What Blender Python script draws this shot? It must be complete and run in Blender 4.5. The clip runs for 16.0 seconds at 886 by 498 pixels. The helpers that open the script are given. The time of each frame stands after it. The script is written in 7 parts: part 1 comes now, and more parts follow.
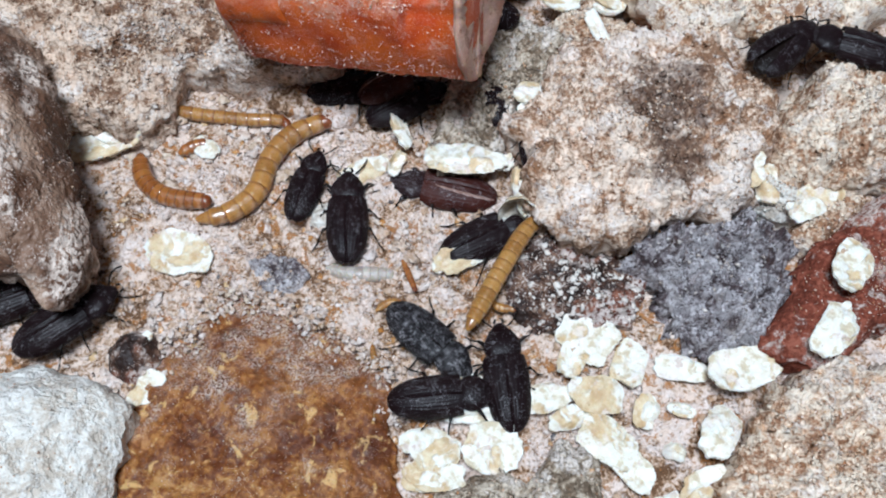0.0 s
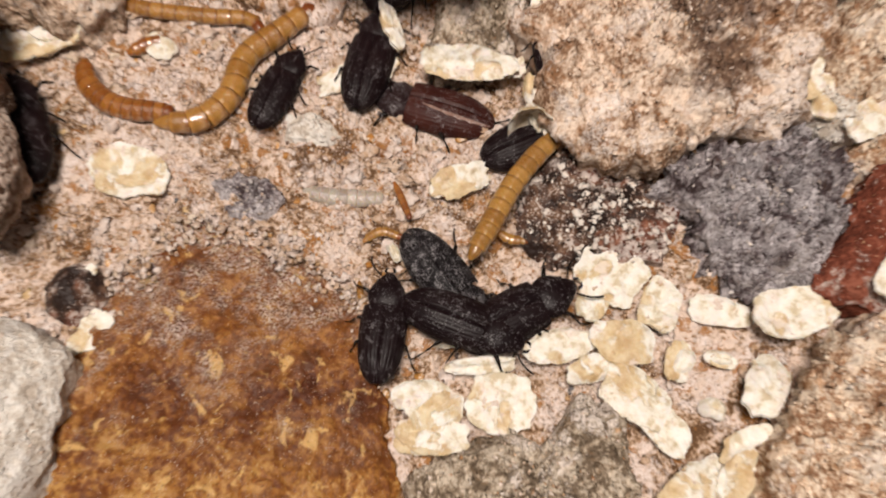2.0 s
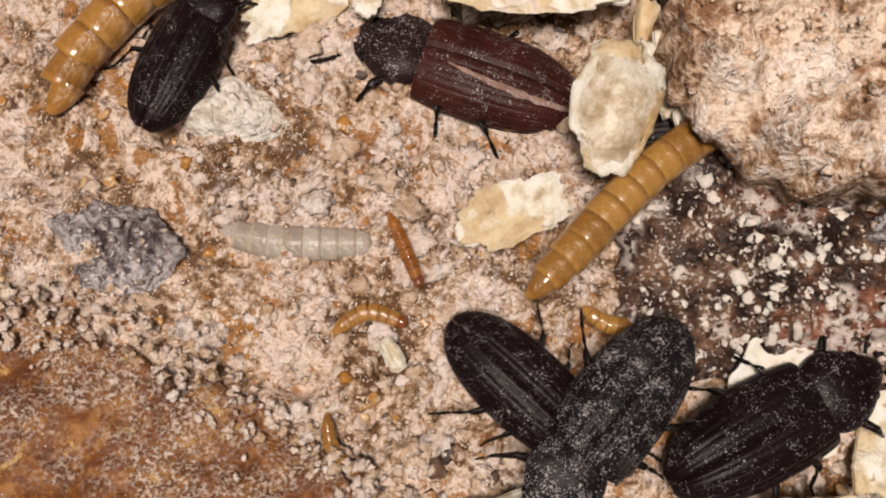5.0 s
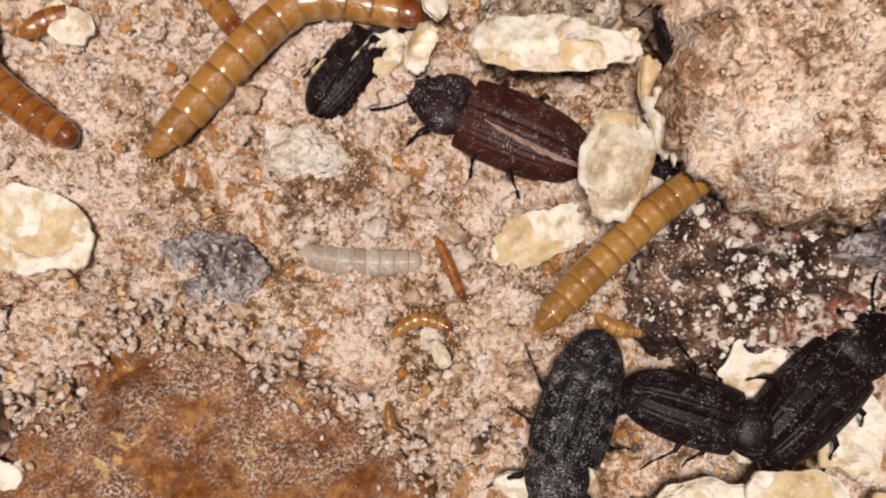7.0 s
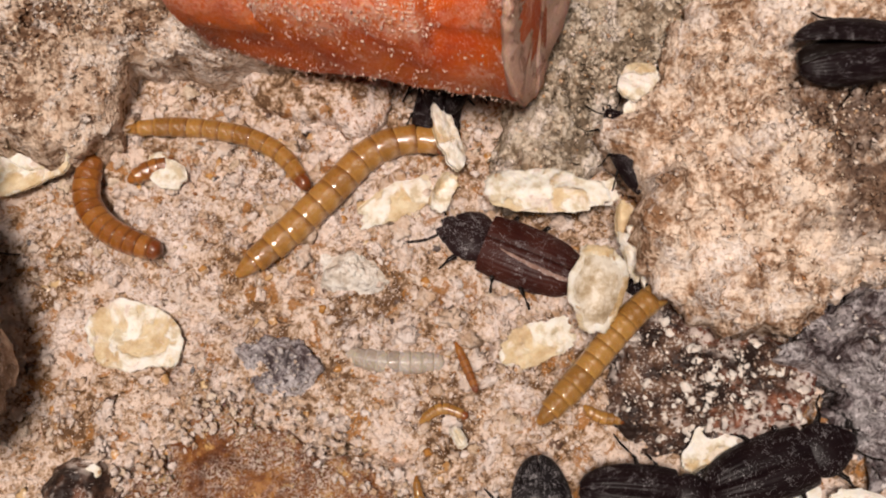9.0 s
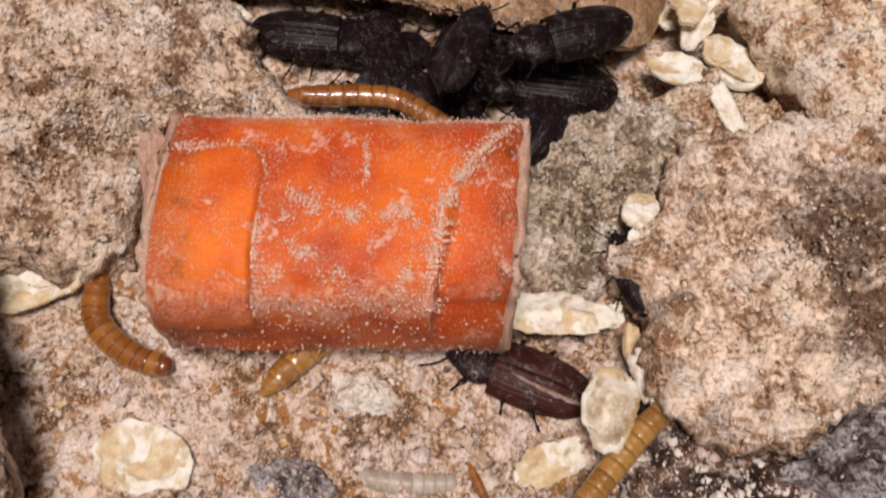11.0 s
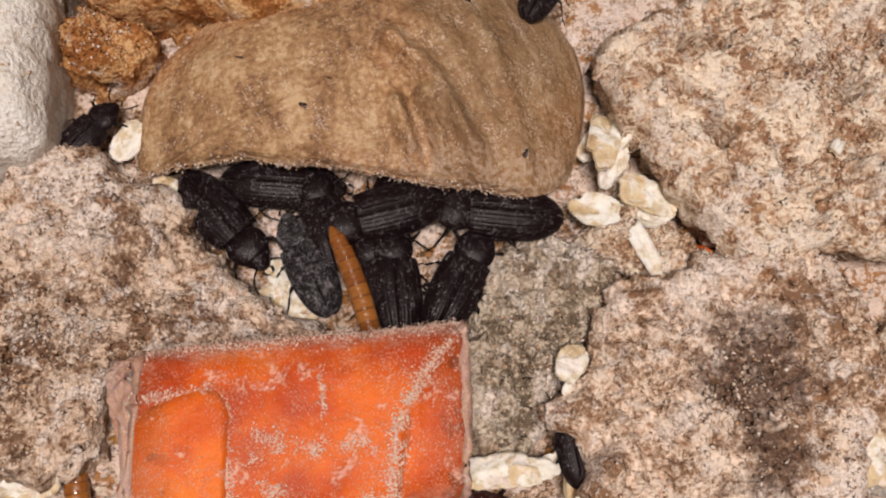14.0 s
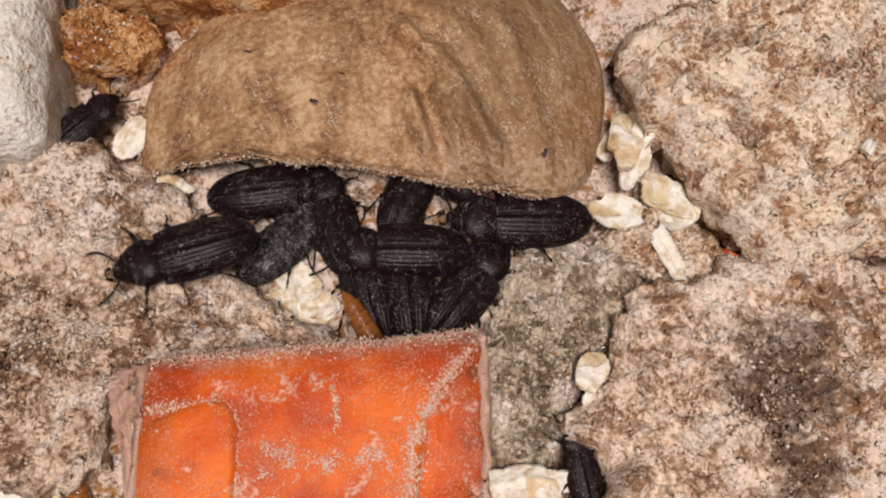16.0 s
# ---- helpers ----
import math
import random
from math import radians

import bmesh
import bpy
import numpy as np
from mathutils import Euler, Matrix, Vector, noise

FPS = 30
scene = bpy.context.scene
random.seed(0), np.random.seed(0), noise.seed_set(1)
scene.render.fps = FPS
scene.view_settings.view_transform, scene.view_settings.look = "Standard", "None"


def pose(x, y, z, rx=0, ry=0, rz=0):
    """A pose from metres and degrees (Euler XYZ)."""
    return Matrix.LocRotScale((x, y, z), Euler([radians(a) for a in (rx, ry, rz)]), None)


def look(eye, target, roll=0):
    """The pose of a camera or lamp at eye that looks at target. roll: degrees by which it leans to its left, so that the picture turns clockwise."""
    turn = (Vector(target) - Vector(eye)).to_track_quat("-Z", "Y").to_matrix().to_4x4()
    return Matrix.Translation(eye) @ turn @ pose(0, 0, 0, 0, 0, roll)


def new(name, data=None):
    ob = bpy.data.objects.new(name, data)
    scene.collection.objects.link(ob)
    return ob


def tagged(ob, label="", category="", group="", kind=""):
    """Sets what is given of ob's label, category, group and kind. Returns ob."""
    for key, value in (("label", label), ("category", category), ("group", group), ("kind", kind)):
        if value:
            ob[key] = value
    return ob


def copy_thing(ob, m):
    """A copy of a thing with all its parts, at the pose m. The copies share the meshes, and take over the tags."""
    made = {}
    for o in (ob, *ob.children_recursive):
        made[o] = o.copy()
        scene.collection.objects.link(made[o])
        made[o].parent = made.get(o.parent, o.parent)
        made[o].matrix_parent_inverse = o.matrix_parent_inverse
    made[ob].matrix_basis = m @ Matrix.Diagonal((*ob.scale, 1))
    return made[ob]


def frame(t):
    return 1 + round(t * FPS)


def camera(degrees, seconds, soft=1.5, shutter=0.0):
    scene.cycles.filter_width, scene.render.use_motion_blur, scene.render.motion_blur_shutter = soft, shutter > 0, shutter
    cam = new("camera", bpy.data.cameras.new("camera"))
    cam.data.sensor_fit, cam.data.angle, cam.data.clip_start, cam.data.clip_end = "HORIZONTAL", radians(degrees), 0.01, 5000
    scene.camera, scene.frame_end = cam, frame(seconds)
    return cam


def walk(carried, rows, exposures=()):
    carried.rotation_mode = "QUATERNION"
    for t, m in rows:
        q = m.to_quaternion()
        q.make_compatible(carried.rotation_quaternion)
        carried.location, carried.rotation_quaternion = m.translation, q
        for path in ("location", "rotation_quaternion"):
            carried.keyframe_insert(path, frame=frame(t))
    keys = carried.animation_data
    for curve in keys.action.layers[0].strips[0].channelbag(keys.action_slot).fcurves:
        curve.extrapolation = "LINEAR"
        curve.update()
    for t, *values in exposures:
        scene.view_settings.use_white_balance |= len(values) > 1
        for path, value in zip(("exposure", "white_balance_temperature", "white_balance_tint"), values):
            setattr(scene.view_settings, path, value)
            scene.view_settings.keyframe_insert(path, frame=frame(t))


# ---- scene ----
import functools

cam = camera(50, 16.0, soft=2.05, shutter=0.4)
walk(cam, [
    (0.0, pose(0.00123, -0.06076, 0.11745, 24.450, -0.725, 0.910)),
    (0.5, pose(0.00028, -0.06037, 0.11803, 24.441, -1.160, 0.981)),
    (1.0, pose(0.00002, -0.06161, 0.11665, 24.814, -1.262, 1.015)),
    (1.5, pose(0.00041, -0.06161, 0.11284, 23.052, -1.415, 1.001)),
    (2.0, pose(-0.00114, -0.05368, 0.09996, 20.057, -2.165, 0.792)),
    (2.5, pose(-0.00042, -0.03970, 0.07084, 18.009, -2.354, 0.433)),
    (3.0, pose(-0.00079, -0.03399, 0.06310, 17.189, -2.077, 0.341)),
    (3.5, pose(-0.00087, -0.03016, 0.05697, 15.923, -2.116, 0.324)),
    (6.0, pose(-0.00183, -0.01951, 0.05775, 7.875, 0.250, 0.260)),
    (6.5, pose(-0.00175, -0.01847, 0.06101, 7.012, 0.934, 0.571)),
    (7.0, pose(-0.00223, -0.02150, 0.06990, 9.158, 0.668, 0.220)),
    (7.5, pose(-0.00202, -0.02037, 0.07375, 9.266, 1.282, 0.419)),
    (8.0, pose(-0.00169, -0.02018, 0.07764, 10.808, 1.833, 0.699)),
    (8.5, pose(-0.00093, -0.02154, 0.08553, 12.649, 2.292, 0.705)),
    (10.8, pose(-0.01025, -0.02477, 0.09008, 21.105, -2.723, -0.165)),
    (11.0, pose(-0.01026, -0.02370, 0.09012, 21.762, -2.712, -0.251)),
    (11.5, pose(-0.01010, -0.01946, 0.09098, 23.909, -3.215, -1.277)),
    (12.0, pose(-0.01021, -0.01443, 0.09311, 24.474, -3.631, -2.592)),
    (12.5, pose(-0.01051, -0.00940, 0.09893, 23.003, -3.634, -3.782)),
    (13.0, pose(-0.01099, -0.00320, 0.10233, 19.252, -3.950, -4.722)),
    (13.5, pose(-0.01162, 0.00041, 0.10427, 16.530, -4.614, -5.592)),
    (14.0, pose(-0.01084, 0.00256, 0.10619, 14.799, -5.036, -6.171)),
    (14.5, pose(-0.01153, 0.00367, 0.10680, 14.777, -5.156, -6.318)),
    (15.0, pose(-0.01197, 0.00425, 0.10666, 14.643, -4.934, -6.091)),
    (15.5, pose(-0.01231, 0.00414, 0.10539, 14.531, -4.963, -5.938)),
    (16.0, pose(-0.01199, 0.00473, 0.10249, 14.349, -5.121, -5.918)),
], exposures=[
    (0.0, 0.2, 4800, 3), (0.5, 0.15, 5350, 7), (1.0, 0.1, 5900, 10), (1.6, 0.05, 6350, 14), (3.5, -0.05, 6500, 15), (6.5, 0.0, 6500, 15),
    (8.7, -0.02, 6550, 17), (10.8, -0.10, 6350, 18), (16.0, -0.12, 6300, 17)])

# ---- light: one broad unseen lamp overhead, in place of a light by the camera, and the room's dim ambient ----
world = bpy.data.worlds.new("room")
scene.world = world
world.use_nodes = True
world.node_tree.nodes["Background"].inputs[0].default_value = (1.0, 0.95, 0.9, 1)
world.node_tree.nodes["Background"].inputs[1].default_value = 0.07
lamp_data = bpy.data.lights.new("ceiling_lamp", "AREA")
lamp_data.shape, lamp_data.size, lamp_data.size_y = "RECTANGLE", 0.16, 0.13
lamp_data.energy, lamp_data.color = 4.4, (1.0, 0.905, 0.79)
lamp = new("ceiling_lamp", lamp_data)
lamp.matrix_world = look((-0.04, -0.09, 0.60), (0, 0.01, 0))

CM = 0.01


# ---- materials ----
class Mat:
    """A small builder for procedural materials; texture sizes are in millimetres."""

    def __init__(self, name, rough=0.8, spec=0.3):
        self.m = bpy.data.materials.new(name)
        self.m.use_nodes = True
        self.t = self.m.node_tree
        self.b = self.t.nodes["Principled BSDF"]
        self.b.inputs["Roughness"].default_value = rough
        self.b.inputs["Specular IOR Level"].default_value = spec
        self.co = self.t.nodes.new("ShaderNodeTexCoord")

    def node(self, kind, **values):
        n = self.t.nodes.new(kind)
        for k, v in values.items():
            n.inputs[k.replace("_", " ")].default_value = v
        return n

    def link(self, a, b):
        self.t.links.new(a, b)

    def noise(self, mm, detail=4, rough=0.6, stretch=None, distort=0.0, turn=0.0):
        n = self.node("ShaderNodeTexNoise", Scale=1000.0 / mm, Detail=detail, Roughness=rough, Distortion=distort)
        src = self.co.outputs["Object"]
        if turn:
            spin = self.t.nodes.new("ShaderNodeVectorRotate")
            spin.rotation_type = "Z_AXIS"
            spin.inputs["Angle"].default_value = math.radians(turn)
            self.link(src, spin.inputs["Vector"])
            src = spin.outputs["Vector"]
        if stretch:
            mp = self.t.nodes.new("ShaderNodeMapping")
            mp.inputs["Scale"].default_value = stretch
            self.link(src, mp.inputs["Vector"])
            src = mp.outputs["Vector"]
        self.link(src, n.inputs["Vector"])
        return n.outputs["Fac"]

    def dots(self, mm, cover=0.5):
        """Irregular dust specks about mm across, gathered in patches."""
        level = self.math("ADD", self.noise(mm, 2, 0.5, distort=0.4), self.math("MULTIPLY", self.noise(mm * 9, 3, 0.5), 0.45))
        return self.step(level, 0.955 - 0.14 * cover, 0.995 - 0.14 * cover)

    def ramp(self, fac, stops):
        r = self.t.nodes.new("ShaderNodeValToRGB")
        e = r.color_ramp.elements
        while len(e) < len(stops):
            e.new(0.5)
        for el, (p, c) in zip(e, stops):
            el.position, el.color = p, (*c, 1) if len(c) == 3 else c
        self.link(fac, r.inputs["Fac"])
        return r.outputs["Color"]

    def step(self, fac, lo, hi):
        n = self.t.nodes.new("ShaderNodeMapRange")
        n.inputs["From Min"].default_value, n.inputs["From Max"].default_value = lo, hi
        n.interpolation_type = "SMOOTHSTEP"
        self.link(fac, n.inputs["Value"])
        return n.outputs["Result"]

    def mix(self, fac, a, b):
        n = self.t.nodes.new("ShaderNodeMix")
        n.data_type = "RGBA"
        for socket, v in ((n.inputs[0], fac), (n.inputs[6], a), (n.inputs[7], b)):
            if isinstance(v, bpy.types.NodeSocket):
                self.link(v, socket)
            else:
                socket.default_value = v if isinstance(v, float) else (*v, 1)
        return n.outputs[2]

    def math(self, op, a, b=0.5):
        n = self.t.nodes.new("ShaderNodeMath")
        n.operation = op
        for socket, v in ((n.inputs[0], a), (n.inputs[1], b)):
            if isinstance(v, bpy.types.NodeSocket):
                self.link(v, socket)
            else:
                socket.default_value = v
        return n.outputs[0]

    def color(self, c):
        if isinstance(c, bpy.types.NodeSocket):
            self.link(c, self.b.inputs["Base Color"])
        else:
            self.b.inputs["Base Color"].default_value = (*c, 1)
        return self

    def bump(self, fac, mm, strength=1.0):
        n = self.node("ShaderNodeBump", Strength=strength, Distance=mm / 1000)
        self.link(fac, n.inputs["Height"])
        self.link(n.outputs["Normal"], self.b.inputs["Normal"])
        return self

    def rough(self, fac, lo, hi):
        n = self.t.nodes.new("ShaderNodeMapRange")
        n.inputs["To Min"].default_value, n.inputs["To Max"].default_value = lo, hi
        self.link(fac, n.inputs["Value"])
        self.link(n.outputs["Result"], self.b.inputs["Roughness"])
        return self

    def soft(self, weight, radius_mm, scale=1.0):
        self.b.inputs["Subsurface Weight"].default_value = weight
        self.b.inputs["Subsurface Radius"].default_value = [v / 1000 for v in radius_mm]
        self.b.inputs["Subsurface Scale"].default_value = scale
        return self

    def island(self):
        return self.t.nodes.new("ShaderNodeNewGeometry").outputs["Random Per Island"]

    def each(self):
        return self.t.nodes.new("ShaderNodeObjectInfo").outputs["Random"]


def crumb_like(name, tones, dust=(0.88, 0.79, 0.72), cover=0.5, amber=0.5, stains=(), stain=(0.13, 0.075, 0.05), size=6.0):
    """Dry crumb: tones that drift at every size, golden-brown flecks, dark specks for bran and small pits, and soft
    flour that clings in ragged patches.
    """
    m = Mat(name, 0.92, 0.15)
    mottle = m.math("ADD", m.math("MULTIPLY", m.noise(size, 4, 0.6, distort=0.5), 0.40), m.math("ADD", m.math("MULTIPLY", m.noise(1.5, 3, 0.6, distort=0.6), 0.30), m.math("MULTIPLY", m.noise(0.5, 3, 0.6), 0.30)))
    base = m.ramp(mottle, [(0.44, tones[0]), (0.487, tones[1]), (0.535, tones[2])])
    fleck = m.step(m.math("ADD", m.noise(1.9, 5, 0.62, distort=0.8), m.math("MULTIPLY", m.noise(9, 2, 0.5), 0.35)), 0.735, 0.775)
    base = m.mix(m.math("MULTIPLY", fleck, amber), base, tones[3])
    # dark specks: bran bits, and small pits whose shade is painted in
    bran = m.step(m.noise(1.3, 4, 0.6, distort=0.6), 0.345, 0.30)
    base = m.mix(m.math("MULTIPLY", bran, 0.8), base, tuple(0.6 * c for c in tones[0]))
    spotted = 0.0
    for x, y, r in stains:
        gap = m.t.nodes.new("ShaderNodeVectorMath")
        gap.operation = "DISTANCE"
        m.link(m.co.outputs["Object"], gap.inputs[0])
        gap.inputs[1].default_value = (x, y, 0.009)
        blot = m.step(m.math("ADD", gap.outputs["Value"], m.math("MULTIPLY", m.math("SUBTRACT", m.noise(5, 6, 0.65), 0.5), 0.016)), r + 0.0012, r - 0.0022)
        base = m.mix(m.math("MULTIPLY", blot, m.math("MULTIPLY", m.step(m.noise(0.9, 4, 0.6), 0.8, 0.42), 0.95)), base, stain)
        spotted = m.math("MAXIMUM", spotted, blot)
    flour = m.math("ADD", m.math("MULTIPLY", m.noise(3.4, 7, 0.68, distort=0.8), 0.65), m.math("MULTIPLY", m.noise(13, 3, 0.5), 0.35))
    flour = m.step(flour, 0.56 - 0.12 * cover, 0.625 - 0.12 * cover)
    flour = m.math("MULTIPLY", flour, m.step(m.noise(0.42, 3, 0.6), 0.36, 0.56))
    if stains:
        flour = m.math("MULTIPLY", flour, m.math("SUBTRACT", 1.0, m.math("MULTIPLY", spotted, 0.85)))
    base = m.mix(m.math("MULTIPLY", flour, 0.76), base, dust)
    m.color(base)
    grain = m.math("ADD", m.noise(2.2, 4, 0.62), m.math("ADD", m.math("MULTIPLY", m.noise(0.5, 3, 0.6), 0.45), m.math("MULTIPLY", flour, 0.08)))
    m.bump(grain, 0.9, 1.0)
    return m.m


M_BREAD = crumb_like("bread_crumb", [(0.25, 0.14, 0.08), (0.55, 0.39, 0.275), (0.83, 0.68, 0.55), (0.36, 0.17, 0.07)], dust=(0.92, 0.82, 0.75), cover=0.5, amber=0.4, stains=((0.0028, 0.0030, 0.0068), (0.0022, -0.0065, 0.0045)))
M_BREAD_DARK = crumb_like("brown_bread_crumb", [(0.18, 0.10, 0.06), (0.44, 0.31, 0.215), (0.74, 0.58, 0.45), (0.28, 0.13, 0.055)], cover=0.5, amber=0.4)
M_BREAD_PALE = crumb_like("bread_crumb_pale", [(0.33, 0.18, 0.10), (0.64, 0.47, 0.33), (0.86, 0.73, 0.58), (0.46, 0.24, 0.10)], dust=(0.90, 0.80, 0.71), cover=0.52, amber=0.4, size=4.0)
M_BREAD_GREY = crumb_like("bread_crumb_grey", [(0.17, 0.125, 0.085), (0.36, 0.285, 0.205), (0.62, 0.53, 0.42), (0.22, 0.13, 0.065)], cover=0.45, amber=0.4, size=4.0)
M_TAN = crumb_like("toasted_crust", [(0.28, 0.105, 0.03), (0.46, 0.21, 0.07), (0.66, 0.41, 0.20), (0.22, 0.07, 0.02)], cover=0.2)
M_GROUND = crumb_like("floury_bran", [(0.14, 0.075, 0.038), (0.43, 0.285, 0.18), (0.76, 0.61, 0.51), (0.38, 0.17, 0.05)], dust=(0.89, 0.775, 0.72), cover=0.52, amber=0.85, size=8.0)
M_MOULD = crumb_like("mouldy_grey", [(0.075, 0.052, 0.053), (0.19, 0.16, 0.165), (0.40, 0.36, 0.36), (0.16, 0.09, 0.06)], dust=(0.68, 0.64, 0.65), cover=0.85, amber=0.3, size=4.0)
M_WHITE = crumb_like("white_chalky_crumb", [(0.60, 0.52, 0.43), (0.74, 0.68, 0.60), (0.82, 0.78, 0.71), (0.56, 0.46, 0.34)], dust=(0.86, 0.82, 0.77), amber=0.15)
M_RED = crumb_like("red_brown_rind", [(0.13, 0.035, 0.02), (0.21, 0.058, 0.033), (0.29, 0.10, 0.062), (0.11, 0.03, 0.016)], dust=(0.76, 0.67, 0.60), cover=0.5, size=10)


def material_dark_lump():
    m = Mat("dark_fruit_lump", 0.6, 0.4)
    base = m.ramp(m.noise(2.6, 4), [(0.42, (0.022, 0.011, 0.008)), (0.52, (0.085, 0.042, 0.026)), (0.62, (0.2, 0.115, 0.07))])
    base = m.mix(m.step(m.noise(6, 3, 0.5), 0.5, 0.6), base, m.ramp(m.noise(1.6, 2, 0.5), [(0.4, (0.10, 0.03, 0.018)), (0.6, (0.25, 0.10, 0.055))]))
    flour = m.math("MULTIPLY", m.step(m.noise(4.5, 3, 0.5), 0.52, 0.6), m.step(m.noise(0.8, 2, 0.5), 0.42, 0.54))
    base = m.mix(m.math("MULTIPLY", m.math("MAXIMUM", flour, m.dots(0.28, 0.8)), 0.75), base, (0.64, 0.57, 0.52))
    m.color(base).bump(m.noise(2.0, 3, 0.55), 0.9)
    return m.m


def material_slab():
    """Brown, slightly translucent cooked potato skin with fine grain, caked with flour along its upper edge."""
    m = Mat("brown_potato_slab", 0.55, 0.2)
    blend = m.math("ADD", m.math("MULTIPLY", m.noise(0.8, 3, 0.6, distort=0.4), 0.5), m.math("MULTIPLY", m.noise(3.5, 4, 0.6), 0.5))
    base = m.ramp(blend, [(0.42, (0.060, 0.017, 0.008)), (0.48, (0.13, 0.040, 0.013)), (0.53, (0.22, 0.080, 0.020)), (0.60, (0.40, 0.19, 0.055))])
    base = m.mix(0.35, base, m.ramp(m.noise(15, 3, 0.5), [(0.42, (0.10, 0.028, 0.010)), (0.58, (0.27, 0.105, 0.022))]))
    sep = m.t.nodes.new("ShaderNodeSeparateXYZ")
    m.link(m.co.outputs["Object"], sep.inputs[0])
    ripe = m.step(m.math("ADD", sep.outputs["Y"], m.math("MULTIPLY", m.noise(9, 4, 0.6), 0.02)), 0.018, 0.002)
    base = m.mix(m.math("MULTIPLY", ripe, 0.6), base, m.ramp(blend, [(0.43, (0.20, 0.065, 0.014)), (0.52, (0.42, 0.19, 0.042)), (0.6, (0.60, 0.36, 0.12))]))
    base = m.mix(m.math("MULTIPLY", m.step(m.noise(2.4, 4, 0.6, distort=0.7), 0.58, 0.66), 0.75), base, (0.66, 0.42, 0.16))
    base = m.mix(m.math("MULTIPLY", m.step(m.noise(0.5, 3, 0.6), 0.42, 0.34), 0.6), base, (0.10, 0.022, 0.007))
    edge = m.step(sep.outputs["Y"], -0.004, 0.02)
    cake = m.step(m.math("ADD", m.noise(4.5, 6, 0.65, distort=0.5), m.math("MULTIPLY", edge, 0.24)), 0.60, 0.84)
    cake = m.math("MULTIPLY", cake, m.step(m.noise(0.24, 3, 0.65), 0.42, 0.60))
    dusty = m.math("MAXIMUM", m.math("MULTIPLY", m.dots(0.17, 0.3), 0.45), m.math("MULTIPLY", cake, 0.7))
    base = m.mix(dusty, base, (0.84, 0.70, 0.60))
    m.color(base).bump(m.math("ADD", m.noise(0.7, 4, 0.6), m.math("MULTIPLY", dusty, 0.6)), 0.22).soft(0.15, (2, 0.8, 0.2))
    m.rough(dusty, 0.48, 0.95)
    return m.m


def material_potato():
    """Folded brown skin with pale flour in streaks."""
    m = Mat("wrinkled_brown_skin", 0.5, 0.4)
    base = m.ramp(m.noise(7, 3, 0.55, (1, 0.35, 1), 0.6), [(0.38, (0.06, 0.026, 0.013)), (0.5, (0.15, 0.078, 0.045)), (0.62, (0.36, 0.24, 0.165))])
    base = m.mix(m.math("MULTIPLY", m.step(m.noise(9, 3, 0.5), 0.5, 0.62), m.step(m.noise(0.7, 2, 0.5), 0.40, 0.54)), base, (0.70, 0.58, 0.49))
    base = m.mix(m.math("MULTIPLY", m.dots(0.24, 0.8), 0.55), base, (0.74, 0.64, 0.56))
    m.color(base).bump(m.math("ADD", m.noise(1.0, 2, 0.5), m.math("MULTIPLY", m.noise(4.0, 3, 0.5, (1, 0.4, 1)), 2.0)), 0.7)
    return m.m


def material_carrot(name, tones, cover, ledge_dust):
    """Wet orange flesh under short flour specks and ragged floury patches; the flour lies thickest along its long edges."""
    m = Mat(name, 0.5, 0.2)
    base = m.ramp(m.noise(8, 4, 0.55), [(0.4, tones[0]), (0.5, tones[1]), (0.6, tones[2])])
    sep = m.t.nodes.new("ShaderNodeSeparateXYZ")
    m.link(m.co.outputs["Object"], sep.inputs[0])
    ends = m.step(m.math("ADD", m.math("ABSOLUTE", sep.outputs["X"]), m.math("MULTIPLY", m.noise(4, 4, 0.6), 0.004)), 0.0120, 0.0165)
    base = m.mix(m.math("MULTIPLY", ends, 0.75), base, tuple(0.6 * c for c in tones[0]))
    base = m.mix(m.math("MULTIPLY", m.math("MULTIPLY", ends, m.step(m.noise(2.2, 4, 0.6), 0.58, 0.64)), 0.7), base, (0.16, 0.035, 0.012))
    long = m.noise(0.15, 3, 0.6, (1.0, 0.7, 1.0))
    fine = m.step(m.math("ADD", long, m.math("MULTIPLY", m.noise(3.2, 4, 0.6), 0.35)), 0.815 - 0.12 * cover, 0.865 - 0.12 * cover)
    edge = m.step(m.math("ADD", m.math("ABSOLUTE", sep.outputs["Y"]), m.math("MULTIPLY", m.noise(3, 5, 0.65), 0.007)), 0.0098, 0.0130)
    edge = m.math("MULTIPLY", edge, m.step(m.math("ADD", sep.outputs["Z"], m.math("MULTIPLY", m.noise(3, 4, 0.6), 0.004)), 0.0160, 0.0185))
    ledge = m.math("MULTIPLY", edge, m.step(m.noise(0.32, 3, 0.6), 0.36, 0.58))
    cake = m.step(m.noise(3.6, 6, 0.66, distort=0.5), 0.575, 0.61)
    clumps = m.math("MULTIPLY", cake, m.step(m.noise(0.4, 3, 0.6), 0.36, 0.58))
    dusty = m.math("MAXIMUM", m.math("MAXIMUM", m.math("MULTIPLY", fine, 0.36), m.math("MULTIPLY", clumps, 0.55)), m.math("MULTIPLY", ledge, ledge_dust))
    base = m.mix(dusty, base, (0.88, 0.62, 0.50))
    m.color(base).bump(m.math("ADD", m.noise(1.2, 4, 0.6), m.math("MULTIPLY", dusty, 0.5)), 0.25).soft(0.3, (2.5, 1.0, 0.3))
    m.rough(dusty, 0.5, 0.95)
    return m.m


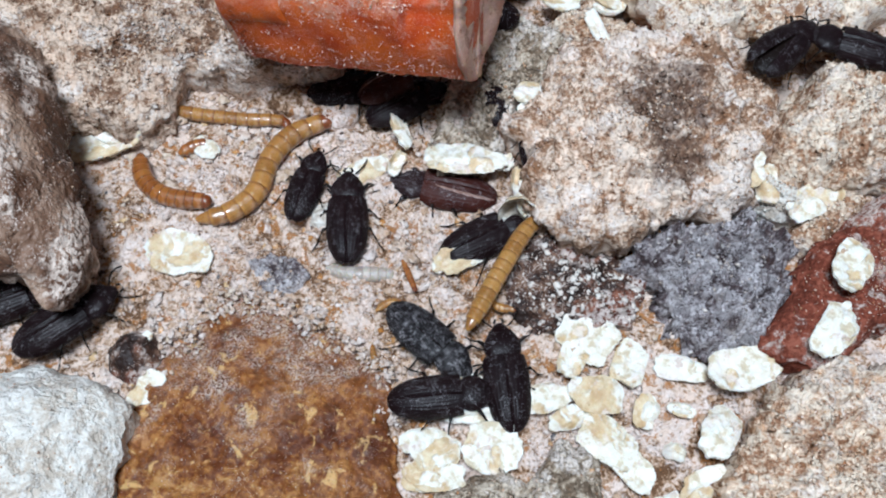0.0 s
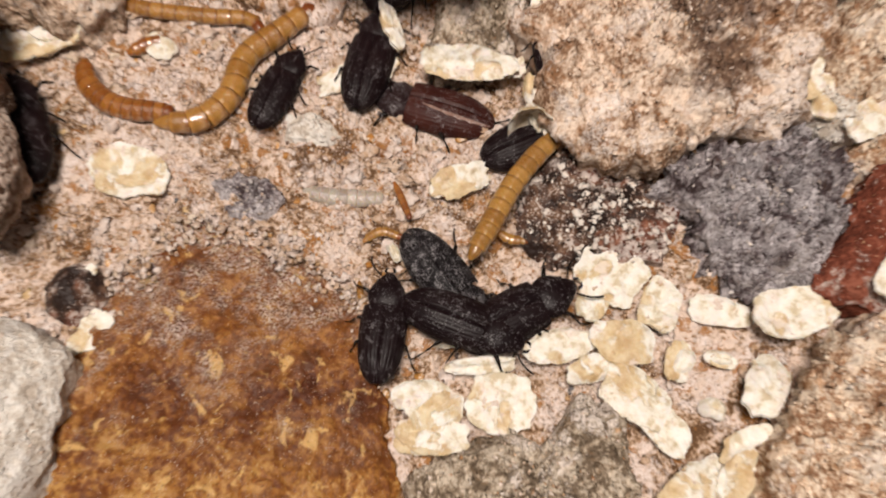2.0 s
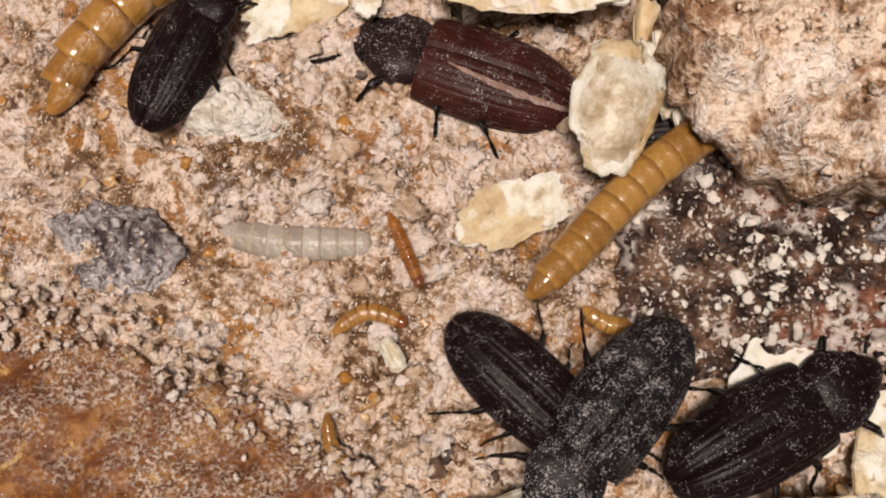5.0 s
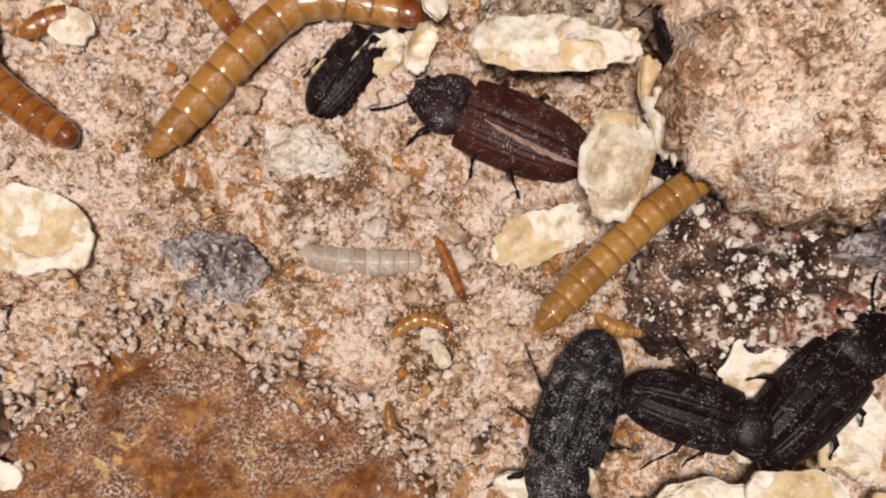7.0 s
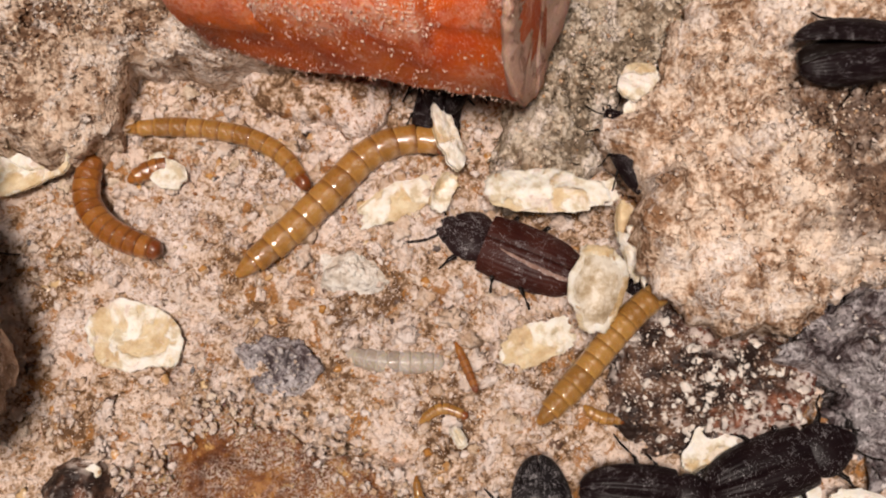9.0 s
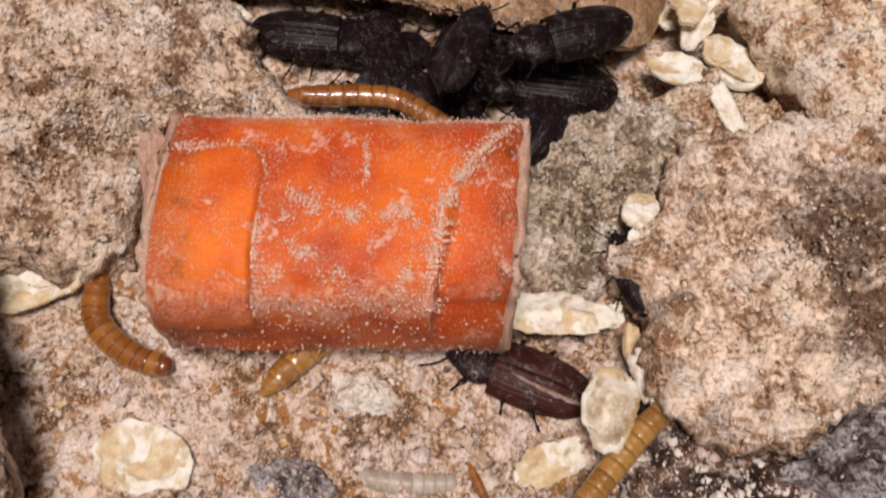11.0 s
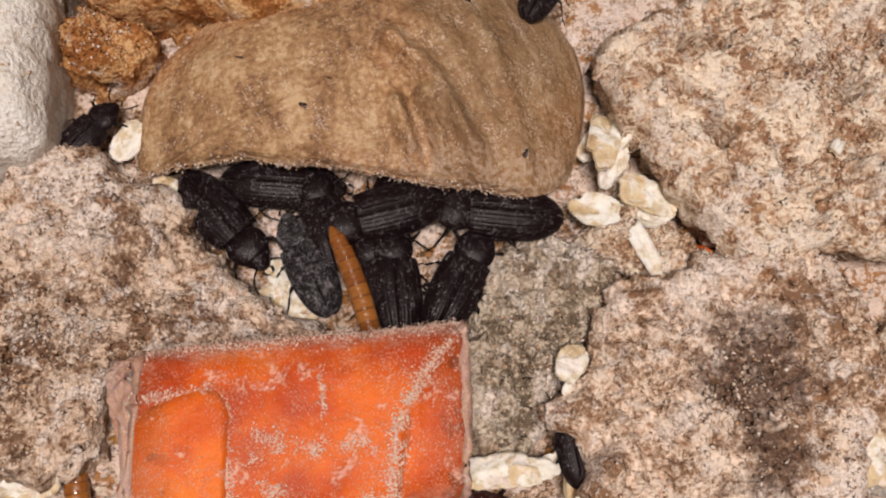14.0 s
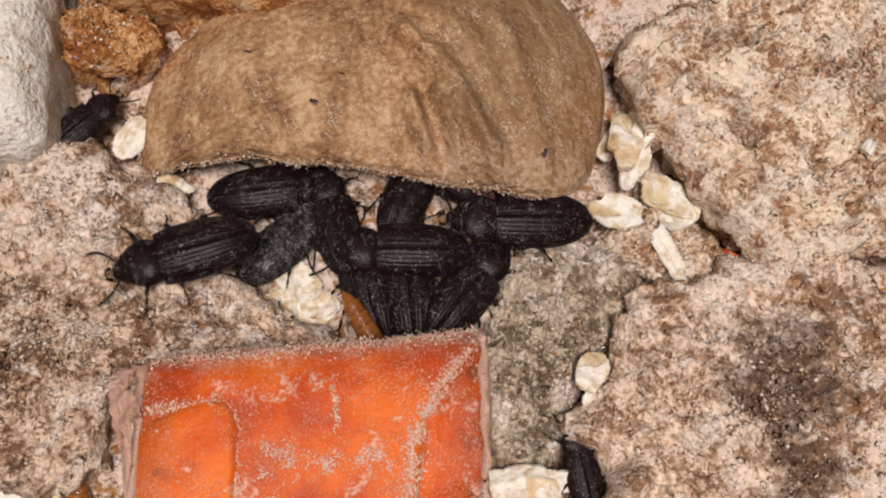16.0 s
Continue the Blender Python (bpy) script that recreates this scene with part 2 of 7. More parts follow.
def material_rind():
    """Smooth orange-tan rind with long grain and pale flour; dark fibres carry its folds' shading, and its right end is
    coloured as if in shade.
    """
    m = Mat("tan_rind", 0.62, 0.35)
    grain = m.noise(4, 5, 0.6, (1.0, 0.32, 1.0), 0.4)
    fine = m.math("ADD", m.math("MULTIPLY", m.noise(0.6, 2, 0.5), 0.6), m.math("MULTIPLY", m.noise(3.2, 3, 0.5), 0.4))
    base = m.ramp(m.math("ADD", m.math("MULTIPLY", grain, 0.5), m.math("MULTIPLY", fine, 0.5)), [(0.40, (0.16, 0.075, 0.032)), (0.46, (0.28, 0.15, 0.068)), (0.53, (0.40, 0.235, 0.11)), (0.60, (0.56, 0.38, 0.21))])
    warm = m.ramp(fine, [(0.38, (0.29, 0.125, 0.045)), (0.5, (0.46, 0.235, 0.10)), (0.62, (0.62, 0.41, 0.23))])
    base = m.mix(m.step(m.noise(24, 3, 0.5), 0.44, 0.58), base, warm)
    sep = m.t.nodes.new("ShaderNodeSeparateXYZ")
    m.link(m.co.outputs["Object"], sep.inputs[0])
    east = m.step(m.math("ADD", sep.outputs["X"], m.math("MULTIPLY", m.noise(8, 2, 0.5), 0.008)), 0.0, 0.007)
    # dark fibres, with the weak shading of the folds put into their colour
    fibre_shade = m.step(m.noise(2.2, 3, 0.5, (1.0, 0.13, 1.0), 0.2, -27), 0.47, 0.57)
    base = m.mix(m.math("MULTIPLY", m.math("MULTIPLY", fibre_shade, east), 0.28), base, (0.17, 0.08, 0.035))
    # the shade of the right end, which turns away, painted into the base colour
    base = m.mix(m.math("MULTIPLY", east, 0.55), base, (0.205, 0.125, 0.062))
    pale = m.step(m.noise(2.8, 3, 0.5, (1.0, 0.14, 1.0), 0.2, -24), 0.56, 0.64)
    base = m.mix(m.math("MULTIPLY", m.math("MULTIPLY", pale, east), 0.28), base, (0.66, 0.47, 0.31))
    front = m.step(m.math("ADD", sep.outputs["Y"], m.math("MULTIPLY", m.noise(4, 3, 0.5), 0.008)), -0.0035, -0.009)
    flour = m.math("MAXIMUM", m.math("MULTIPLY", m.dots(0.25, 0.8), 0.5), m.math("MULTIPLY", front, m.math("MULTIPLY", m.step(m.noise(0.8, 2, 0.5), 0.42, 0.58), 0.28)))
    base = m.mix(flour, base, (0.76, 0.62, 0.50))
    m.color(base).bump(m.math("ADD", m.noise(0.8, 4, 0.6), m.math("MULTIPLY", grain, 0.9)), 0.45)
    return m.m


M_DARK, M_SLAB, M_POTATO, M_RIND = material_dark_lump(), material_slab(), material_potato(), material_rind()
M_CARROT = material_carrot("carrot_flesh", [(0.54, 0.070, 0.009), (0.69, 0.115, 0.010), (0.80, 0.160, 0.012)], 0.72, 0.75)
M_CARROT_BRIGHT = material_carrot("carrot_core", [(0.68, 0.11, 0.01), (0.82, 0.165, 0.012), (0.88, 0.21, 0.015)], 0.62, 0.3)
M_CARROT_RIM = material_carrot("carrot_dusty_rim", [(0.72, 0.36, 0.24), (0.82, 0.55, 0.44), (0.88, 0.70, 0.62)], 1.0, 0.6)


# ---- mesh helpers (all shapes are drawn in centimetres) ----
def part(name, bm, material, parent=None, label="", smooth=True):
    me = bpy.data.meshes.new(name)
    bmesh.ops.recalc_face_normals(bm, faces=bm.faces)
    bm.to_mesh(me)
    bm.free()
    me.transform(Matrix.Scale(CM, 4))
    return link_mesh(name, me, material, parent, label, smooth)


def link_mesh(name, me, material, parent=None, label="", smooth=True):
    for mt in material if isinstance(material, (list, tuple)) else [material]:
        me.materials.append(mt)
    if smooth:
        me.polygons.foreach_set("use_smooth", [True] * len(me.polygons))
    ob = new(name, me)
    if parent:
        ob.parent = parent
    if label:
        tagged(ob, label)
    return ob


def grid_mesh(name, points, rows, cols, material, parent=None, label="", wrap=False, cap=False):
    """A sheet or tube out of a rows x cols lattice of points (centimetres)."""
    pts = np.asarray(points, float).reshape(-1, 3) * CM
    faces = []
    last = cols if wrap else cols - 1
    for i in range(rows - 1):
        for j in range(last):
            k = (j + 1) % cols
            faces.append((i * cols + j, i * cols + k, (i + 1) * cols + k, (i + 1) * cols + j))
    if cap:
        faces.append(tuple(range(cols))[::-1])
        faces.append(tuple((rows - 1) * cols + j for j in range(cols)))
    me = bpy.data.meshes.new(name)
    me.from_pydata(pts.tolist(), [], faces)
    me.update()
    return link_mesh(name, me, material, parent, label)


def fractal(x, y, z, octaves=4):
    return noise.fractal((x, y, z), 1.0, 2.1, octaves)


def ring_of(outline, n):
    """A closed outline, rounded through its corners and cut into n even steps."""
    p = np.array(outline, float)
    m = len(p)
    dense = []
    for i in range(m):
        a, b, c, d = p[i - 1], p[i], p[(i + 1) % m], p[(i + 2) % m]
        for s in np.linspace(0, 1, 12, endpoint=False):
            dense.append(0.5 * (2 * b + (c - a) * s + (2 * a - 5 * b + 4 * c - d) * s * s + (3 * b - a - 3 * c + d) * s**3))
    dense = np.array(dense + dense[:1])
    far = np.r_[0, np.cumsum(np.linalg.norm(np.diff(dense, axis=0), axis=1))]
    at = np.linspace(0, far[-1], n, endpoint=False)
    return np.stack([np.interp(at, far, dense[:, k]) for k in (0, 1)], 1)


def lump(name, outline, low, top, material, seed, rough=0.12, ragged=0.08, pits=0.0, edge=0.12, tilt=(0.0, 0.0), round_top=0.12, under=0.0, crumb=0.05):
    """A broken piece: uneven outline, steep worn sides, a rough crumbly top with pits. top is its height at the middle."""
    span = max(max(p[k] for p in outline) - min(p[k] for p in outline) for k in (0, 1))
    n, rings, walls = (260, 70, 9) if span > 1.5 else (120, 30, 6)
    ring = ring_of(outline, n)
    mid = ring.mean(0)
    size = np.sqrt(((ring - mid) ** 2).sum(1).mean())
    rng = np.random.default_rng(int(seed * 10))
    many = int(4.5 * span * span) if pits else 1
    holes = np.c_[rng.uniform(ring.min(0), ring.max(0), (many, 2)), 0.05 + 0.17 * rng.uniform(0, 1, many) ** 1.5, rng.uniform(0.35, 1.0, many)]
    pts = []
    for i in range(rings + walls):
        for j in range(n):
            d = ring[j] - mid
            far = math.hypot(*d) + 1e-9
            if i < rings:
                r, h = ((i + 0.02) / (rings - 1)) ** 0.85, 1.0
            else:
                r, h = 1.0, 1.0 - (i - rings + 1) / walls
            x, y = mid[0] + d[0] * r, mid[1] + d[1] * r
            wob = (fractal(x * 1.6 + seed, y * 1.6, seed * 3.1, 4) + 0.6 * fractal(x * 6.0, y * 6.0, seed, 3)) * ragged * size * r**4
            x, y = x + d[0] / far * wob, y + d[1] / far * wob
            out = min(1.0, (1 - r) / edge)
            fall = 1 - (1 - out) ** 2.6
            z = low + (top - low) * h * ((1 - round_top) * (0.78 + 0.22 * fall) + round_top * (1 - r * r))
            z += (tilt[0] * (x - mid[0]) + tilt[1] * (y - mid[1])) * h
            rel = fractal(x * 1.1, y * 1.1, seed + z, 5) * rough + fractal(x * 4.3, y * 4.3, seed * 2 + z, 4) * rough * 0.5
            if crumb:
                rel += crumb * (0.9 * fractal(x * 3.0, y * 3.0, seed, 4) + 0.8 * fractal(x * 7.5, y * 7.5, seed, 4))
            if pits:
                hollow = 1 - np.hypot(holes[:, 0] - x, (holes[:, 1] - y) * 1.15) / holes[:, 2] + 0.35 * fractal(x * 6, y * 6, seed, 3)
                k = int(hollow.argmax())
                rel -= pits * holes[k, 3] * min(1.0, 2.4 * max(0.0, float(hollow[k])))
            if i >= rings:
                side = fractal(x * 3 + seed, y * 3, z * 4, 4) * rough * 0.8 + rel * 0.5
                inset = side - under * (1 - h) * size
                x, y = x + d[0] / far * inset, y + d[1] / far * inset
                rel *= h
            pts.append((x - mid[0], y - mid[1], z + rel))
    ob = grid_mesh(name, pts, rings + walls, n, material, wrap=True, cap=True)
    ob.location = (mid[0] * CM, mid[1] * CM, 0)
    return ob


# ---- ground ----
def height(x, y):
    """The floury bed's height in centimetres."""
    return 0.10 * fractal(x * 0.35, y * 0.35, 2.7, 3) + 0.055 * fractal(x * 1.4, y * 1.4, 7.1, 4) + 0.05 * fractal(x * 3.4, y * 3.4, 1.3, 4)


HOLES = [(-2.53, -0.80, 0.16, 0.07), (-2.98, -1.28, 0.12, 0.10), (-2.05, -0.71, 0.11, 0.06), (-1.80, -0.42, 0.16, 0.09), (-3.85, 0.35, 0.2, 0.2), (-1.25, 0.30, 0.25, 0.12),
         (-1.35, -0.6, 0.09, 0.06), (-0.55, -0.52, 0.10, 0.05), (-0.1, -1.0, 0.06, 0.1), (0.25, -1.9, 0.2, 0.07), (-0.9, -2.0, 0.12, 0.05)]


def relief(x, y):
    """Soft clumps of flour with crevices between them, and a few open pits."""
    wx, wy = x + 0.12 * fractal(x * 1.7, y * 1.7, 4.4, 3), y + 0.12 * fractal(x * 1.7, y * 1.7, 8.8, 3)
    a, b = noise.voronoi((wx * 2.6, wy * 2.6, 1.1))[0][0], noise.voronoi((wx * 7, wy * 7, 2.2))[0][0]
    z = 0.13 * (0.28 - a * a) * (0.7 + fractal(x * 0.6, y * 0.6, 6.6, 2)) + 0.06 * (0.25 - b * b) * (0.8 + fractal(x * 1.3, y * 1.3, 9.6, 2)) + 0.06 * fractal(x * 8, y * 8, 3.3, 5)
    for hx, hy, rx, ry in HOLES:
        d = ((x - hx) / rx) ** 2 + ((y - hy) / ry) ** 2
        if d < 6:
            z -= 0.22 * math.exp(-d * (1 + 0.5 * fractal(x * 6, y * 6, 1, 3)))
    return z


def build_ground():
    def axis(lo, hi, fine_lo, fine_hi, far):
        inner = np.r_[np.arange(lo, fine_lo, 0.055), np.arange(fine_lo, fine_hi, 0.026), np.arange(fine_hi, hi, 0.055)]
        grow = np.array([0.3, 0.9, 2.2, 5, far])
        return np.r_[lo - grow[::-1], inner, inner[-1] + grow]

    xs, ys = axis(-6.5, 7.5, -4.3, 1.6, 9), axis(-5.2, 7.0, -2.6, 1.7, 9)
    pts = [(x, y, height(x, y) + (relief(x, y) if abs(x) < 8 and abs(y) < 8 else 0)) for y in ys for x in xs]
    ob = grid_mesh("ground", pts, len(ys), len(xs), M_GROUND)
    return tagged(ob, "bed of pale flour, bran crumbs and droppings", "ground", kind="structure")


ground = build_ground()

# ---- bread, crusts and lumps ----
tagged(lump("bread_chunk", [(1.0, 0.9), (1.55, 1.5), (1.9, 2.15), (3.3, 2.45), (4.3, 2.4), (4.75, 1.3), (4.5, 0.35), (3.95, -0.35), (3.05, -0.65), (2.5, -1.0), (1.9, -0.8), (1.4, -0.45), (1.2, 0.1), (1.3, 0.5)],
            -0.15, 1.0, M_BREAD, 3.3, 0.16, 0.10, 0.05, 0.14, under=0.05, crumb=0.12), "broken beige bread chunk with a dark stain", "bread chunk")
tagged(lump("bread_chunk", [(4.82, 1.02), (5.5, 1.95), (6.4, 1.9), (6.5, 0.5), (5.8, 0.05), (5.0, 0.1), (4.66, 0.4)],
            -0.1, 1.3, M_BREAD_PALE, 8.1, 0.16, 0.08, 0.08, 0.4, round_top=0.4, crumb=0.13, under=0.06), "rounded pale bread chunk dusted with flour", "bread chunk")
tagged(lump("mouldy_lump", [(2.63, -1.03), (3.26, -0.52), (4.63, -0.32), (4.7, -0.89), (4.51, -1.76), (3.83, -2.15), (3.34, -2.09), (3.1, -1.57)],
            -0.1, 0.75, M_MOULD, 5.2, 0.34, 0.12, 0.12, 0.35, round_top=0.35, crumb=0.26), "grey mouldy food lump with pale bloom", "food lump")
tagged(lump("dark_lump", [(1.28, -0.64), (1.82, -0.54), (2.78, -1.1), (2.82, -1.65), (2.36, -1.9), (1.41, -1.92), (1.08, -1.46)],
            -0.1, 0.32, M_DARK, 6.4, 0.12, 0.09, 0.03, 0.45, round_top=0.3, crumb=0.1), "dark brown sticky lump with white specks", "food lump")
tagged(lump("red_rind_chunk", [(4.91, -0.97), (6.1, -0.03), (7.0, 0.2), (6.9, -1.6), (5.8, -1.9), (5.06, -2.42), (4.17, -2.22), (4.54, -1.61)],
            -0.1, 0.7, M_RED, 7.7, 0.1, 0.06, 0, 0.4), "red-brown vegetable rind patched with flour", "vegetable rind")
tagged(lump("bread_chunk", [(3.59, -3.7), (4.0, -3.08), (4.84, -2.5), (5.4, -2.48), (6.2, -2.9), (6.4, -4.6), (5.2, -5.0), (3.5, -4.7)],
            -0.1, 0.9, M_BREAD_PALE, 9.9, 0.2, 0.08, 0.15, 0.3, crumb=0.13), "knobbly pale bread chunk", "bread chunk")
slab = tagged(lump("potato_slab", [(-3.87, -3.3), (-3.28, -2.5), (-2.71, -1.72), (-2.4, -1.58), (-1.4, -1.96), (-0.47, -2.58), (-0.4, -3.26), (-0.2, -4.4), (-0.8, -5.6), (-2.6, -6.0), (-4.0, -5.4), (-4.3, -4.3)],
                   -0.3, 0.34, M_SLAB, 4.4, 0.09, 0.06, 0, 0.5, round_top=0.2, crumb=0.03), "brown moist potato slab dusted with flour", "potato piece")
tagged(lump("potato_piece", [(-5.6, 1.9), (-4.95, 0.8), (-4.42, -0.5), (-4.15, -1.35), (-4.3, -1.8), (-4.6, -2.05), (-4.95, -1.7), (-6.5, -1.8), (-7.5, 0.3), (-6.8, 2.0)],
            0.45, 2.2, M_POTATO, 2.1, 0.16, 0.05, 0, 0.45, round_top=0.5, under=0.12, crumb=0.03), "wrinkled brown potato piece dusted with flour", "potato piece")
tagged(lump("white_chunk", [(-5.4, -2.8), (-4.49, -2.7), (-3.71, -3.02), (-3.57, -3.48), (-3.62, -3.93), (-3.75, -4.5), (-5.2, -5.2), (-6.8, -4.6), (-6.6, -3.2)],
            -0.1, 1.2, M_WHITE, 1.7, 0.12, 0.05, 0, 0.45, round_top=0.4, crumb=0.03), "chalky white food chunk", "food chunk")
tagged(lump("bread_chunk", [(-0.07, -4.37), (0.63, -3.9), (1.29, -3.82), (1.69, -3.35), (2.07, -3.74), (2.2, -4.7), (1.4, -5.6), (0.1, -5.4)],
            -0.1, 0.6, M_BREAD_GREY, 11.3, 0.14, 0.08, 0.04, 0.3, crumb=0.10), "greyish bread chunk with a torn edge", "bread chunk")
tagged(lump("bread_chunk", [(-5.9, 3.5), (-4.9, 3.9), (-4.17, 4.25), (-3.75, 4.28), (-2.69, 3.61), (-2.43, 2.95), (-1.87, 2.4), (-1.4, 2.1), (-1.5, 1.7), (-3.4, 1.6), (-3.7, 0.9), (-4.6, 0.85), (-6.2, 0.95), (-6.6, 2.4)],
            -0.1, 0.75, M_BREAD_DARK, 12.9, 0.14, 0.08, 0.04, 0.12, crumb=0.11), "flat brown bread chunk dusted with flour", "bread chunk")
tagged(lump("bread_chunk", [(2.06, 4.96), (2.5, 5.25), (3.4, 5.6), (4.6, 6.3), (6.03, 6.4), (7.2, 5.0), (6.6, 2.9), (5.3, 2.2), (4.4, 2.35), (3.45, 2.24), (3.03, 2.74), (2.7, 3.27), (2.3, 3.95), (2.12, 4.5)],
            -0.1, 1.12, M_BREAD_PALE, 14.2, 0.14, 0.05, 0.85, 0.08, crumb=0.10, under=0.10), "pitted pale bread chunk with a crisp edge", "bread chunk")
tagged(lump("white_chunk", [(-5.6, 7.4), (-4.1, 7.4), (-3.92, 5.98), (-3.99, 4.7), (-4.05, 4.2), (-4.5, 4.05), (-5.6, 4.2), (-6.3, 5.6)],
            -0.1, 1.5, M_WHITE, 15.1, 0.06, 0.03, 0, 0.3, crumb=0.015), "smooth white food chunk", "food chunk")
tagged(lump("crust_piece", [(-3.98, 5.82), (-3.43, 5.9), (-2.95, 5.62), (-3.14, 5.22), (-3.63, 5.12), (-3.95, 5.34)],
            -0.1, 0.85, M_TAN, 16.6, 0.14, 0.08, 0.05, 0.4, crumb=0.08), "small toasted bread crust", "bread crust")
tagged(lump("crust_piece", [(-3.6, 5.95), (-2.72, 5.8), (-1.62, 5.6), (-0.85, 5.75), (-0.6, 6.8), (-2.2, 7.6), (-3.8, 7.0)],
            -0.1, 1.2, M_TAN, 17.4, 0.14, 0.06, 0.08, 0.2, crumb=0.08), "toasted orange-brown bread crust", "bread crust")
tagged(lump("bread_chunk", [(0.1, 1.2), (0.55, 2.5), (0.95, 2.9), (1.5, 2.95), (2.04, 2.56), (1.9, 2.05), (1.35, 1.5), (1.0, 0.8), (0.4, 0.3), (0.0, 0.5)],
            -0.15, 0.4, M_BREAD_GREY, 18.8, 0.14, 0.10, 0.03, 0.25, crumb=0.10), "low greyish bread chunk with flour", "bread chunk")


tagged(lump("mouldy_crumb", [(-2.35, -1.1), (-2.1, -0.92), (-1.75, -0.98), (-1.6, -1.25), (-1.8, -1.45), (-2.2, -1.4)],
            -0.1, 0.15, M_MOULD, 21.5, 0.08, 0.08, 0, 0.7, crumb=0.12), "small blue-grey mouldy crumb sunk in the flour", "crumb")
tagged(lump("flour_crust", [(-2.5, 1.70), (-1.88, 1.95), (-1.13, 1.75), (-1.02, 1.40), (-1.18, 1.16), (-1.43, 1.08), (-1.62, 1.26), (-1.9, 1.24), (-2.3, 1.40)],
            -0.1, 0.26, M_GROUND, 33.5, 0.06, 0.12, 0, 0.3, round_top=0.2, crumb=0.06), "flat pinkish crust of caked flour", "flour clump")
tagged(lump("flour_clump", [(-1.72, -0.30), (-1.60, -0.08), (-1.30, -0.02), (-1.08, -0.12), (-1.02, -0.36), (-1.25, -0.50), (-1.55, -0.46)],
            -0.1, 0.20, M_WHITE, 31.5, 0.05, 0.2, 0, 0.7, round_top=0.6, crumb=0.05), "soft whitish clump of flour", "flour clump")
tagged(lump("dried_fruit", [(-4.05, -2.3), (-3.8, -2.02), (-3.5, -2.1), (-3.42, -2.45), (-3.7, -2.72), (-4.0, -2.6)],
            -0.1, 0.36, M_DARK, 23.1, 0.06, 0.06, 0, 0.6, round_top=0.5, crumb=0.04), "wrinkled purple-brown dried fruit dusted with flour", "dried fruit")
tagged(lump("bread_chunk", [(4.3, 0.5), (4.6, 0.2), (5.2, 0.0), (5.0, -0.35), (4.5, -0.25), (4.25, 0.1)],
            -0.1, 0.6, M_WHITE, 24.4, 0.1, 0.08, 0, 0.5, round_top=0.4, crumb=0.05), "small creamy bread crumb between larger pieces", "bread chunk")
tagged(lump("bread_chunk", [(5.2, -0.1), (5.6, 0.15), (5.95, 0.0), (5.6, -0.5), (5.15, -0.75), (4.85, -0.55)],
            -0.1, 0.55, M_BREAD_PALE, 25.7, 0.1, 0.08, 0, 0.5, round_top=0.4, crumb=0.05), "small pale bread crumb between larger pieces", "bread chunk")


tagged(lump("bread_chunk", [(1.7, 2.85), (2.2, 3.3), (2.12, 3.9), (2.27, 3.92), (2.57, 3.25), (3.22, 2.32), (2.9, 2.15), (2.1, 2.6)],
            -0.1, 0.42, M_BREAD_PALE, 28.4, 0.14, 0.06, 0.05, 0.3, crumb=0.12), "low crumbly bread piece wedged between larger chunks", "bread chunk")
tagged(lump("dried_fruit", [(2.37, 3.45), (2.5, 3.62), (2.62, 3.5), (2.6, 3.3), (2.45, 3.26)],
            -0.1, 0.42, M_DARK, 26.2, 0.05, 0.06, 0, 0.6, round_top=0.5, crumb=0.03), "small purple-brown dried fruit in a crack", "dried fruit")
tagged(lump("carrot_scrap", [(3.0, 2.72), (3.18, 2.62), (3.4, 2.42), (3.5, 2.25), (3.3, 2.28), (3.08, 2.48)],
            -0.1, 0.45, M_CARROT, 27.3, 0.06, 0.06, 0, 0.5, round_top=0.4, crumb=0.02), "orange-red carrot scrap in a crack", "carrot scrap")


RIND_FOLDS = [([(-0.30, 5.10), (-0.02, 4.75), (0.28, 4.3), (0.48, 3.8), (0.56, 3.4)], 0.11, 0.13), ([(-0.30, 4.35), (-0.20, 3.95), (-0.16, 3.7)], 0.08, 0.09),
              ([(-0.02, 4.40), (0.12, 4.0), (0.20, 3.65)], 0.08, 0.11), ([(0.7, 5.4), (1.0, 4.5), (1.1, 3.6)], 0.10, 0.04), ([(-0.85, 5.4), (-0.78, 4.8), (-0.78, 4.2)], 0.05, 0.025)]


def folds(x, y):
    """Raised folds that run down the rind towards its near edge."""
    z = 0.0
    for line, wide, tall in RIND_FOLDS:
        near = 9.0
        for (ax, ay), (bx, by) in zip(line, line[1:]):
            s = max(0.0, min(1.0, ((x - ax) * (bx - ax) + (y - ay) * (by - ay)) / ((bx - ax) ** 2 + (by - ay) ** 2)))
            near = min(near, math.hypot(x - ax - s * (bx - ax), y - ay - s * (by - ay)))
        near += 0.05 * fractal(x * 3, y * 3, wide * 40, 3)
        z += tall * math.exp(-((near / wide) ** 2)) - 0.4 * tall * math.exp(-(((near - 2.2 * wide) / wide) ** 2))
    return z


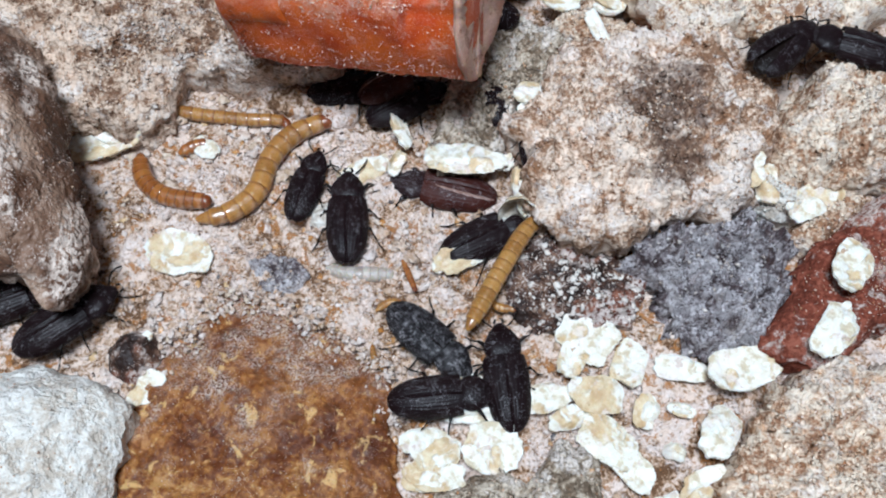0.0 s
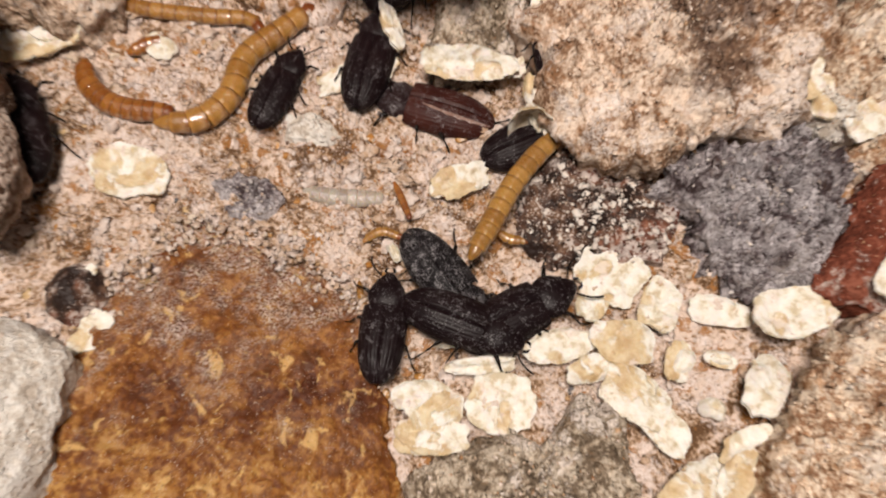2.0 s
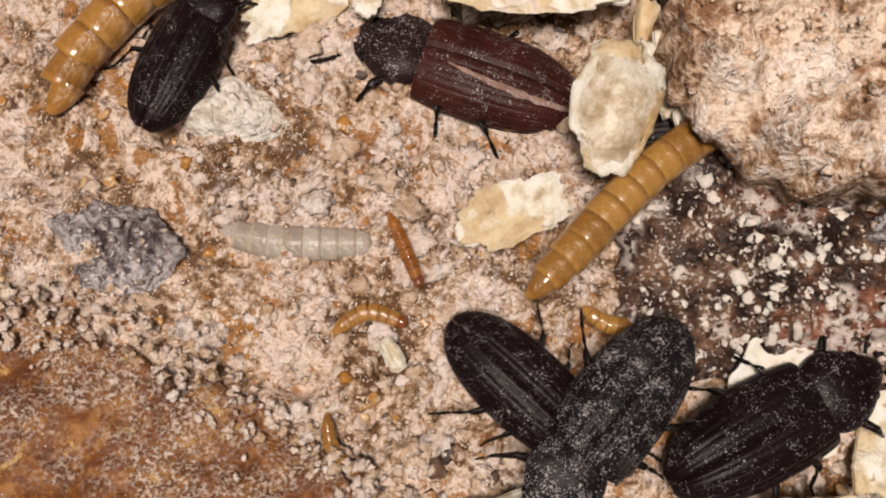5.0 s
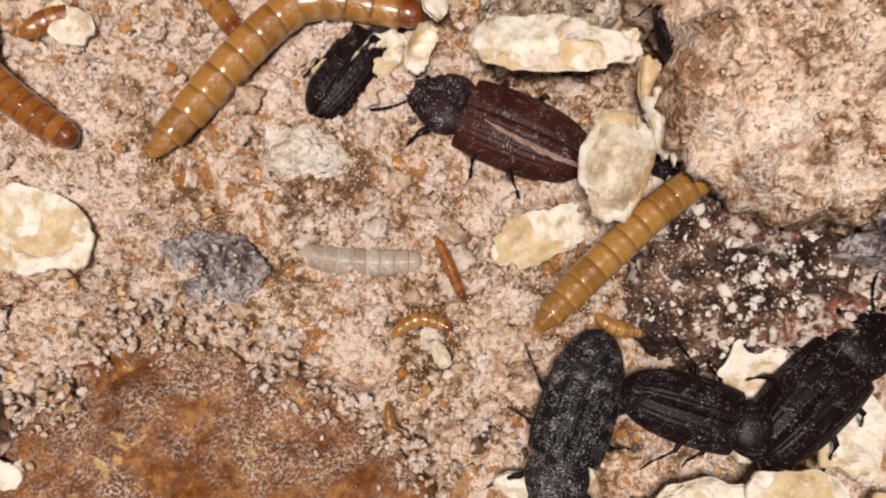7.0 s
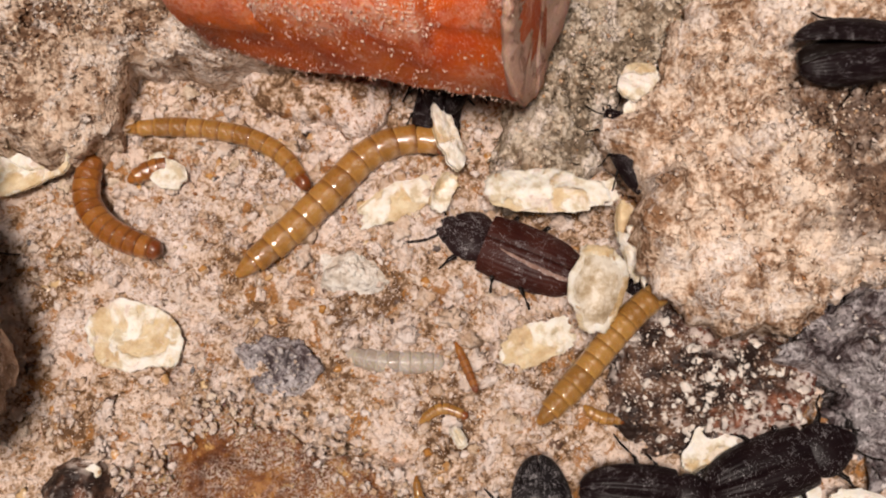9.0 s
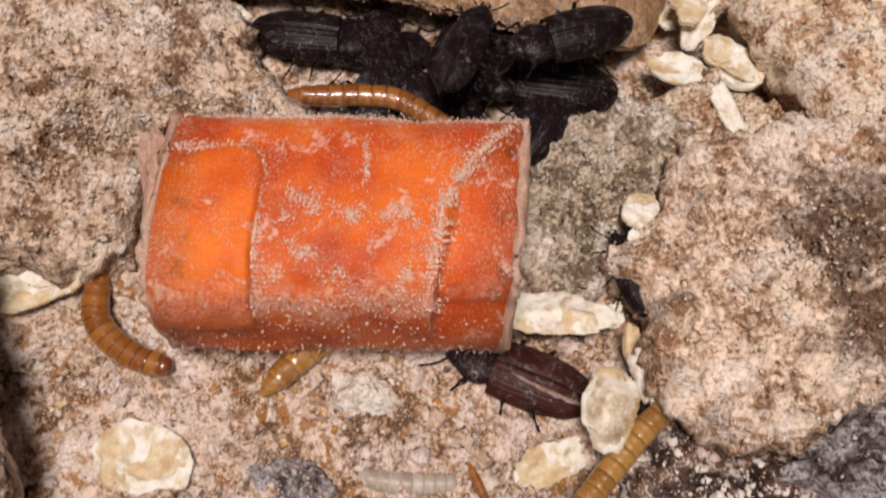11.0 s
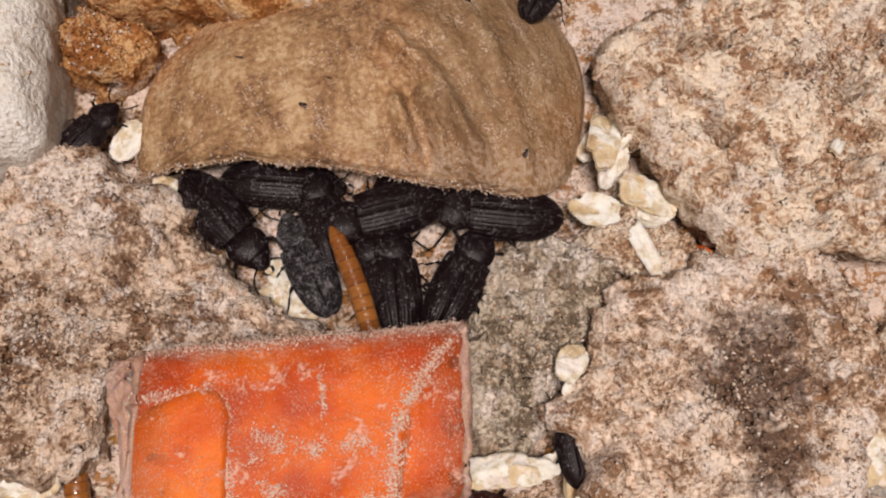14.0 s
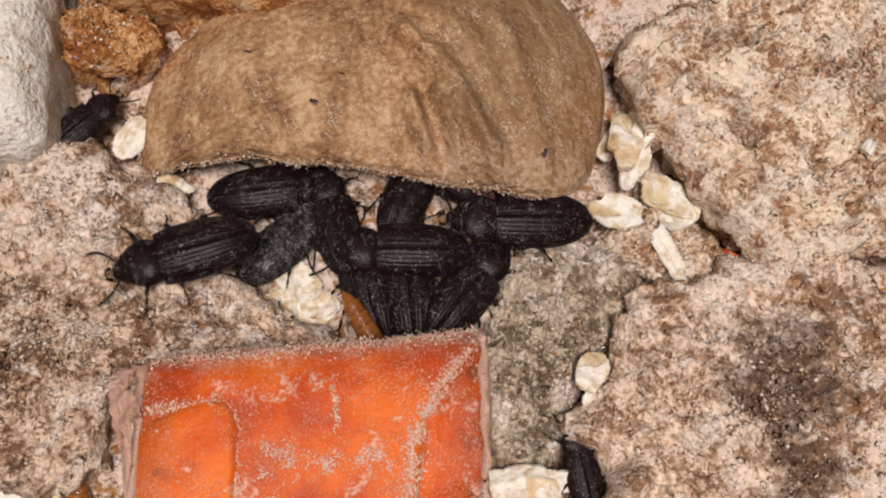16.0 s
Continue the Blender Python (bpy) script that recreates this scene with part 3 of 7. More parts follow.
def build_rind():
    """A broad domed rind: round ends that come down to the bed, and a near edge that stands off it over a hollow."""
    n, rings, thick = 300, 80, 0.26
    ring = ring_of([(-3.18, 4.02), (-2.75, 3.97), (-2.05, 4.0), (-1.21, 3.86), (-0.37, 3.66), (0.41, 3.46), (1.18, 3.32), (1.62, 3.55), (1.92, 4.1), (2.06, 4.8), (1.9, 5.5), (1.2, 6.2),
                    (-0.6, 6.5), (-2.0, 6.1), (-2.75, 5.55), (-3.1, 5.1), (-3.22, 4.5)], n)
    mid = np.array([-0.5, 4.85])
    pts = []
    for side in (0, 1):
        for i in range(rings):
            r = ((i + 0.02) / (rings - 1)) ** 0.8
            for j in range(n):
                x, y = mid + (ring[j] - mid) * r * (1 - 0.015 * side)
                ex, ey = ring[j]
                open_side = max(0.0, min(1.0, (4.6 - ey) / 0.5)) * max(0.0, min(1.0, (ex + 3.3) / 0.5)) * max(0.0, min(1.0, (1.9 - ex) / 0.7))
                edge = 0.28 + 0.47 * open_side
                z = edge + (1.13 - edge) * (1 - r**2.6)
                z += 0.05 * fractal(x * 0.9, y * 1.2, 5.5, 4) + 0.02 * fractal(x * 3.2, y * 1.5, 9.5, 3) + 1.25 * folds(x, y) * (1 - 0.5 * r**6)
                lip = max(0.0, (r - 0.955) / 0.045)
                z -= 0.11 * lip**2.2
                if side:
                    z -= thick * (1 - 0.55 * lip**2)
                wob = 0.035 * fractal(x * 2, y * 2, 3.3, 3) + 0.02 * fractal(x * 12, y * 12, side + 3.3, 3)
                pts.append((x, y - 4.8 + wob * r**8, z))
    verts = np.array(pts) * CM
    base, faces = rings * n, []
    for k in (0, 1):
        for i in range(rings - 1):
            for j in range(n):
                a, b = k * base + i * n + j, k * base + i * n + (j + 1) % n
                faces.append((a, b, b + n, a + n)[::-1] if k == 0 else (a, b, b + n, a + n))
        faces.append(tuple(k * base + j for j in range(n)) if k == 0 else tuple(k * base + j for j in range(n))[::-1])
    for j in range(n):
        a, b = (rings - 1) * n + j, (rings - 1) * n + (j + 1) % n
        faces.append((a, b, b + base, a + base))
    me = bpy.data.meshes.new("rind_piece")
    me.from_pydata(verts.tolist(), [], faces)
    me.update()
    ob = link_mesh("rind_piece", me, M_RIND)
    ob.location = (0, 4.8 * CM, 0)
    return tagged(ob, "large smooth tan vegetable rind arched over the bed", "vegetable rind")


rind = build_rind()
RIND_TOP = np.array([v.co[:] for v in rind.data.vertices])[: len(rind.data.vertices) // 2] + [0, 4.8 * CM, 0]


def on_rind(x, y):
    """The height of the rind's upper side, in metres."""
    return float(RIND_TOP[np.hypot(RIND_TOP[:, 0] - x, RIND_TOP[:, 1] - y).argmin(), 2])


def build_carrot():
    """A cut stick of carrot: boxy rounded body, dusty ends, a slanting cut edge, a raised flap and loose peel."""
    root = tagged(new("carrot_piece"), "orange carrot stick dusted with pale flour", "carrot")
    half, n, m = 1.50, 120, 96

    def section(a, k=0.0):
        c, s = math.cos(a), math.sin(a)
        y, z = 0.92 * math.copysign(abs(c) ** 0.50, c), 0.97 * math.copysign(abs(s) ** 0.55, s)
        return y, z + 1.0

    def cut_line(y):
        """Where the slanting cut crosses the carrot."""
        return 0.90 + 0.12 * y + 0.62 * max(0.0, y + 0.1) ** 1.6

    def skin(x, a, grow=1.0):
        y, z = section(a)
        rel = 0.03 * fractal(x * 1.4, y * 1.3, z * 1.3, 4) + 0.012 * fractal(x * 6, y * 6, z * 6, 3)
        # a slanting knife cut across the upper side near one end
        cut = x - cut_line(y)
        if cut > 0 and z > 1.0:
            rel -= 0.15 * min(1, cut / 0.06) * min(1, (z - 1.0) / 0.5)
        g = grow + rel
        return x + 0.07 * y, y * g, 1.0 + (z - 1.0) * g

    pts = []
    for i in range(n):
        u = -1 + 2 * i / (n - 1)
        grow = 1 - 0.07 * (max(0, abs(u) - 0.95) / 0.05) ** 2
        for j in range(m):
            pts.append(skin(u * half, 2 * math.pi * j / m, grow))
    grid_mesh("body", pts, n, m, M_CARROT, root, wrap=True, cap=True)
    for side in (-1, 1):
        pts = []
        for k, (dx, sc) in enumerate(((-0.05, 1.0), (-0.025, 1.012), (0.0, 1.012), (0.02, 0.985), (0.035, 0.9), (0.02, 0.7), (0.01, 0.4))):
            for j in range(120):
                a = 2 * math.pi * j / 120
                f = 0.045 * fractal(math.cos(a) * 5, math.sin(a) * 5, side * 5 + k * 0.3, 4) + 0.03 * fractal(math.cos(a) * 22, math.sin(a) * 22, side * 5 + k, 3)
                x, y, z = skin(side * half, a, sc + f * 0.4)
                pts.append((x + side * (dx + f), y, z))
        grid_mesh("cut_end", pts, 7, 120, M_CARROT_RIM, root, "pale dusty frayed carrot end", wrap=True, cap=True)

    def sheet(name, rows, cols, place, mat, label):
        grid_mesh(name, [place(i / (rows - 1), j / (cols - 1)) for i in range(rows) for j in range(cols)], rows, cols, mat, root, label)

    def flap(u, v):
        x = -1.46 + (0.82 + 0.16 * fractal(v * 1.8, 0, 2, 1)) * u
        a = math.radians(74 + 104 * v + (12 * (1 - u) ** 1.5 + 14 * u**8) * (1 - v))
        lip = max(0.0, min(1.0, min(1 - u, v, 1 - v, u + 0.5) / 0.09))
        return skin(x, a, 1.0 + 0.07 * (1 - (1 - lip) ** 3) - 0.012)

    sheet("flap", 50, 40, flap, M_CARROT_BRIGHT, "bright orange raised carrot flap")

    def peel(u, v):
        a = math.radians(60 + 150 * u)
        y, z = section(a)
        x = -half - 0.02 - 0.26 * v * math.sin(math.pi * u) ** 0.6 - 0.09 * fractal(u * 8, v * 2, 3, 4)
        return x, -y * (0.97 - 0.05 * v), 1.0 + (z - 1.0) * (0.93 - 0.22 * v) + 0.06 * fractal(u * 12, v * 5, 5, 4)

    sheet("peel", 90, 16, peel, M_CARROT_RIM, "pinkish curled peel at the carrot end")
    return root


def droppings():
    """Tiny dark bits on the rind: droppings, and last a dark lump in place of a small hole."""
    for x, y, long, wide, turn in ((-1.31, 4.4, 0.05, 0.03, -25), (-1.95, 5.05, 0.055, 0.012, -15), (-1.0, 4.66, 0.035, 0.012, -20), (1.08, 3.74, 0.06, 0.032, 60)):
        z = on_rind(x * CM, y * CM)
        bm = bmesh.new()
        bmesh.ops.create_icosphere(bm, subdivisions=2, radius=1.0)
        for v in bm.verts:
            v.co = Vector((v.co.x * long, v.co.y * wide, v.co.z * wide * 0.7)) * (1 + 0.3 * fractal(v.co.x * 1.5 + x, v.co.y * 1.5, v.co.z, 2))
        ob = tagged(part("dropping", bm, M_DARK), "tiny dark brown bit on the rind", "dropping", "droppings on the rind")
        ob.matrix_world = pose(x * CM, y * CM, z + 0.0002, 0, 0, turn)


droppings()
carrot = build_carrot()


# ---- loose grains ----
def crumbs(name, spots, sizes, material, parent=None, seed=1, flat=0.6, wild=0.42):
    """Many small angular grains in one mesh; spots in metres, sizes (radii) in metres."""
    rng = np.random.default_rng(seed)
    six = np.array([(1, 0, 0), (0, 1, 0), (-1, 0, 0), (0, -1, 0), (0, 0, 1), (0, 0, -1)], float)
    tri = np.array([(0, 1, 4), (1, 2, 4), (2, 3, 4), (3, 0, 4), (1, 0, 5), (2, 1, 5), (3, 2, 5), (0, 3, 5)])
    n = len(spots)
    v = six[None] + rng.uniform(-wild, wild, (n, 6, 3))
    v *= rng.uniform(0.5, 1.5, (n, 1, 3)) * [1, 1, flat] * np.asarray(sizes)[:, None, None]
    turn, lean = rng.uniform(0, 2 * np.pi, n)[:, None], rng.normal(0, 0.45, n)[:, None]
    x, z = v[..., 0] * np.cos(lean) - v[..., 2] * np.sin(lean), v[..., 0] * np.sin(lean) + v[..., 2] * np.cos(lean)
    c, s = np.cos(turn), np.sin(turn)
    v = np.stack([x * c - v[..., 1] * s, x * s + v[..., 1] * c, z], -1) + np.asarray(spots)[:, None]
    faces = (tri[None] + 6 * np.arange(n)[:, None, None]).reshape(-1)
    me = bpy.data.meshes.new(name)
    me.vertices.add(n * 6)
    me.vertices.foreach_set("co", v.reshape(-1))
    me.loops.add(len(faces))
    me.loops.foreach_set("vertex_index", faces.astype(np.int32))
    me.polygons.add(len(faces) // 3)
    me.polygons.foreach_set("loop_start", np.arange(0, len(faces), 3, dtype=np.int32))
    me.update(calc_edges=True)
    ob = link_mesh(name, me, material, parent)
    return tagged(ob, kind="stuff")


def clods(name, spots, sizes, material, parent=None, seed=1, flat=0.55, lumpy=0.5, fine=2):
    """Soft irregular clumps of many facets in one mesh; spots and sizes (radii) in metres."""
    rng = np.random.default_rng(seed)
    bm = bmesh.new()
    bmesh.ops.create_icosphere(bm, subdivisions=fine, radius=1.0)
    bm.verts.ensure_lookup_table()
    ball = np.array([v.co[:] for v in bm.verts])
    tri = np.array([[v.index for v in f.verts] for f in bm.faces])
    bm.free()
    kinds = np.array([[p * (1 + lumpy * fractal(*(p * 1.1 + k * 7.3), 2) + lumpy * (1.3 if fine == 2 else 0.9) * fractal(*(p * 3.1 + k), 4)) for p in ball] for k in range(14)])
    n = len(spots)
    v = kinds[rng.integers(0, 14, n)] * rng.uniform(0.6, 1.45, (n, 1, 3)) * [1, 1, flat] * np.asarray(sizes)[:, None, None]
    turn, lean = rng.uniform(0, 2 * np.pi, n)[:, None], rng.normal(0, 0.3, n)[:, None]
    x, z = v[..., 0] * np.cos(lean) - v[..., 2] * np.sin(lean), v[..., 0] * np.sin(lean) + v[..., 2] * np.cos(lean)
    c, s = np.cos(turn), np.sin(turn)
    v = np.stack([x * c - v[..., 1] * s, x * s + v[..., 1] * c, z], -1) + np.asarray(spots)[:, None]
    faces = (tri[None] + len(ball) * np.arange(n)[:, None, None]).reshape(-1)
    me = bpy.data.meshes.new(name)
    me.vertices.add(n * len(ball))
    me.vertices.foreach_set("co", v.reshape(-1))
    me.loops.add(len(faces))
    me.loops.foreach_set("vertex_index", faces.astype(np.int32))
    me.polygons.add(len(faces) // 3)
    me.polygons.foreach_set("loop_start", np.arange(0, len(faces), 3, dtype=np.int32))
    me.update(calc_edges=True)
    return tagged(link_mesh(name, me, material, parent), kind="stuff")


def grain_material(name, stops, second, rough=0.85):
    """Grains of mixed tones; where a wide noise is high the second mix of tones takes over."""
    m = Mat(name, rough, 0.25)
    pick = m.island()
    base = m.mix(m.step(m.noise(9, 4, 0.65), 0.46, 0.56), m.ramp(pick, stops), m.ramp(pick, second))
    m.color(m.mix(m.math("MULTIPLY", m.step(m.noise(0.5, 2, 0.5), 0.46, 0.6), 0.55), base, (0.82, 0.70, 0.6)))
    m.bump(m.noise(0.25, 3), 0.12)
    return m.m


PINK, CREAM, TAN, AMBER, BROWN, OLIVE = (0.82, 0.71, 0.65), (0.74, 0.61, 0.45), (0.62, 0.38, 0.2), (0.43, 0.23, 0.09), (0.2, 0.10, 0.05), (0.42, 0.36, 0.27)
M_GRAIN = grain_material("bran_and_flour_grains", [(0.0, PINK), (0.55, PINK), (0.7, CREAM), (0.82, TAN), (0.91, AMBER), (0.97, BROWN)], [(0.0, PINK), (0.2, CREAM), (0.4, TAN), (0.6, OLIVE), (0.75, AMBER), (0.92, BROWN)])
M_GRAIN_PALE = grain_material("pale_bread_grains", [(0.0, PINK), (0.45, CREAM), (0.7, TAN), (0.9, (0.36, 0.16, 0.06))], [(0.0, PINK), (0.25, (0.66, 0.47, 0.33)), (0.5, TAN), (0.75, (0.3, 0.15, 0.08)), (0.95, BROWN)])
M_GRAIN_GREY = grain_material("grey_grains", [(0.0, (0.7, 0.67, 0.66)), (0.4, (0.36, 0.32, 0.31)), (0.7, (0.12, 0.09, 0.085)), (1.0, (0.55, 0.5, 0.47))], [(0.0, (0.5, 0.47, 0.46)), (0.5, (0.14, 0.11, 0.1)), (1.0, (0.3, 0.26, 0.22))])
M_GRAIN_DARK = grain_material("dark_fruit_grains", [(0.0, (0.03, 0.016, 0.012)), (0.5, (0.09, 0.045, 0.03)), (0.7, (0.2, 0.11, 0.06)), (0.78, (0.74, 0.66, 0.58)), (1.0, (0.78, 0.72, 0.64))], [(0.0, (0.03, 0.015, 0.012)), (0.6, (0.1, 0.05, 0.03)), (0.85, (0.25, 0.15, 0.09)), (0.93, (0.7, 0.6, 0.5))], 0.6)


M_SEED = grain_material("pale_seed_specks", [(0.0, (0.62, 0.56, 0.50)), (0.9, (0.74, 0.70, 0.64))], [(0.0, (0.5, 0.44, 0.40)), (0.9, (0.7, 0.64, 0.58))])


def clod_material():
    """Fluffy flour clods, each of its own tone, some browned by bran."""
    m = Mat("flour_clods", 0.95, 0.1)
    tone = m.ramp(m.island(), [(0.0, (0.88, 0.77, 0.72)), (0.45, (0.85, 0.73, 0.66)), (0.6, (0.76, 0.60, 0.47)), (0.75, (0.62, 0.42, 0.27)), (0.9, (0.50, 0.30, 0.15)), (1.0, (0.80, 0.69, 0.52))])
    crumb = m.ramp(m.noise(1.2, 6, 0.68, distort=0.5), [(0.36, (0.34, 0.20, 0.11)), (0.46, (0.62, 0.45, 0.33)), (0.58, (0.86, 0.76, 0.69))])
    m.color(m.mix(0.5, tone, crumb)).bump(m.noise(0.6, 5, 0.66), 0.5)
    return m.m


M_CLOT = clod_material()


def bit_material(name, tones, gloss):
    """Glassy or dark bits of bran and frass."""
    m = Mat(name, gloss, 0.5)
    m.color(m.mix(m.math("MULTIPLY", m.step(m.noise(0.7, 2, 0.5), 0.5, 0.62), 0.7), m.ramp(m.island(), tones), (0.78, 0.66, 0.54)))
    return m.bump(m.noise(0.5, 2, 0.5), 0.15).m


M_AMBER = bit_material("amber_bran_bits", [(0.0, (0.55, 0.30, 0.10)), (0.4, (0.40, 0.17, 0.03)), (0.7, (0.60, 0.42, 0.22)), (0.95, (0.24, 0.08, 0.015))], 0.3)
M_DARKBIT = bit_material("dark_frass_bits", [(0.0, (0.05, 0.03, 0.025)), (0.5, (0.13, 0.07, 0.045)), (0.9, (0.09, 0.085, 0.09))], 0.6)


def bed_grains():
    rng = np.random.default_rng(11)
    whole, middle = ((-6.4, -5.1), (7.2, 6.6)), ((-4.6, -3.4), (2.8, 2.2))
    for name, count, low, high, z, area, mat, flat, shape in (
        ("fine_grains", 9000, 0.007, 0.018, 0.0, whole, M_GRAIN, 0.55, crumbs), ("packed_grains", 52000, 0.004, 0.0125, 0.0, middle, M_GRAIN, 0.6, crumbs),
        ("flour_clots", 2600, 0.014, 0.042, -0.008, middle, M_CLOT, 0.5, clods), ("fluffy_clods", 1100, 0.030, 0.085, -0.012, middle, M_CLOT, 0.55, functools.partial(clods, lumpy=0.8, fine=3)), ("bed_clots", 2600, 0.02, 0.06, -0.01, whole, M_CLOT, 0.5, clods),
        ("amber_bits", 380, 0.015, 0.060, -0.006, middle, M_AMBER, 0.35, clods), ("dark_bits", 300, 0.012, 0.05, -0.01, middle, M_DARKBIT, 0.5, clods)):
        xy = rng.uniform(*area, (count, 2))
        if name in ("flour_clots", "fluffy_clods"):
            thin = np.array([fractal(x * 0.9, y * 0.9, 5.5, 3) for x, y in xy]) + rng.normal(0, 0.25, count)
            xy = xy[thin > -0.15]
        r = np.exp(rng.uniform(np.log(low), np.log(high), len(xy)))
        spots = np.c_[xy, np.array([height(x, y) + relief(x, y) for x, y in xy]) + z + rng.uniform(-0.3, 0.4, len(xy)) * r] * CM
        tagged(shape(name, spots, r * CM, mat, seed=int(high * 1000), flat=flat), "loose pale flour, bran and crumb grains", "grains", kind="stuff")


bed_grains()


def flour_drift():
    """Flour that has drifted over the upper edge of the potato slab."""
    rng = np.random.default_rng(21)
    line = np.array([(-3.4, -2.65), (-2.75, -1.75), (-2.4, -1.60), (-1.4, -1.98), (-0.52, -2.55), (-0.42, -3.2)])
    k, u = rng.integers(0, 5, 600), rng.uniform(0, 1, (600, 1))
    xy = line[k] * (1 - u) + line[k + 1] * u + rng.normal(0, 0.13, (600, 2))
    r = np.exp(rng.uniform(np.log(0.008), np.log(0.034), 600))
    tagged(clods("flour_drift", np.c_[xy, 0.12 + rng.uniform(-0.06, 0.10, 600)] * CM, r * CM, M_CLOT, None, 5, 0.5, 0.7, 3), "pale flour drifted against the potato slab", "flour", kind="stuff")


flour_drift()


def crust_grains(ob, count, low, high, material, seed, wild=0.42):
    """Crumbs that cling to a piece, as a layer of its own."""
    rng = np.random.default_rng(seed)
    co = np.array([v.co[:] for v in ob.data.vertices])
    up = np.array([v.normal[2] for v in ob.data.vertices])
    pick = rng.choice(np.where(up > 0.35)[0], count)
    r = np.exp(rng.uniform(np.log(low), np.log(high), count)) * CM
    spots = co[pick] + rng.normal(0, 0.02 * CM, (count, 3)) * [1, 1, 0.35]
    if material == M_SEED:
        clods("crumb_layer", spots - [0, 0, 0.2 * high * CM], r, material, ob, seed, 0.55)
    else:
        crumbs("crumb_layer", spots, r, material, ob, seed, 0.6 if wild > 0.3 else 0.35, wild)


for ob in [o for o in bpy.data.objects if o.type == "MESH"]:
    kind = ob.name.split(".")[0]
    size = max(ob.dimensions[:2]) / CM
    seed = int(ob.location.x * 1e4) % 97
    if kind in ("bread_chunk", "crust_piece"):
        crust_grains(ob, int(45 * size * size) + 120, 0.008, 0.028, M_GRAIN_PALE, seed)
        crust_grains(ob, int(90 * size * size) + 120, 0.012, 0.042, ob.data.materials[0], seed + 7)
    elif kind == "white_chunk":
        crust_grains(ob, int(40 * size * size), 0.010, 0.025, M_GRAIN_PALE, seed)
    elif kind in ("mouldy_lump", "mouldy_crumb"):
        crust_grains(ob, 380 if kind == "mouldy_lump" else 90, 0.01, 0.035, M_GRAIN_GREY, seed)
    elif kind == "dark_lump":
        crust_grains(ob, 700, 0.01, 0.03, M_GRAIN_DARK, seed)
        crust_grains(ob, 170, 0.018, 0.048, M_SEED, seed + 1, 0.25)
    elif kind == "potato_slab":
        crust_grains(ob, 2500, 0.003, 0.009, M_GRAIN_PALE, seed)
    elif kind in ("red_rind_chunk", "potato_piece"):
        crust_grains(ob, 900, 0.006, 0.018, M_GRAIN_PALE, seed)


def rim_grit(ob):
    """Gritty flour along the rind's near edge."""
    rng = np.random.default_rng(5)
    co = np.array([v.co[:] for v in ob.data.vertices])[79 * 300 : 80 * 300]
    pick = rng.choice(np.where((co[:, 1] < -0.4 * CM) & (co[:, 0] < 1.1 * CM))[0], 2200)
    spots = co[pick] + np.c_[rng.normal(0, 0.02, 2200), np.abs(rng.normal(0, 0.05, 2200)) - 0.02, rng.normal(0.0, 0.05, 2200)] * CM
    crumbs("rim_grit", spots, np.exp(rng.uniform(np.log(0.005), np.log(0.02), 2200)) * CM, M_GRAIN_PALE, ob, 3)


rim_grit(bpy.data.objects["rind_piece"])


def carrot_fringe(root):
    """Flour that clings along the carrot's edges, its cut and its flap, and in a few ragged patches."""
    rng = np.random.default_rng(8)
    body = [c for c in root.children if c.name.split(".")[0] == "body"][0]
    co = np.array([v.co[:] for v in body.data.vertices]) / CM
    weight = np.clip((np.abs(co[:, 1]) - 0.80) / 0.1, 0, 1) * (0.25 + (co[:, 2] > 1.6)) + 0.8 * np.clip((np.abs(co[:, 0]) - 1.40) / 0.1, 0, 1)
    pick = rng.choice(len(co), 7000, p=weight / weight.sum())
    spots = [co[pick] + rng.normal(0, 0.022, (7000, 3))]
    top = co[co[:, 2] > 1.5]

    def strew(x, y, count, spread):
        """Grains on the upper side round the points (x, y)."""
        q = np.c_[np.resize(x, count), np.resize(y, count)] + rng.normal(0, 1, (count, 2)) * spread
        q = np.clip(q, [-1.5, -0.88], [1.5, 0.88])
        z = [top[((top[:, :2] - p) ** 2).sum(1).argmin(), 2] for p in q]
        spots.append(np.c_[q, np.array(z) + 0.004])

    y = np.linspace(-0.85, 0.66, 60)
    strew(0.87 + 0.12 * y + 0.62 * np.maximum(0, y + 0.1) ** 1.6 + 0.07 * y, y, 2600, (0.055, 0.03))
    strew(np.full(40, -0.70), np.linspace(-0.8, 0.30, 40), 1100, (0.04, 0.03))
    strew(np.linspace(-1.4, -0.78, 30), 0.40 + 0.0 * np.linspace(0, 1, 30), 450, (0.04, 0.035))
    strew(np.linspace(-1.45, 1.45, 80), np.full(80, 0.84), 1500, (0.03, 0.05))
    strew([0.19], [0.30], 200, (0.022, 0.12))
    for px, py, wide, tall in ((-0.35, -0.05, 0.07, 0.12), (0.03, -0.17, 0.13, 0.08), (0.48, -0.20, 0.07, 0.05), (0.06, -0.72, 0.10, 0.05), (0.52, -0.74, 0.09, 0.05), (-0.32, -0.5, 0.08, 0.05), (-1.2, -0.6, 0.14, 0.10), (-1.0, -0.75, 0.2, 0.06)):
        hub = rng.normal(0, 1, (6, 2)) * (wide, tall) + (px, py)
        strew(hub[:, 0], hub[:, 1], 260, (0.035, 0.03))
    spots = np.vstack(spots)
    crumbs("flour_fringe", spots * CM, np.exp(rng.uniform(np.log(0.004), np.log(0.0125), len(spots))) * CM, M_FRINGE, root, 4)


M_FRINGE = grain_material("carrot_flour", [(0.0, (0.86, 0.68, 0.58)), (0.6, (0.84, 0.58, 0.44)), (0.95, (0.8, 0.4, 0.22))], [(0.0, (0.86, 0.7, 0.6)), (0.9, (0.84, 0.56, 0.42))])
carrot_fringe(carrot)


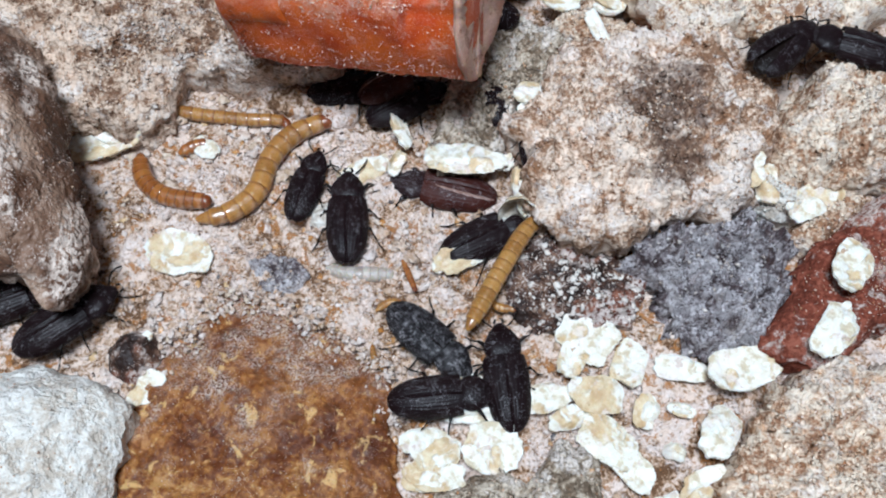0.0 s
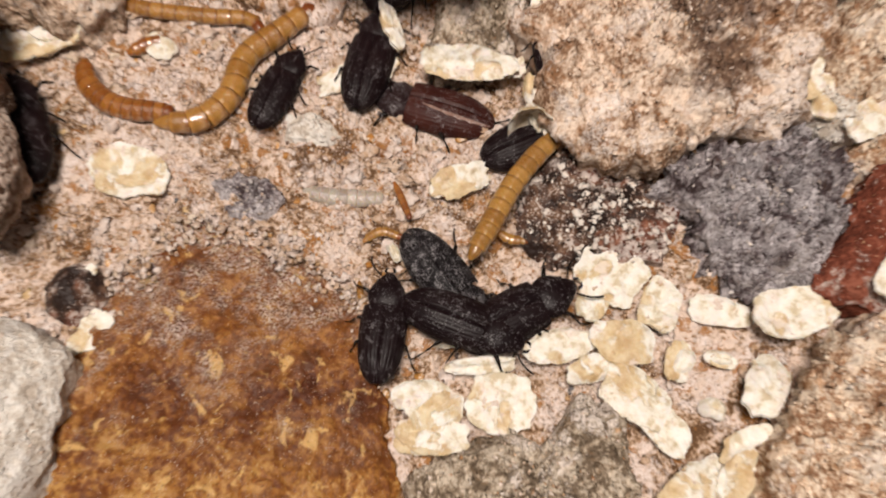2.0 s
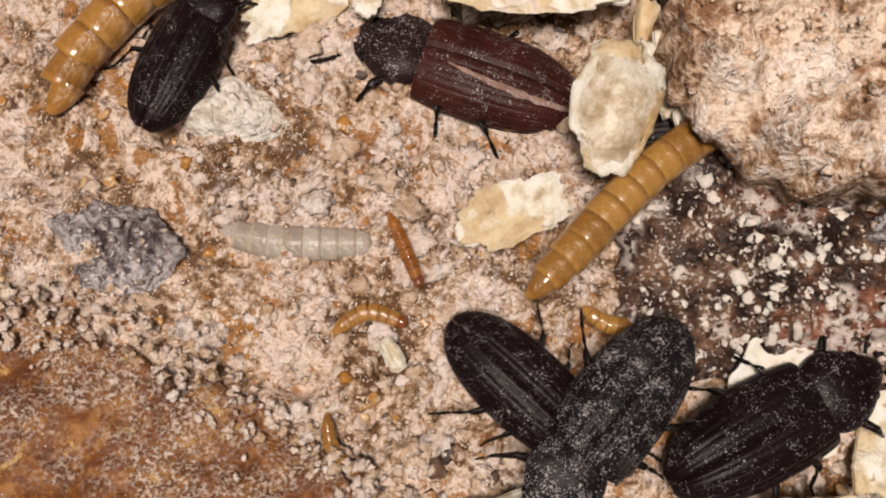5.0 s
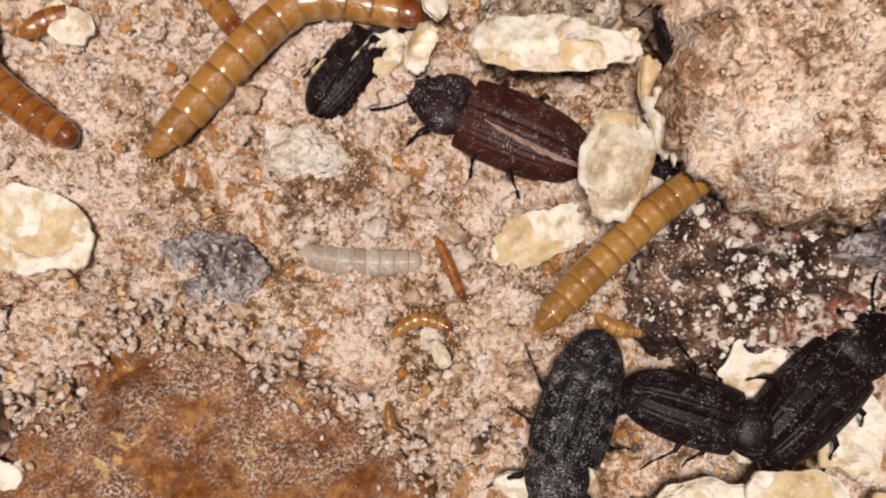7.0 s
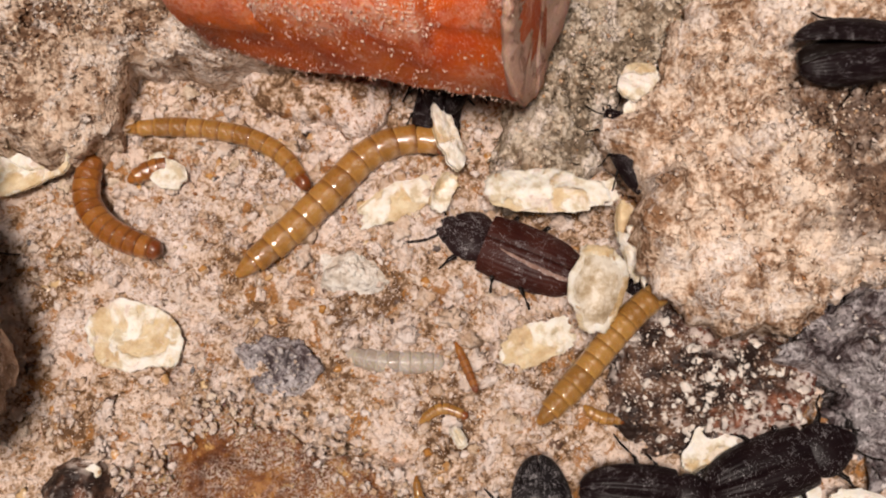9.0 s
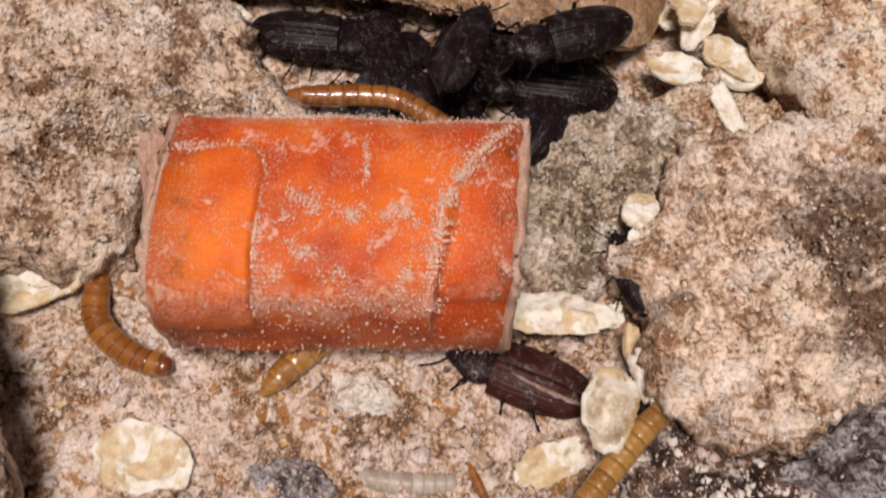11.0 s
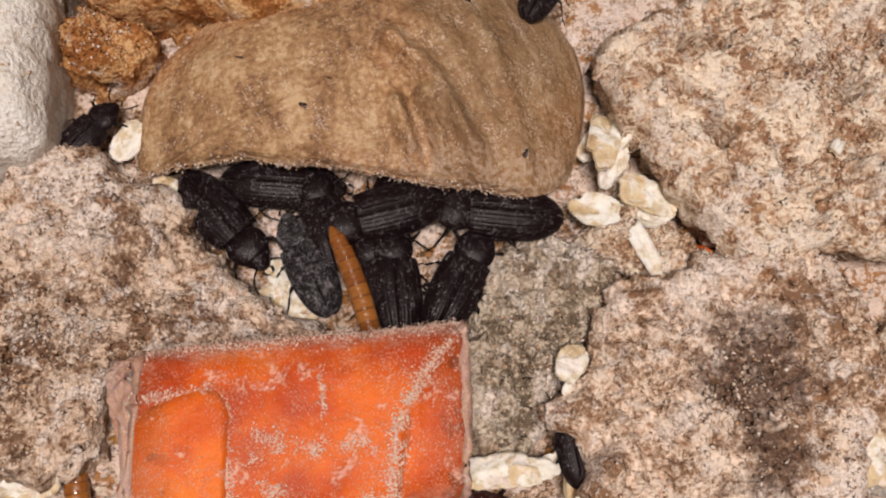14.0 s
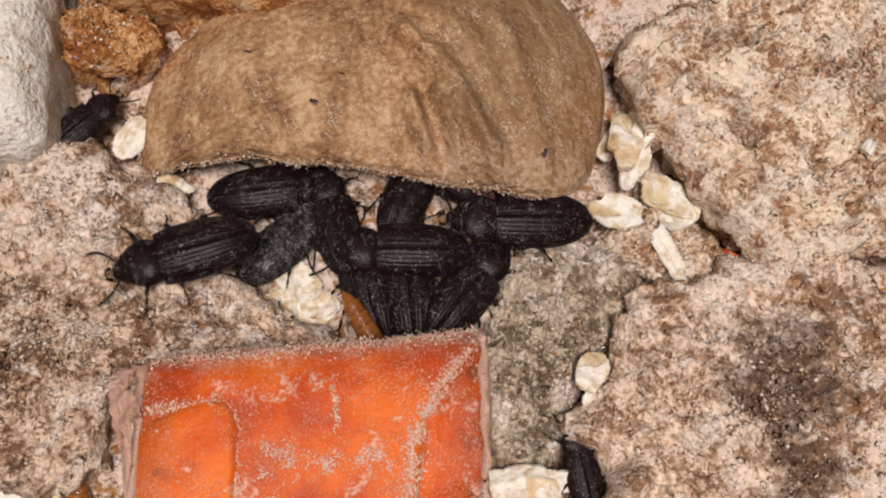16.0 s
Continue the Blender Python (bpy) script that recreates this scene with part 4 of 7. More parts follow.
# ---- oat flakes ----
def flake_material():
    m = Mat("oat_flake", 0.85, 0.2)
    shift = m.t.nodes.new("ShaderNodeVectorMath")
    shift.operation = "ADD"
    m.link(m.co.outputs["Object"], shift.inputs[0])
    m.link(m.each(), shift.inputs[1])

    class Moved:
        outputs = {"Object": shift.outputs[0]}
    m.co = Moved
    chalk = m.ramp(m.noise(1.4, 5, 0.6), [(0.38, (0.62, 0.52, 0.36)), (0.48, (0.83, 0.77, 0.65)), (0.6, (0.91, 0.88, 0.80))])
    husk = m.ramp(m.noise(1.6, 5, 0.62), [(0.36, (0.50, 0.32, 0.14)), (0.5, (0.66, 0.49, 0.27)), (0.64, (0.76, 0.63, 0.41))])
    layer = m.math("ADD", m.noise(4.0, 4, 0.55, distort=0.5), m.math("MULTIPLY", m.math("SUBTRACT", m.each(), 0.5), 0.16))
    base = m.mix(m.math("MULTIPLY", m.step(layer, 0.51, 0.58), 0.85), chalk, husk)
    base = m.mix(m.math("MULTIPLY", m.step(m.noise(1.5, 3, 0.5), 0.66, 0.70), 0.8), base, (0.36, 0.18, 0.06))
    flour = m.math("MULTIPLY", m.step(m.noise(3, 5, 0.65), 0.54, 0.62), 0.6)
    base = m.mix(flour, base, (0.88, 0.79, 0.73))
    m.color(base).bump(m.math("ADD", m.noise(1.2, 6, 0.62), m.math("MULTIPLY", m.step(layer, 0.58, 0.51), 0.35)), 0.35).soft(0.1, (1.5, 1.0, 0.6))
    return m.m


M_FLAKE = flake_material()


def husk_material():
    m = Mat("oat_husk", 0.7, 0.3)
    m.color(m.ramp(m.noise(1.6, 6, 0.66), [(0.36, (0.34, 0.25, 0.15)), (0.48, (0.52, 0.43, 0.31)), (0.6, (0.74, 0.68, 0.58))]))
    return m.bump(m.noise(1.0, 5, 0.65), 0.3).m


M_HUSK = husk_material()


def flake_mesh(seed, long, wide, cup=0.0, torn=0.0, thick=0.035):
    """A rolled oat: a thin, wavy, ragged oval with a shallow crease; cup turns its rim up, torn frays its outline (centimetres)."""
    rings, n, pts = 15, 76, []
    rng = np.random.default_rng(int(seed * 1000))
    square, nick, bow = rng.uniform(0.62, 0.95), rng.uniform(0, 6.28), rng.choice((-1, 1)) * rng.uniform(0.02, 0.09)
    for side in (1, -1):
        for i in range(rings):
            r = 0.5 * (i + 0.02) / (rings - 1)
            for j in range(n):
                a = 2 * math.pi * j / n
                c, s = math.cos(a), math.sin(a)
                f = 1 + 0.16 * fractal(c * 1.2 + seed, s * 1.2, seed, 3) + (0.055 + torn) * fractal(c * 4.5 + seed, s * 4.5, seed, 4) - 0.22 * max(0.0, math.cos(a - nick) - 0.86) * 6
                x = long * r * f * math.copysign(abs(c) ** square, c)
                y = wide * r * f * math.copysign(abs(s) ** square, s)
                q = 2 * r
                z = 0.05 * fractal(x * 2.2 + seed, y * 2.2, seed, 4) + bow * ((2 * x / long) ** 2 - 0.4) + 0.6 * bow * ((2 * y / wide) ** 2 - 0.4) + 0.018 * fractal(x * 9, y * 9, seed, 3)
                z += cup * (q**2.2 - 0.35) - side * 0.02 * math.exp(-((y / (0.12 * wide)) ** 2)) * (1 - q * q)
                z += side * thick * (0.35 + 0.65 * (1 - q**6))
                pts.append((x, y, z))
    base, faces = rings * n, []
    for k in (0, 1):
        for i in range(rings - 1):
            for j in range(n):
                a, b = k * base + i * n + j, k * base + i * n + (j + 1) % n
                q = (a, b, b + n, a + n)
                faces.append(q if k else q[::-1])
        faces.append(tuple(k * base + j for j in range(n)) if not k else tuple(k * base + j for j in range(n))[::-1])
    for j in range(n):
        a, b = (rings - 1) * n + j, (rings - 1) * n + (j + 1) % n
        faces.append((a, b, b + base, a + base))
    me = bpy.data.meshes.new("oat_flake")
    me.from_pydata((np.array(pts) * CM).tolist(), [], faces)
    me.polygons.foreach_set("use_smooth", [True] * len(me.polygons))
    me.materials.append(M_FLAKE)
    if cup > 0.09 and torn < 0.1:
        me.materials.append(M_HUSK)
        for k, f in enumerate(me.polygons):
            f.material_index = 1 if k < 11 * n else 0
    me.update()
    return me


def flake(x, y, z, long, wide, turn, tx, ty, shape, cup=0.0, torn=0.0, label="thin cream rolled oat flake lying on the bed"):
    ob = new("oat_flake", flake_mesh(shape * 2.3 + abs(x) * 1.7 + abs(y), long, wide, cup, torn))
    ob.matrix_world = pose(x * CM, y * CM, z * CM, tx, ty, turn)
    return tagged(ob, label, "oat flake", "oat flakes")


flake(-3.34, -0.92, 0.10, 0.95, 0.64, -20, 0, 0, 1)
flake(-4.31, 0.96, 0.15, 0.97, 0.57, 32, 0, -12, 2)
flake(-5.56, 2.04, 0.40, 0.97, 0.42, 92, 0, 10, 0)
flake(2.07, -2.00, 0.14, 0.79, 0.63, -31, 8, 0, 5)
flake(1.88, -2.27, 0.12, 0.62, 0.36, 60, 0, 8, 3)
flake(2.57, -2.37, 0.15, 0.69, 0.43, 68, 0, 10, 3)
flake(2.13, -2.81, 0.35, 0.69, 0.48, -14, 5, 5, 1)
flake(1.48, -2.85, 0.25, 0.79, 0.36, 11, 0, 0, 0)
flake(1.76, -3.10, 0.25, 0.57, 0.28, 21, 10, 0, 0)
flake(3.96, -2.47, 0.40, 0.91, 0.58, 11, -8, 0, 0)
flake(3.62, -3.24, 0.30, 0.84, 0.47, 65, 0, 18, 3)
flake(2.22, -3.39, 0.30, 0.80, 0.54, -35, 0, 0, 4)
flake(2.52, -3.69, 0.25, 0.65, 0.43, -51, 0, 10, 2)
flake(0.81, -3.48, 0.25, 0.79, 0.59, -4, 5, 0, 0)
flake(0.14, -3.57, 0.20, 0.66, 0.38, 11, 0, 5, 1)
flake(0.03, -3.88, 0.15, 0.62, 0.27, 6, 0, 0, 4)
flake(-3.49, -2.79, 0.16, 0.54, 0.34, 45, 0, 0, 4)
flake(5.32, -1.26, 0.90, 0.81, 0.49, 72, 0, 12, 2)
flake(5.06, -2.03, 0.75, 0.95, 0.46, 55, 0, 8, 2)
flake(5.17, -0.10, 0.50, 0.95, 0.46, 36, 10, 0, 1)
flake(4.50, 0.20, 0.50, 0.90, 0.60, 74, 0, 10, 0)
flake(3.24, -2.41, 0.15, 0.68, 0.35, -9, 0, 0, 2)
flake(3.23, -2.97, 0.15, 0.28, 0.15, -9, 0, 0, 1)
flake(3.08, -3.48, 0.15, 0.27, 0.22, -19, 0, 0, 0)
flake(3.37, -3.85, 0.25, 0.71, 0.32, 25, 0, 0, 5)
flake(2.73, -2.99, 0.15, 0.44, 0.28, 76, 0, 0, 2)
flake(2.78, -4.29, 0.30, 0.81, 0.43, 39, 0, 8, 2)
flake(3.28, -4.15, 0.30, 0.76, 0.37, 43, 0, 0, 1)
flake(0.62, -3.08, 0.20, 0.78, 0.21, 6, 30, 0, 1)
flake(0.00, -3.41, 0.20, 0.65, 0.33, 6, 0, 0, 2)
flake(0.15, -3.81, 0.20, 0.75, 0.40, -4, 0, 0, 2)
flake(2.80, -2.97, 0.15, 0.32, 0.23, 58, 0, 0, 5)
flake(3.20, -2.93, 0.15, 0.36, 0.16, -9, 0, 0, 5)
flake(0.40, -2.71, 0.15, 0.71, 0.31, 12, 25, 0, 2)
flake(1.31, 1.15, 0.60, 0.29, 0.23, 41, 0, 0, 2)
flake(-4.49, 0.80, 0.20, 1.37, 0.52, 19, 0, -10, 4)
flake(-3.30, 4.44, 0.30, 0.49, 0.33, 60, 0, 0, 2)
flake(-2.86, 3.82, 0.30, 0.42, 0.26, -41, 0, 10, 4)
flake(2.10, 3.97, 0.50, 0.92, 0.40, 72, 0, 25, 5)
flake(2.36, 4.09, 0.50, 0.80, 0.30, 62, 0, -25, 2)
flake(2.50, 3.28, 0.50, 0.72, 0.45, -15, 0, 10, 4)
flake(1.89, 3.16, 0.45, 0.59, 0.38, -15, 0, 0, 1)
flake(2.40, 2.62, 0.45, 0.70, 0.24, -63, 0, 20, 3)
flake(2.27, 2.57, 0.20, 0.39, 0.17, -68, 0, 0, 3)
flake(1.32, 1.41, 0.60, 0.47, 0.34, 62, 0, 15, 4)
flake(-4.34, 0.99, 0.20, 0.87, 0.54, 23, 0, 0, 3)
flake(-4.71, 1.16, 0.20, 0.34, 0.29, -6, 0, 0, 3)
flake(4.20, 0.09, 0.90, 0.54, 0.42, 67, 0, 0, 1)
flake(4.62, 3.57, 1.05, 0.69, 0.14, 46, 0, 30, 1)
flake(-1.63, 2.76, 0.10, 0.54, 0.38, -45, 0, 0, 2)
flake(-1.43, 2.46, 0.10, 0.37, 0.29, 5, 0, 0, 2)
flake(-1.65, 2.42, 0.05, 0.81, 0.51, 5, 0, 0, 0)
flake(-1.82, 2.52, 0.10, 0.42, 0.39, 30, 0, 0, 0)
flake(2.67, 2.53, 0.20, 0.39, 0.21, -26, 0, 0, 0)
flake(2.06, 4.06, 0.20, 0.53, 0.27, 47, 0, 0, 3)
flake(2.17, 3.67, 0.45, 0.64, 0.29, 53, 20, 0, 5)
flake(2.57, 3.02, 0.45, 0.55, 0.26, 15, -20, 10, 2)
flake(2.30, 2.92, 0.40, 0.33, 0.27, -5, 0, 0, 4)
flake(-3.63, -2.21, 0.25, 0.31, 0.17, 35, 0, 0, 4)


flake(0.42, -0.95, 0.24, 0.74, 0.36, 22, 6, 0, 0, 0.02, 0.16, "white crumbled oat flake with torn holes and edges")
flake(0.16, -1.06, 0.20, 0.24, 0.20, 40, 0, 0, 2, 0.05, 0.0, "curled oat husk scrap")
flake(-0.95, 0.40, 0.08, 0.86, 0.34, 27, 8, 0, 4, 0.0, 0.08)
flake(-0.50, 0.47, 0.16, 0.22, 0.40, -24, 0, 20, 5, 0.04, 0.08)
flake(-0.47, 1.00, 0.26, 0.28, 0.70, 18, 0, 34, 2, 0.06, 0.05)
flake(0.44, 0.40, 0.50, 1.10, 0.40, -1, 28, 0, 3, 0.03, 0.03, "long pale oat flake beside a brown beetle")
flake(0.98, 0.40, 0.36, 0.30, 0.22, 10, 0, 0, 1, 0.03, 0.12, "crumpled white oat scrap")
flake(1.17, 0.06, 0.36, 0.20, 0.46, 8, 0, 22, 1, 0.05, 0.05, "narrow upright oat husk")
flake(1.30, -0.20, 0.42, 0.34, 0.50, 24, 14, 10, 3, 0.09, 0.22, "crumpled white oat scrap")
flake(1.46, -0.36, 0.44, 0.30, 0.24, 0, 0, 10, 4, 0.08, 0.2, "crumpled white oat scrap")
cup_flake = flake(0.96, -0.48, 0.46, 0.82, 0.48, 82, 0, 0, 4, 0.14, 0.02, "cupped greyish oat husk leaning on a brown beetle")
flake(-3.17, 0.70, 0.16, 0.44, 0.30, -39, 0, 0, 1)
flake(-0.33, -1.80, 0.12, 0.23, 0.11, -60, 0, 0, 2)


# ---- beetles ----
def shell_material(name, dark, light, dust, gloss):
    m = Mat(name, gloss, 0.12)
    shift = m.t.nodes.new("ShaderNodeVectorMath")
    shift.operation = "ADD"
    m.link(m.co.outputs["Object"], shift.inputs[0])
    m.link(m.each(), shift.inputs[1])

    class Moved:
        outputs = {"Object": shift.outputs[0]}
    m.co = Moved
    base = m.ramp(m.noise(3.5, 5, 0.6), [(0.35, dark), (0.7, light)])
    specks = m.math("MAXIMUM", m.dots(0.085, dust), m.math("MULTIPLY", m.dots(0.15, dust - 0.15), 0.9))
    film = m.math("MULTIPLY", m.step(m.noise(2.6, 6, 0.7), 0.62 - 0.12 * dust, 0.80 - 0.12 * dust), 0.09 * dust)
    specks = m.math("MAXIMUM", m.math("MULTIPLY", specks, 0.7), film)
    m.color(m.mix(specks, base, (0.60, 0.56, 0.57)))
    m.bump(m.math("ADD", m.noise(0.3, 3, 0.6), m.math("MULTIPLY", specks, 0.5)), 0.05, 0.8)
    m.rough(m.math("ADD", specks, m.math("MULTIPLY", m.noise(1.2, 4), 0.4)), gloss - 0.08, 0.8)
    return m.m


M_BLACK = shell_material("black_beetle_shell", (0.0062, 0.0027, 0.0034), (0.0110, 0.0050, 0.0056), 0.38, 0.33)
M_DUSTY = shell_material("dusty_beetle_shell", (0.005, 0.0036, 0.0042), (0.010, 0.0075, 0.009), 0.74, 0.42)
M_BROWN = shell_material("brown_beetle_shell", (0.030, 0.007, 0.0055), (0.056, 0.016, 0.011), 0.42, 0.38)
M_BROWNHEAD = shell_material("brown_beetle_front", (0.012, 0.006, 0.007), (0.026, 0.012, 0.012), 0.6, 0.42)
M_LEG = shell_material("beetle_leg", (0.006, 0.0035, 0.003), (0.012, 0.0075, 0.006), 0.3, 0.36)
M_SEAM = shell_material("pale_wing_edge", (0.13, 0.06, 0.045), (0.34, 0.22, 0.17), 0.9, 0.6)


def tube(path, radii, sides=7):
    """Points of a tube along a path."""
    p = [Vector(q) for q in path]
    pts = []
    for i, q in enumerate(p):
        d = (p[min(i + 1, len(p) - 1)] - p[max(i - 1, 0)]).normalized()
        a = d.orthogonal().normalized()
        b = d.cross(a)
        for j in range(sides):
            w = 2 * math.pi * j / sides
            pts.append(q + (a * math.cos(w) + b * math.sin(w)) * radii[i])
    return pts


def build_beetle(shell, front, label, seam=None):
    """A darkling beetle 1.5 cm long that looks along +x; its feet stand on z = 0."""
    root = tagged(new("beetle"), label, "beetle", "beetles")
    z0 = 0.17

    def case(u, v, side, lift=0.0):
        """A point of a wing case: u runs from its base to its tip, v from the seam to the flank."""
        x = 0.20 - 0.97 * u
        half = 0.285 * (1 - max(0.0, (u - 0.36) / 0.65) ** 2.3) ** 0.5 * (0.92 + 0.08 * min(1, u / 0.2))
        tall = 0.19 * (1 - max(0.0, (u - 0.45) / 0.57) ** 2.2) ** 0.5 * (0.88 + 0.12 * min(1, u / 0.25)) + 0.004
        a = v * math.radians(106)
        groove = 0.0045 * abs(math.sin(math.pi * 9 * v)) ** 0.7 * min(1, u / 0.05) * min(1, (1 - u) / 0.12) + 0.002 * fractal(x * 9, v * 6, 3.3, 2) + lift
        y = side * (half * math.sin(a) ** 0.9 + 0.002 + groove * math.sin(a))
        return x, y, z0 + tall * math.cos(a) * 0.98 + groove * math.cos(a) - 0.014 * math.exp(-((v / 0.03) ** 2))

    for side in (1, -1):
        rows, cols = 34, 91
        grid_mesh("wing_case", [case(i / (rows - 1), j / (cols - 1), side) for i in range(rows) for j in range(cols)], rows, cols, shell, root)
    if seam:
        pts = []
        for k in range(40):
            u = 0.16 + 0.80 * k / 39
            wide = 0.085 * math.sin(math.pi * min(1, (k + 2) / 26) / 2) * (1 + 0.4 * fractal(u * 14, 1, 1, 3))
            pts += [case(u, 0.10 + 0.14 * u + wide * w + 0.012 * fractal(u * 20, w, 5, 3), 1, 0.0045) for w in (0.0, 0.33, 0.66, 1.0)]
        grid_mesh("wing_edge", pts, 40, 4, seam, root, "pale worn strip along a wing case")
    # belly
    pts = []
    for i in range(20):
        u = i / 19
        r = math.sin(math.pi * min(0.97, 0.06 + 0.9 * u)) ** 0.55
        for j in range(24):
            a = 2 * math.pi * j / 24
            pts.append((0.42 - 1.13 * u, 0.25 * r * math.cos(a), z0 - 0.02 + 0.115 * r * math.sin(a)))
    grid_mesh("belly", pts, 20, 24, M_LEG, root, wrap=True, cap=True)
    # pronotum
    pts = []
    for i in range(18):
        u = i / 17
        w = 0.250 * (0.87 + 0.13 * math.sin(math.pi * (0.12 + 0.7 * u))) * (1 - 0.24 * u**2.5)
        e = max(0.10, math.sin(math.pi * (0.07 + 0.76 * u)) ** 0.30)
        for j in range(34):
            a = 2 * math.pi * j / 34
            c, s = math.cos(a), math.sin(a)
            rim = 0.012 * max(0.0, abs(c) - 0.93) / 0.07
            pts.append((0.185 + 0.33 * u - 0.03 * c * c * (1 - u) + 0.02 * c * c * u, w * e * math.copysign(abs(c) ** 0.8, c), z0 + 0.01 + rim + (0.125 if s > 0 else 0.1) * e * math.copysign(abs(s) ** 0.9, s) * (1 - 0.22 * u) + 0.005 * fractal(u * 5, c * 3, 2, 3)))
    grid_mesh("pronotum", pts, 18, 34, front, root, wrap=True, cap=True)
    # head with eyes, feelers and jaws
    pts = []
    for i in range(14):
        u = i / 13
        r = max(0.08, math.sin(math.pi * (0.34 + 0.60 * u)) ** 0.6)
        for j in range(22):
            a = 2 * math.pi * j / 22
            pts.append((0.47 + 0.20 * u, 0.150 * r * (1 - 0.25 * u) * math.cos(a), z0 - 0.03 * u + 0.08 * r * math.sin(a)))
    head = grid_mesh("head", pts, 14, 22, front, root, wrap=True, cap=True)
    for side in (1, -1):
        bm = bmesh.new()
        bmesh.ops.create_uvsphere(bm, u_segments=10, v_segments=7, radius=0.034)
        bmesh.ops.translate(bm, verts=bm.verts, vec=(0.535, side * 0.122, z0 + 0.012))
        part("eye", bm, M_BLACK, head)
        path = [(0.62, side * 0.10, z0), (0.67, side * 0.17, z0 + 0.02), (0.73, side * 0.22, z0 + 0.02), (0.80, side * 0.25, z0), (0.87, side * 0.26, z0 - 0.05)]
        fine = [Vector(path[k]).lerp(Vector(path[k + 1]), s / 4) for k in range(4) for s in range(4)] + [Vector(path[-1])]
        grid_mesh("feeler", tube(fine, [0.010 if k % 2 else 0.014 for k in range(17)], 6), 17, 6, M_LEG, head, wrap=True, cap=True)
        grid_mesh("jaw", tube([(0.68, side * 0.06, z0 - 0.03), (0.73, side * 0.045, z0 - 0.04), (0.745, side * 0.01, z0 - 0.04)], [0.02, 0.015, 0.006], 6), 3, 6, M_LEG, head, wrap=True, cap=True)
        for x, fx, reach in ((0.36, 0.14, 0.26), (0.05, -0.06, 0.30), (-0.14, -0.26, 0.32)):
            hip = Vector((x, side * 0.15, z0 - 0.07))
            knee = Vector((x + fx * 0.5, side * (0.15 + reach * 0.55), z0 + 0.05))
            foot = Vector((x + fx * 1.1, side * (0.15 + reach * 0.9), 0.03))
            toe = Vector((x + fx * 1.5 + 0.02, side * (0.17 + reach * 1.05), 0.008))
            path = [hip, hip.lerp(knee, 0.5), knee, knee.lerp(foot, 0.5), foot, foot.lerp(toe, 0.5), toe]
            leg = grid_mesh("leg", tube(path, [0.024, 0.030, 0.022, 0.014, 0.012, 0.009, 0.006], 7), 7, 7, M_LEG, root, wrap=True, cap=True)
            leg["order"] = (0 if side == 1 else 3) + (0 if x > 0.3 else 1 if x > 0 else 2)
    return root


BLACK = "black darkling beetle with grooved wing cases and flour specks"
proto_black = build_beetle(M_BLACK, M_BLACK, BLACK)
proto_dusty = build_beetle(M_DUSTY, M_DUSTY, "flour-dusted black darkling beetle with grooved wing cases")
proto_brown = build_beetle(M_BROWN, M_BROWNHEAD, "reddish-brown darkling beetle with a pale wing seam", M_SEAM)
USED = set()
HIPS = [(side, x) for side in (1, -1) for x in (0.36, 0.05, -0.14)]


def stride(ob):
    """Swing a beetle's legs about their hips, in two sets of three, while it walks."""
    legs = [c for c in ob.children if c.name.split(".")[0] == "leg"]
    legs.sort(key=lambda c: c["order"])
    keys = ob.animation_data
    curves = [c for c in keys.action.layers[0].strips[0].channelbag(keys.action_slot).fcurves if c.data_path == "location"]
    rows = [((k.co[0] - 1) / FPS, Vector([c.keyframe_points[i].co[1] for c in curves])) for i, k in enumerate(curves[0].keyframe_points)]
    beats = [(0.0, 0.0)]
    for (t0, a), (t1, b) in zip(rows, rows[1:]):
        far = (a - b).length
        n = int(far / (0.0035 * ob.scale.x))
        if n < 1 or t1 <= t0:
            continue
        n = min(n, int((t1 - t0) / 0.1) or 1)
        for k in range(n):
            beats.append((t0 + (t1 - t0) * (k + 0.5) / n, 1.0 if len(beats) % 2 else -1.0))
    if len(beats) < 3:
        return
    beats = [b for i, b in enumerate(beats) if i == 0 or b[0] - beats[i - 1][0] > 0.04]
    for leg, (side, x), k in zip(legs, HIPS, range(6)):
        hip = Matrix.Translation((x * CM, side * 0.15 * CM, 0.1 * CM))
        phase = side * (1 if k % 3 == 1 else -1)
        swing = [(t, hip @ pose(0, 0, 0, 0, 0, 13 * phase * s) @ hip.inverted()) for t, s in beats]
        if swing[-1][0] < 16:
            swing.append((16.0, swing[-1][1]))
        walk(leg, swing)


def beetle(proto, m, size=1.0):
    """The prototype itself the first time, then copies of it."""
    ob = copy_thing(proto, m) if proto in USED else proto
    USED.add(proto)
    ob.matrix_basis = m @ Matrix.Scale(size, 4)
    return ob


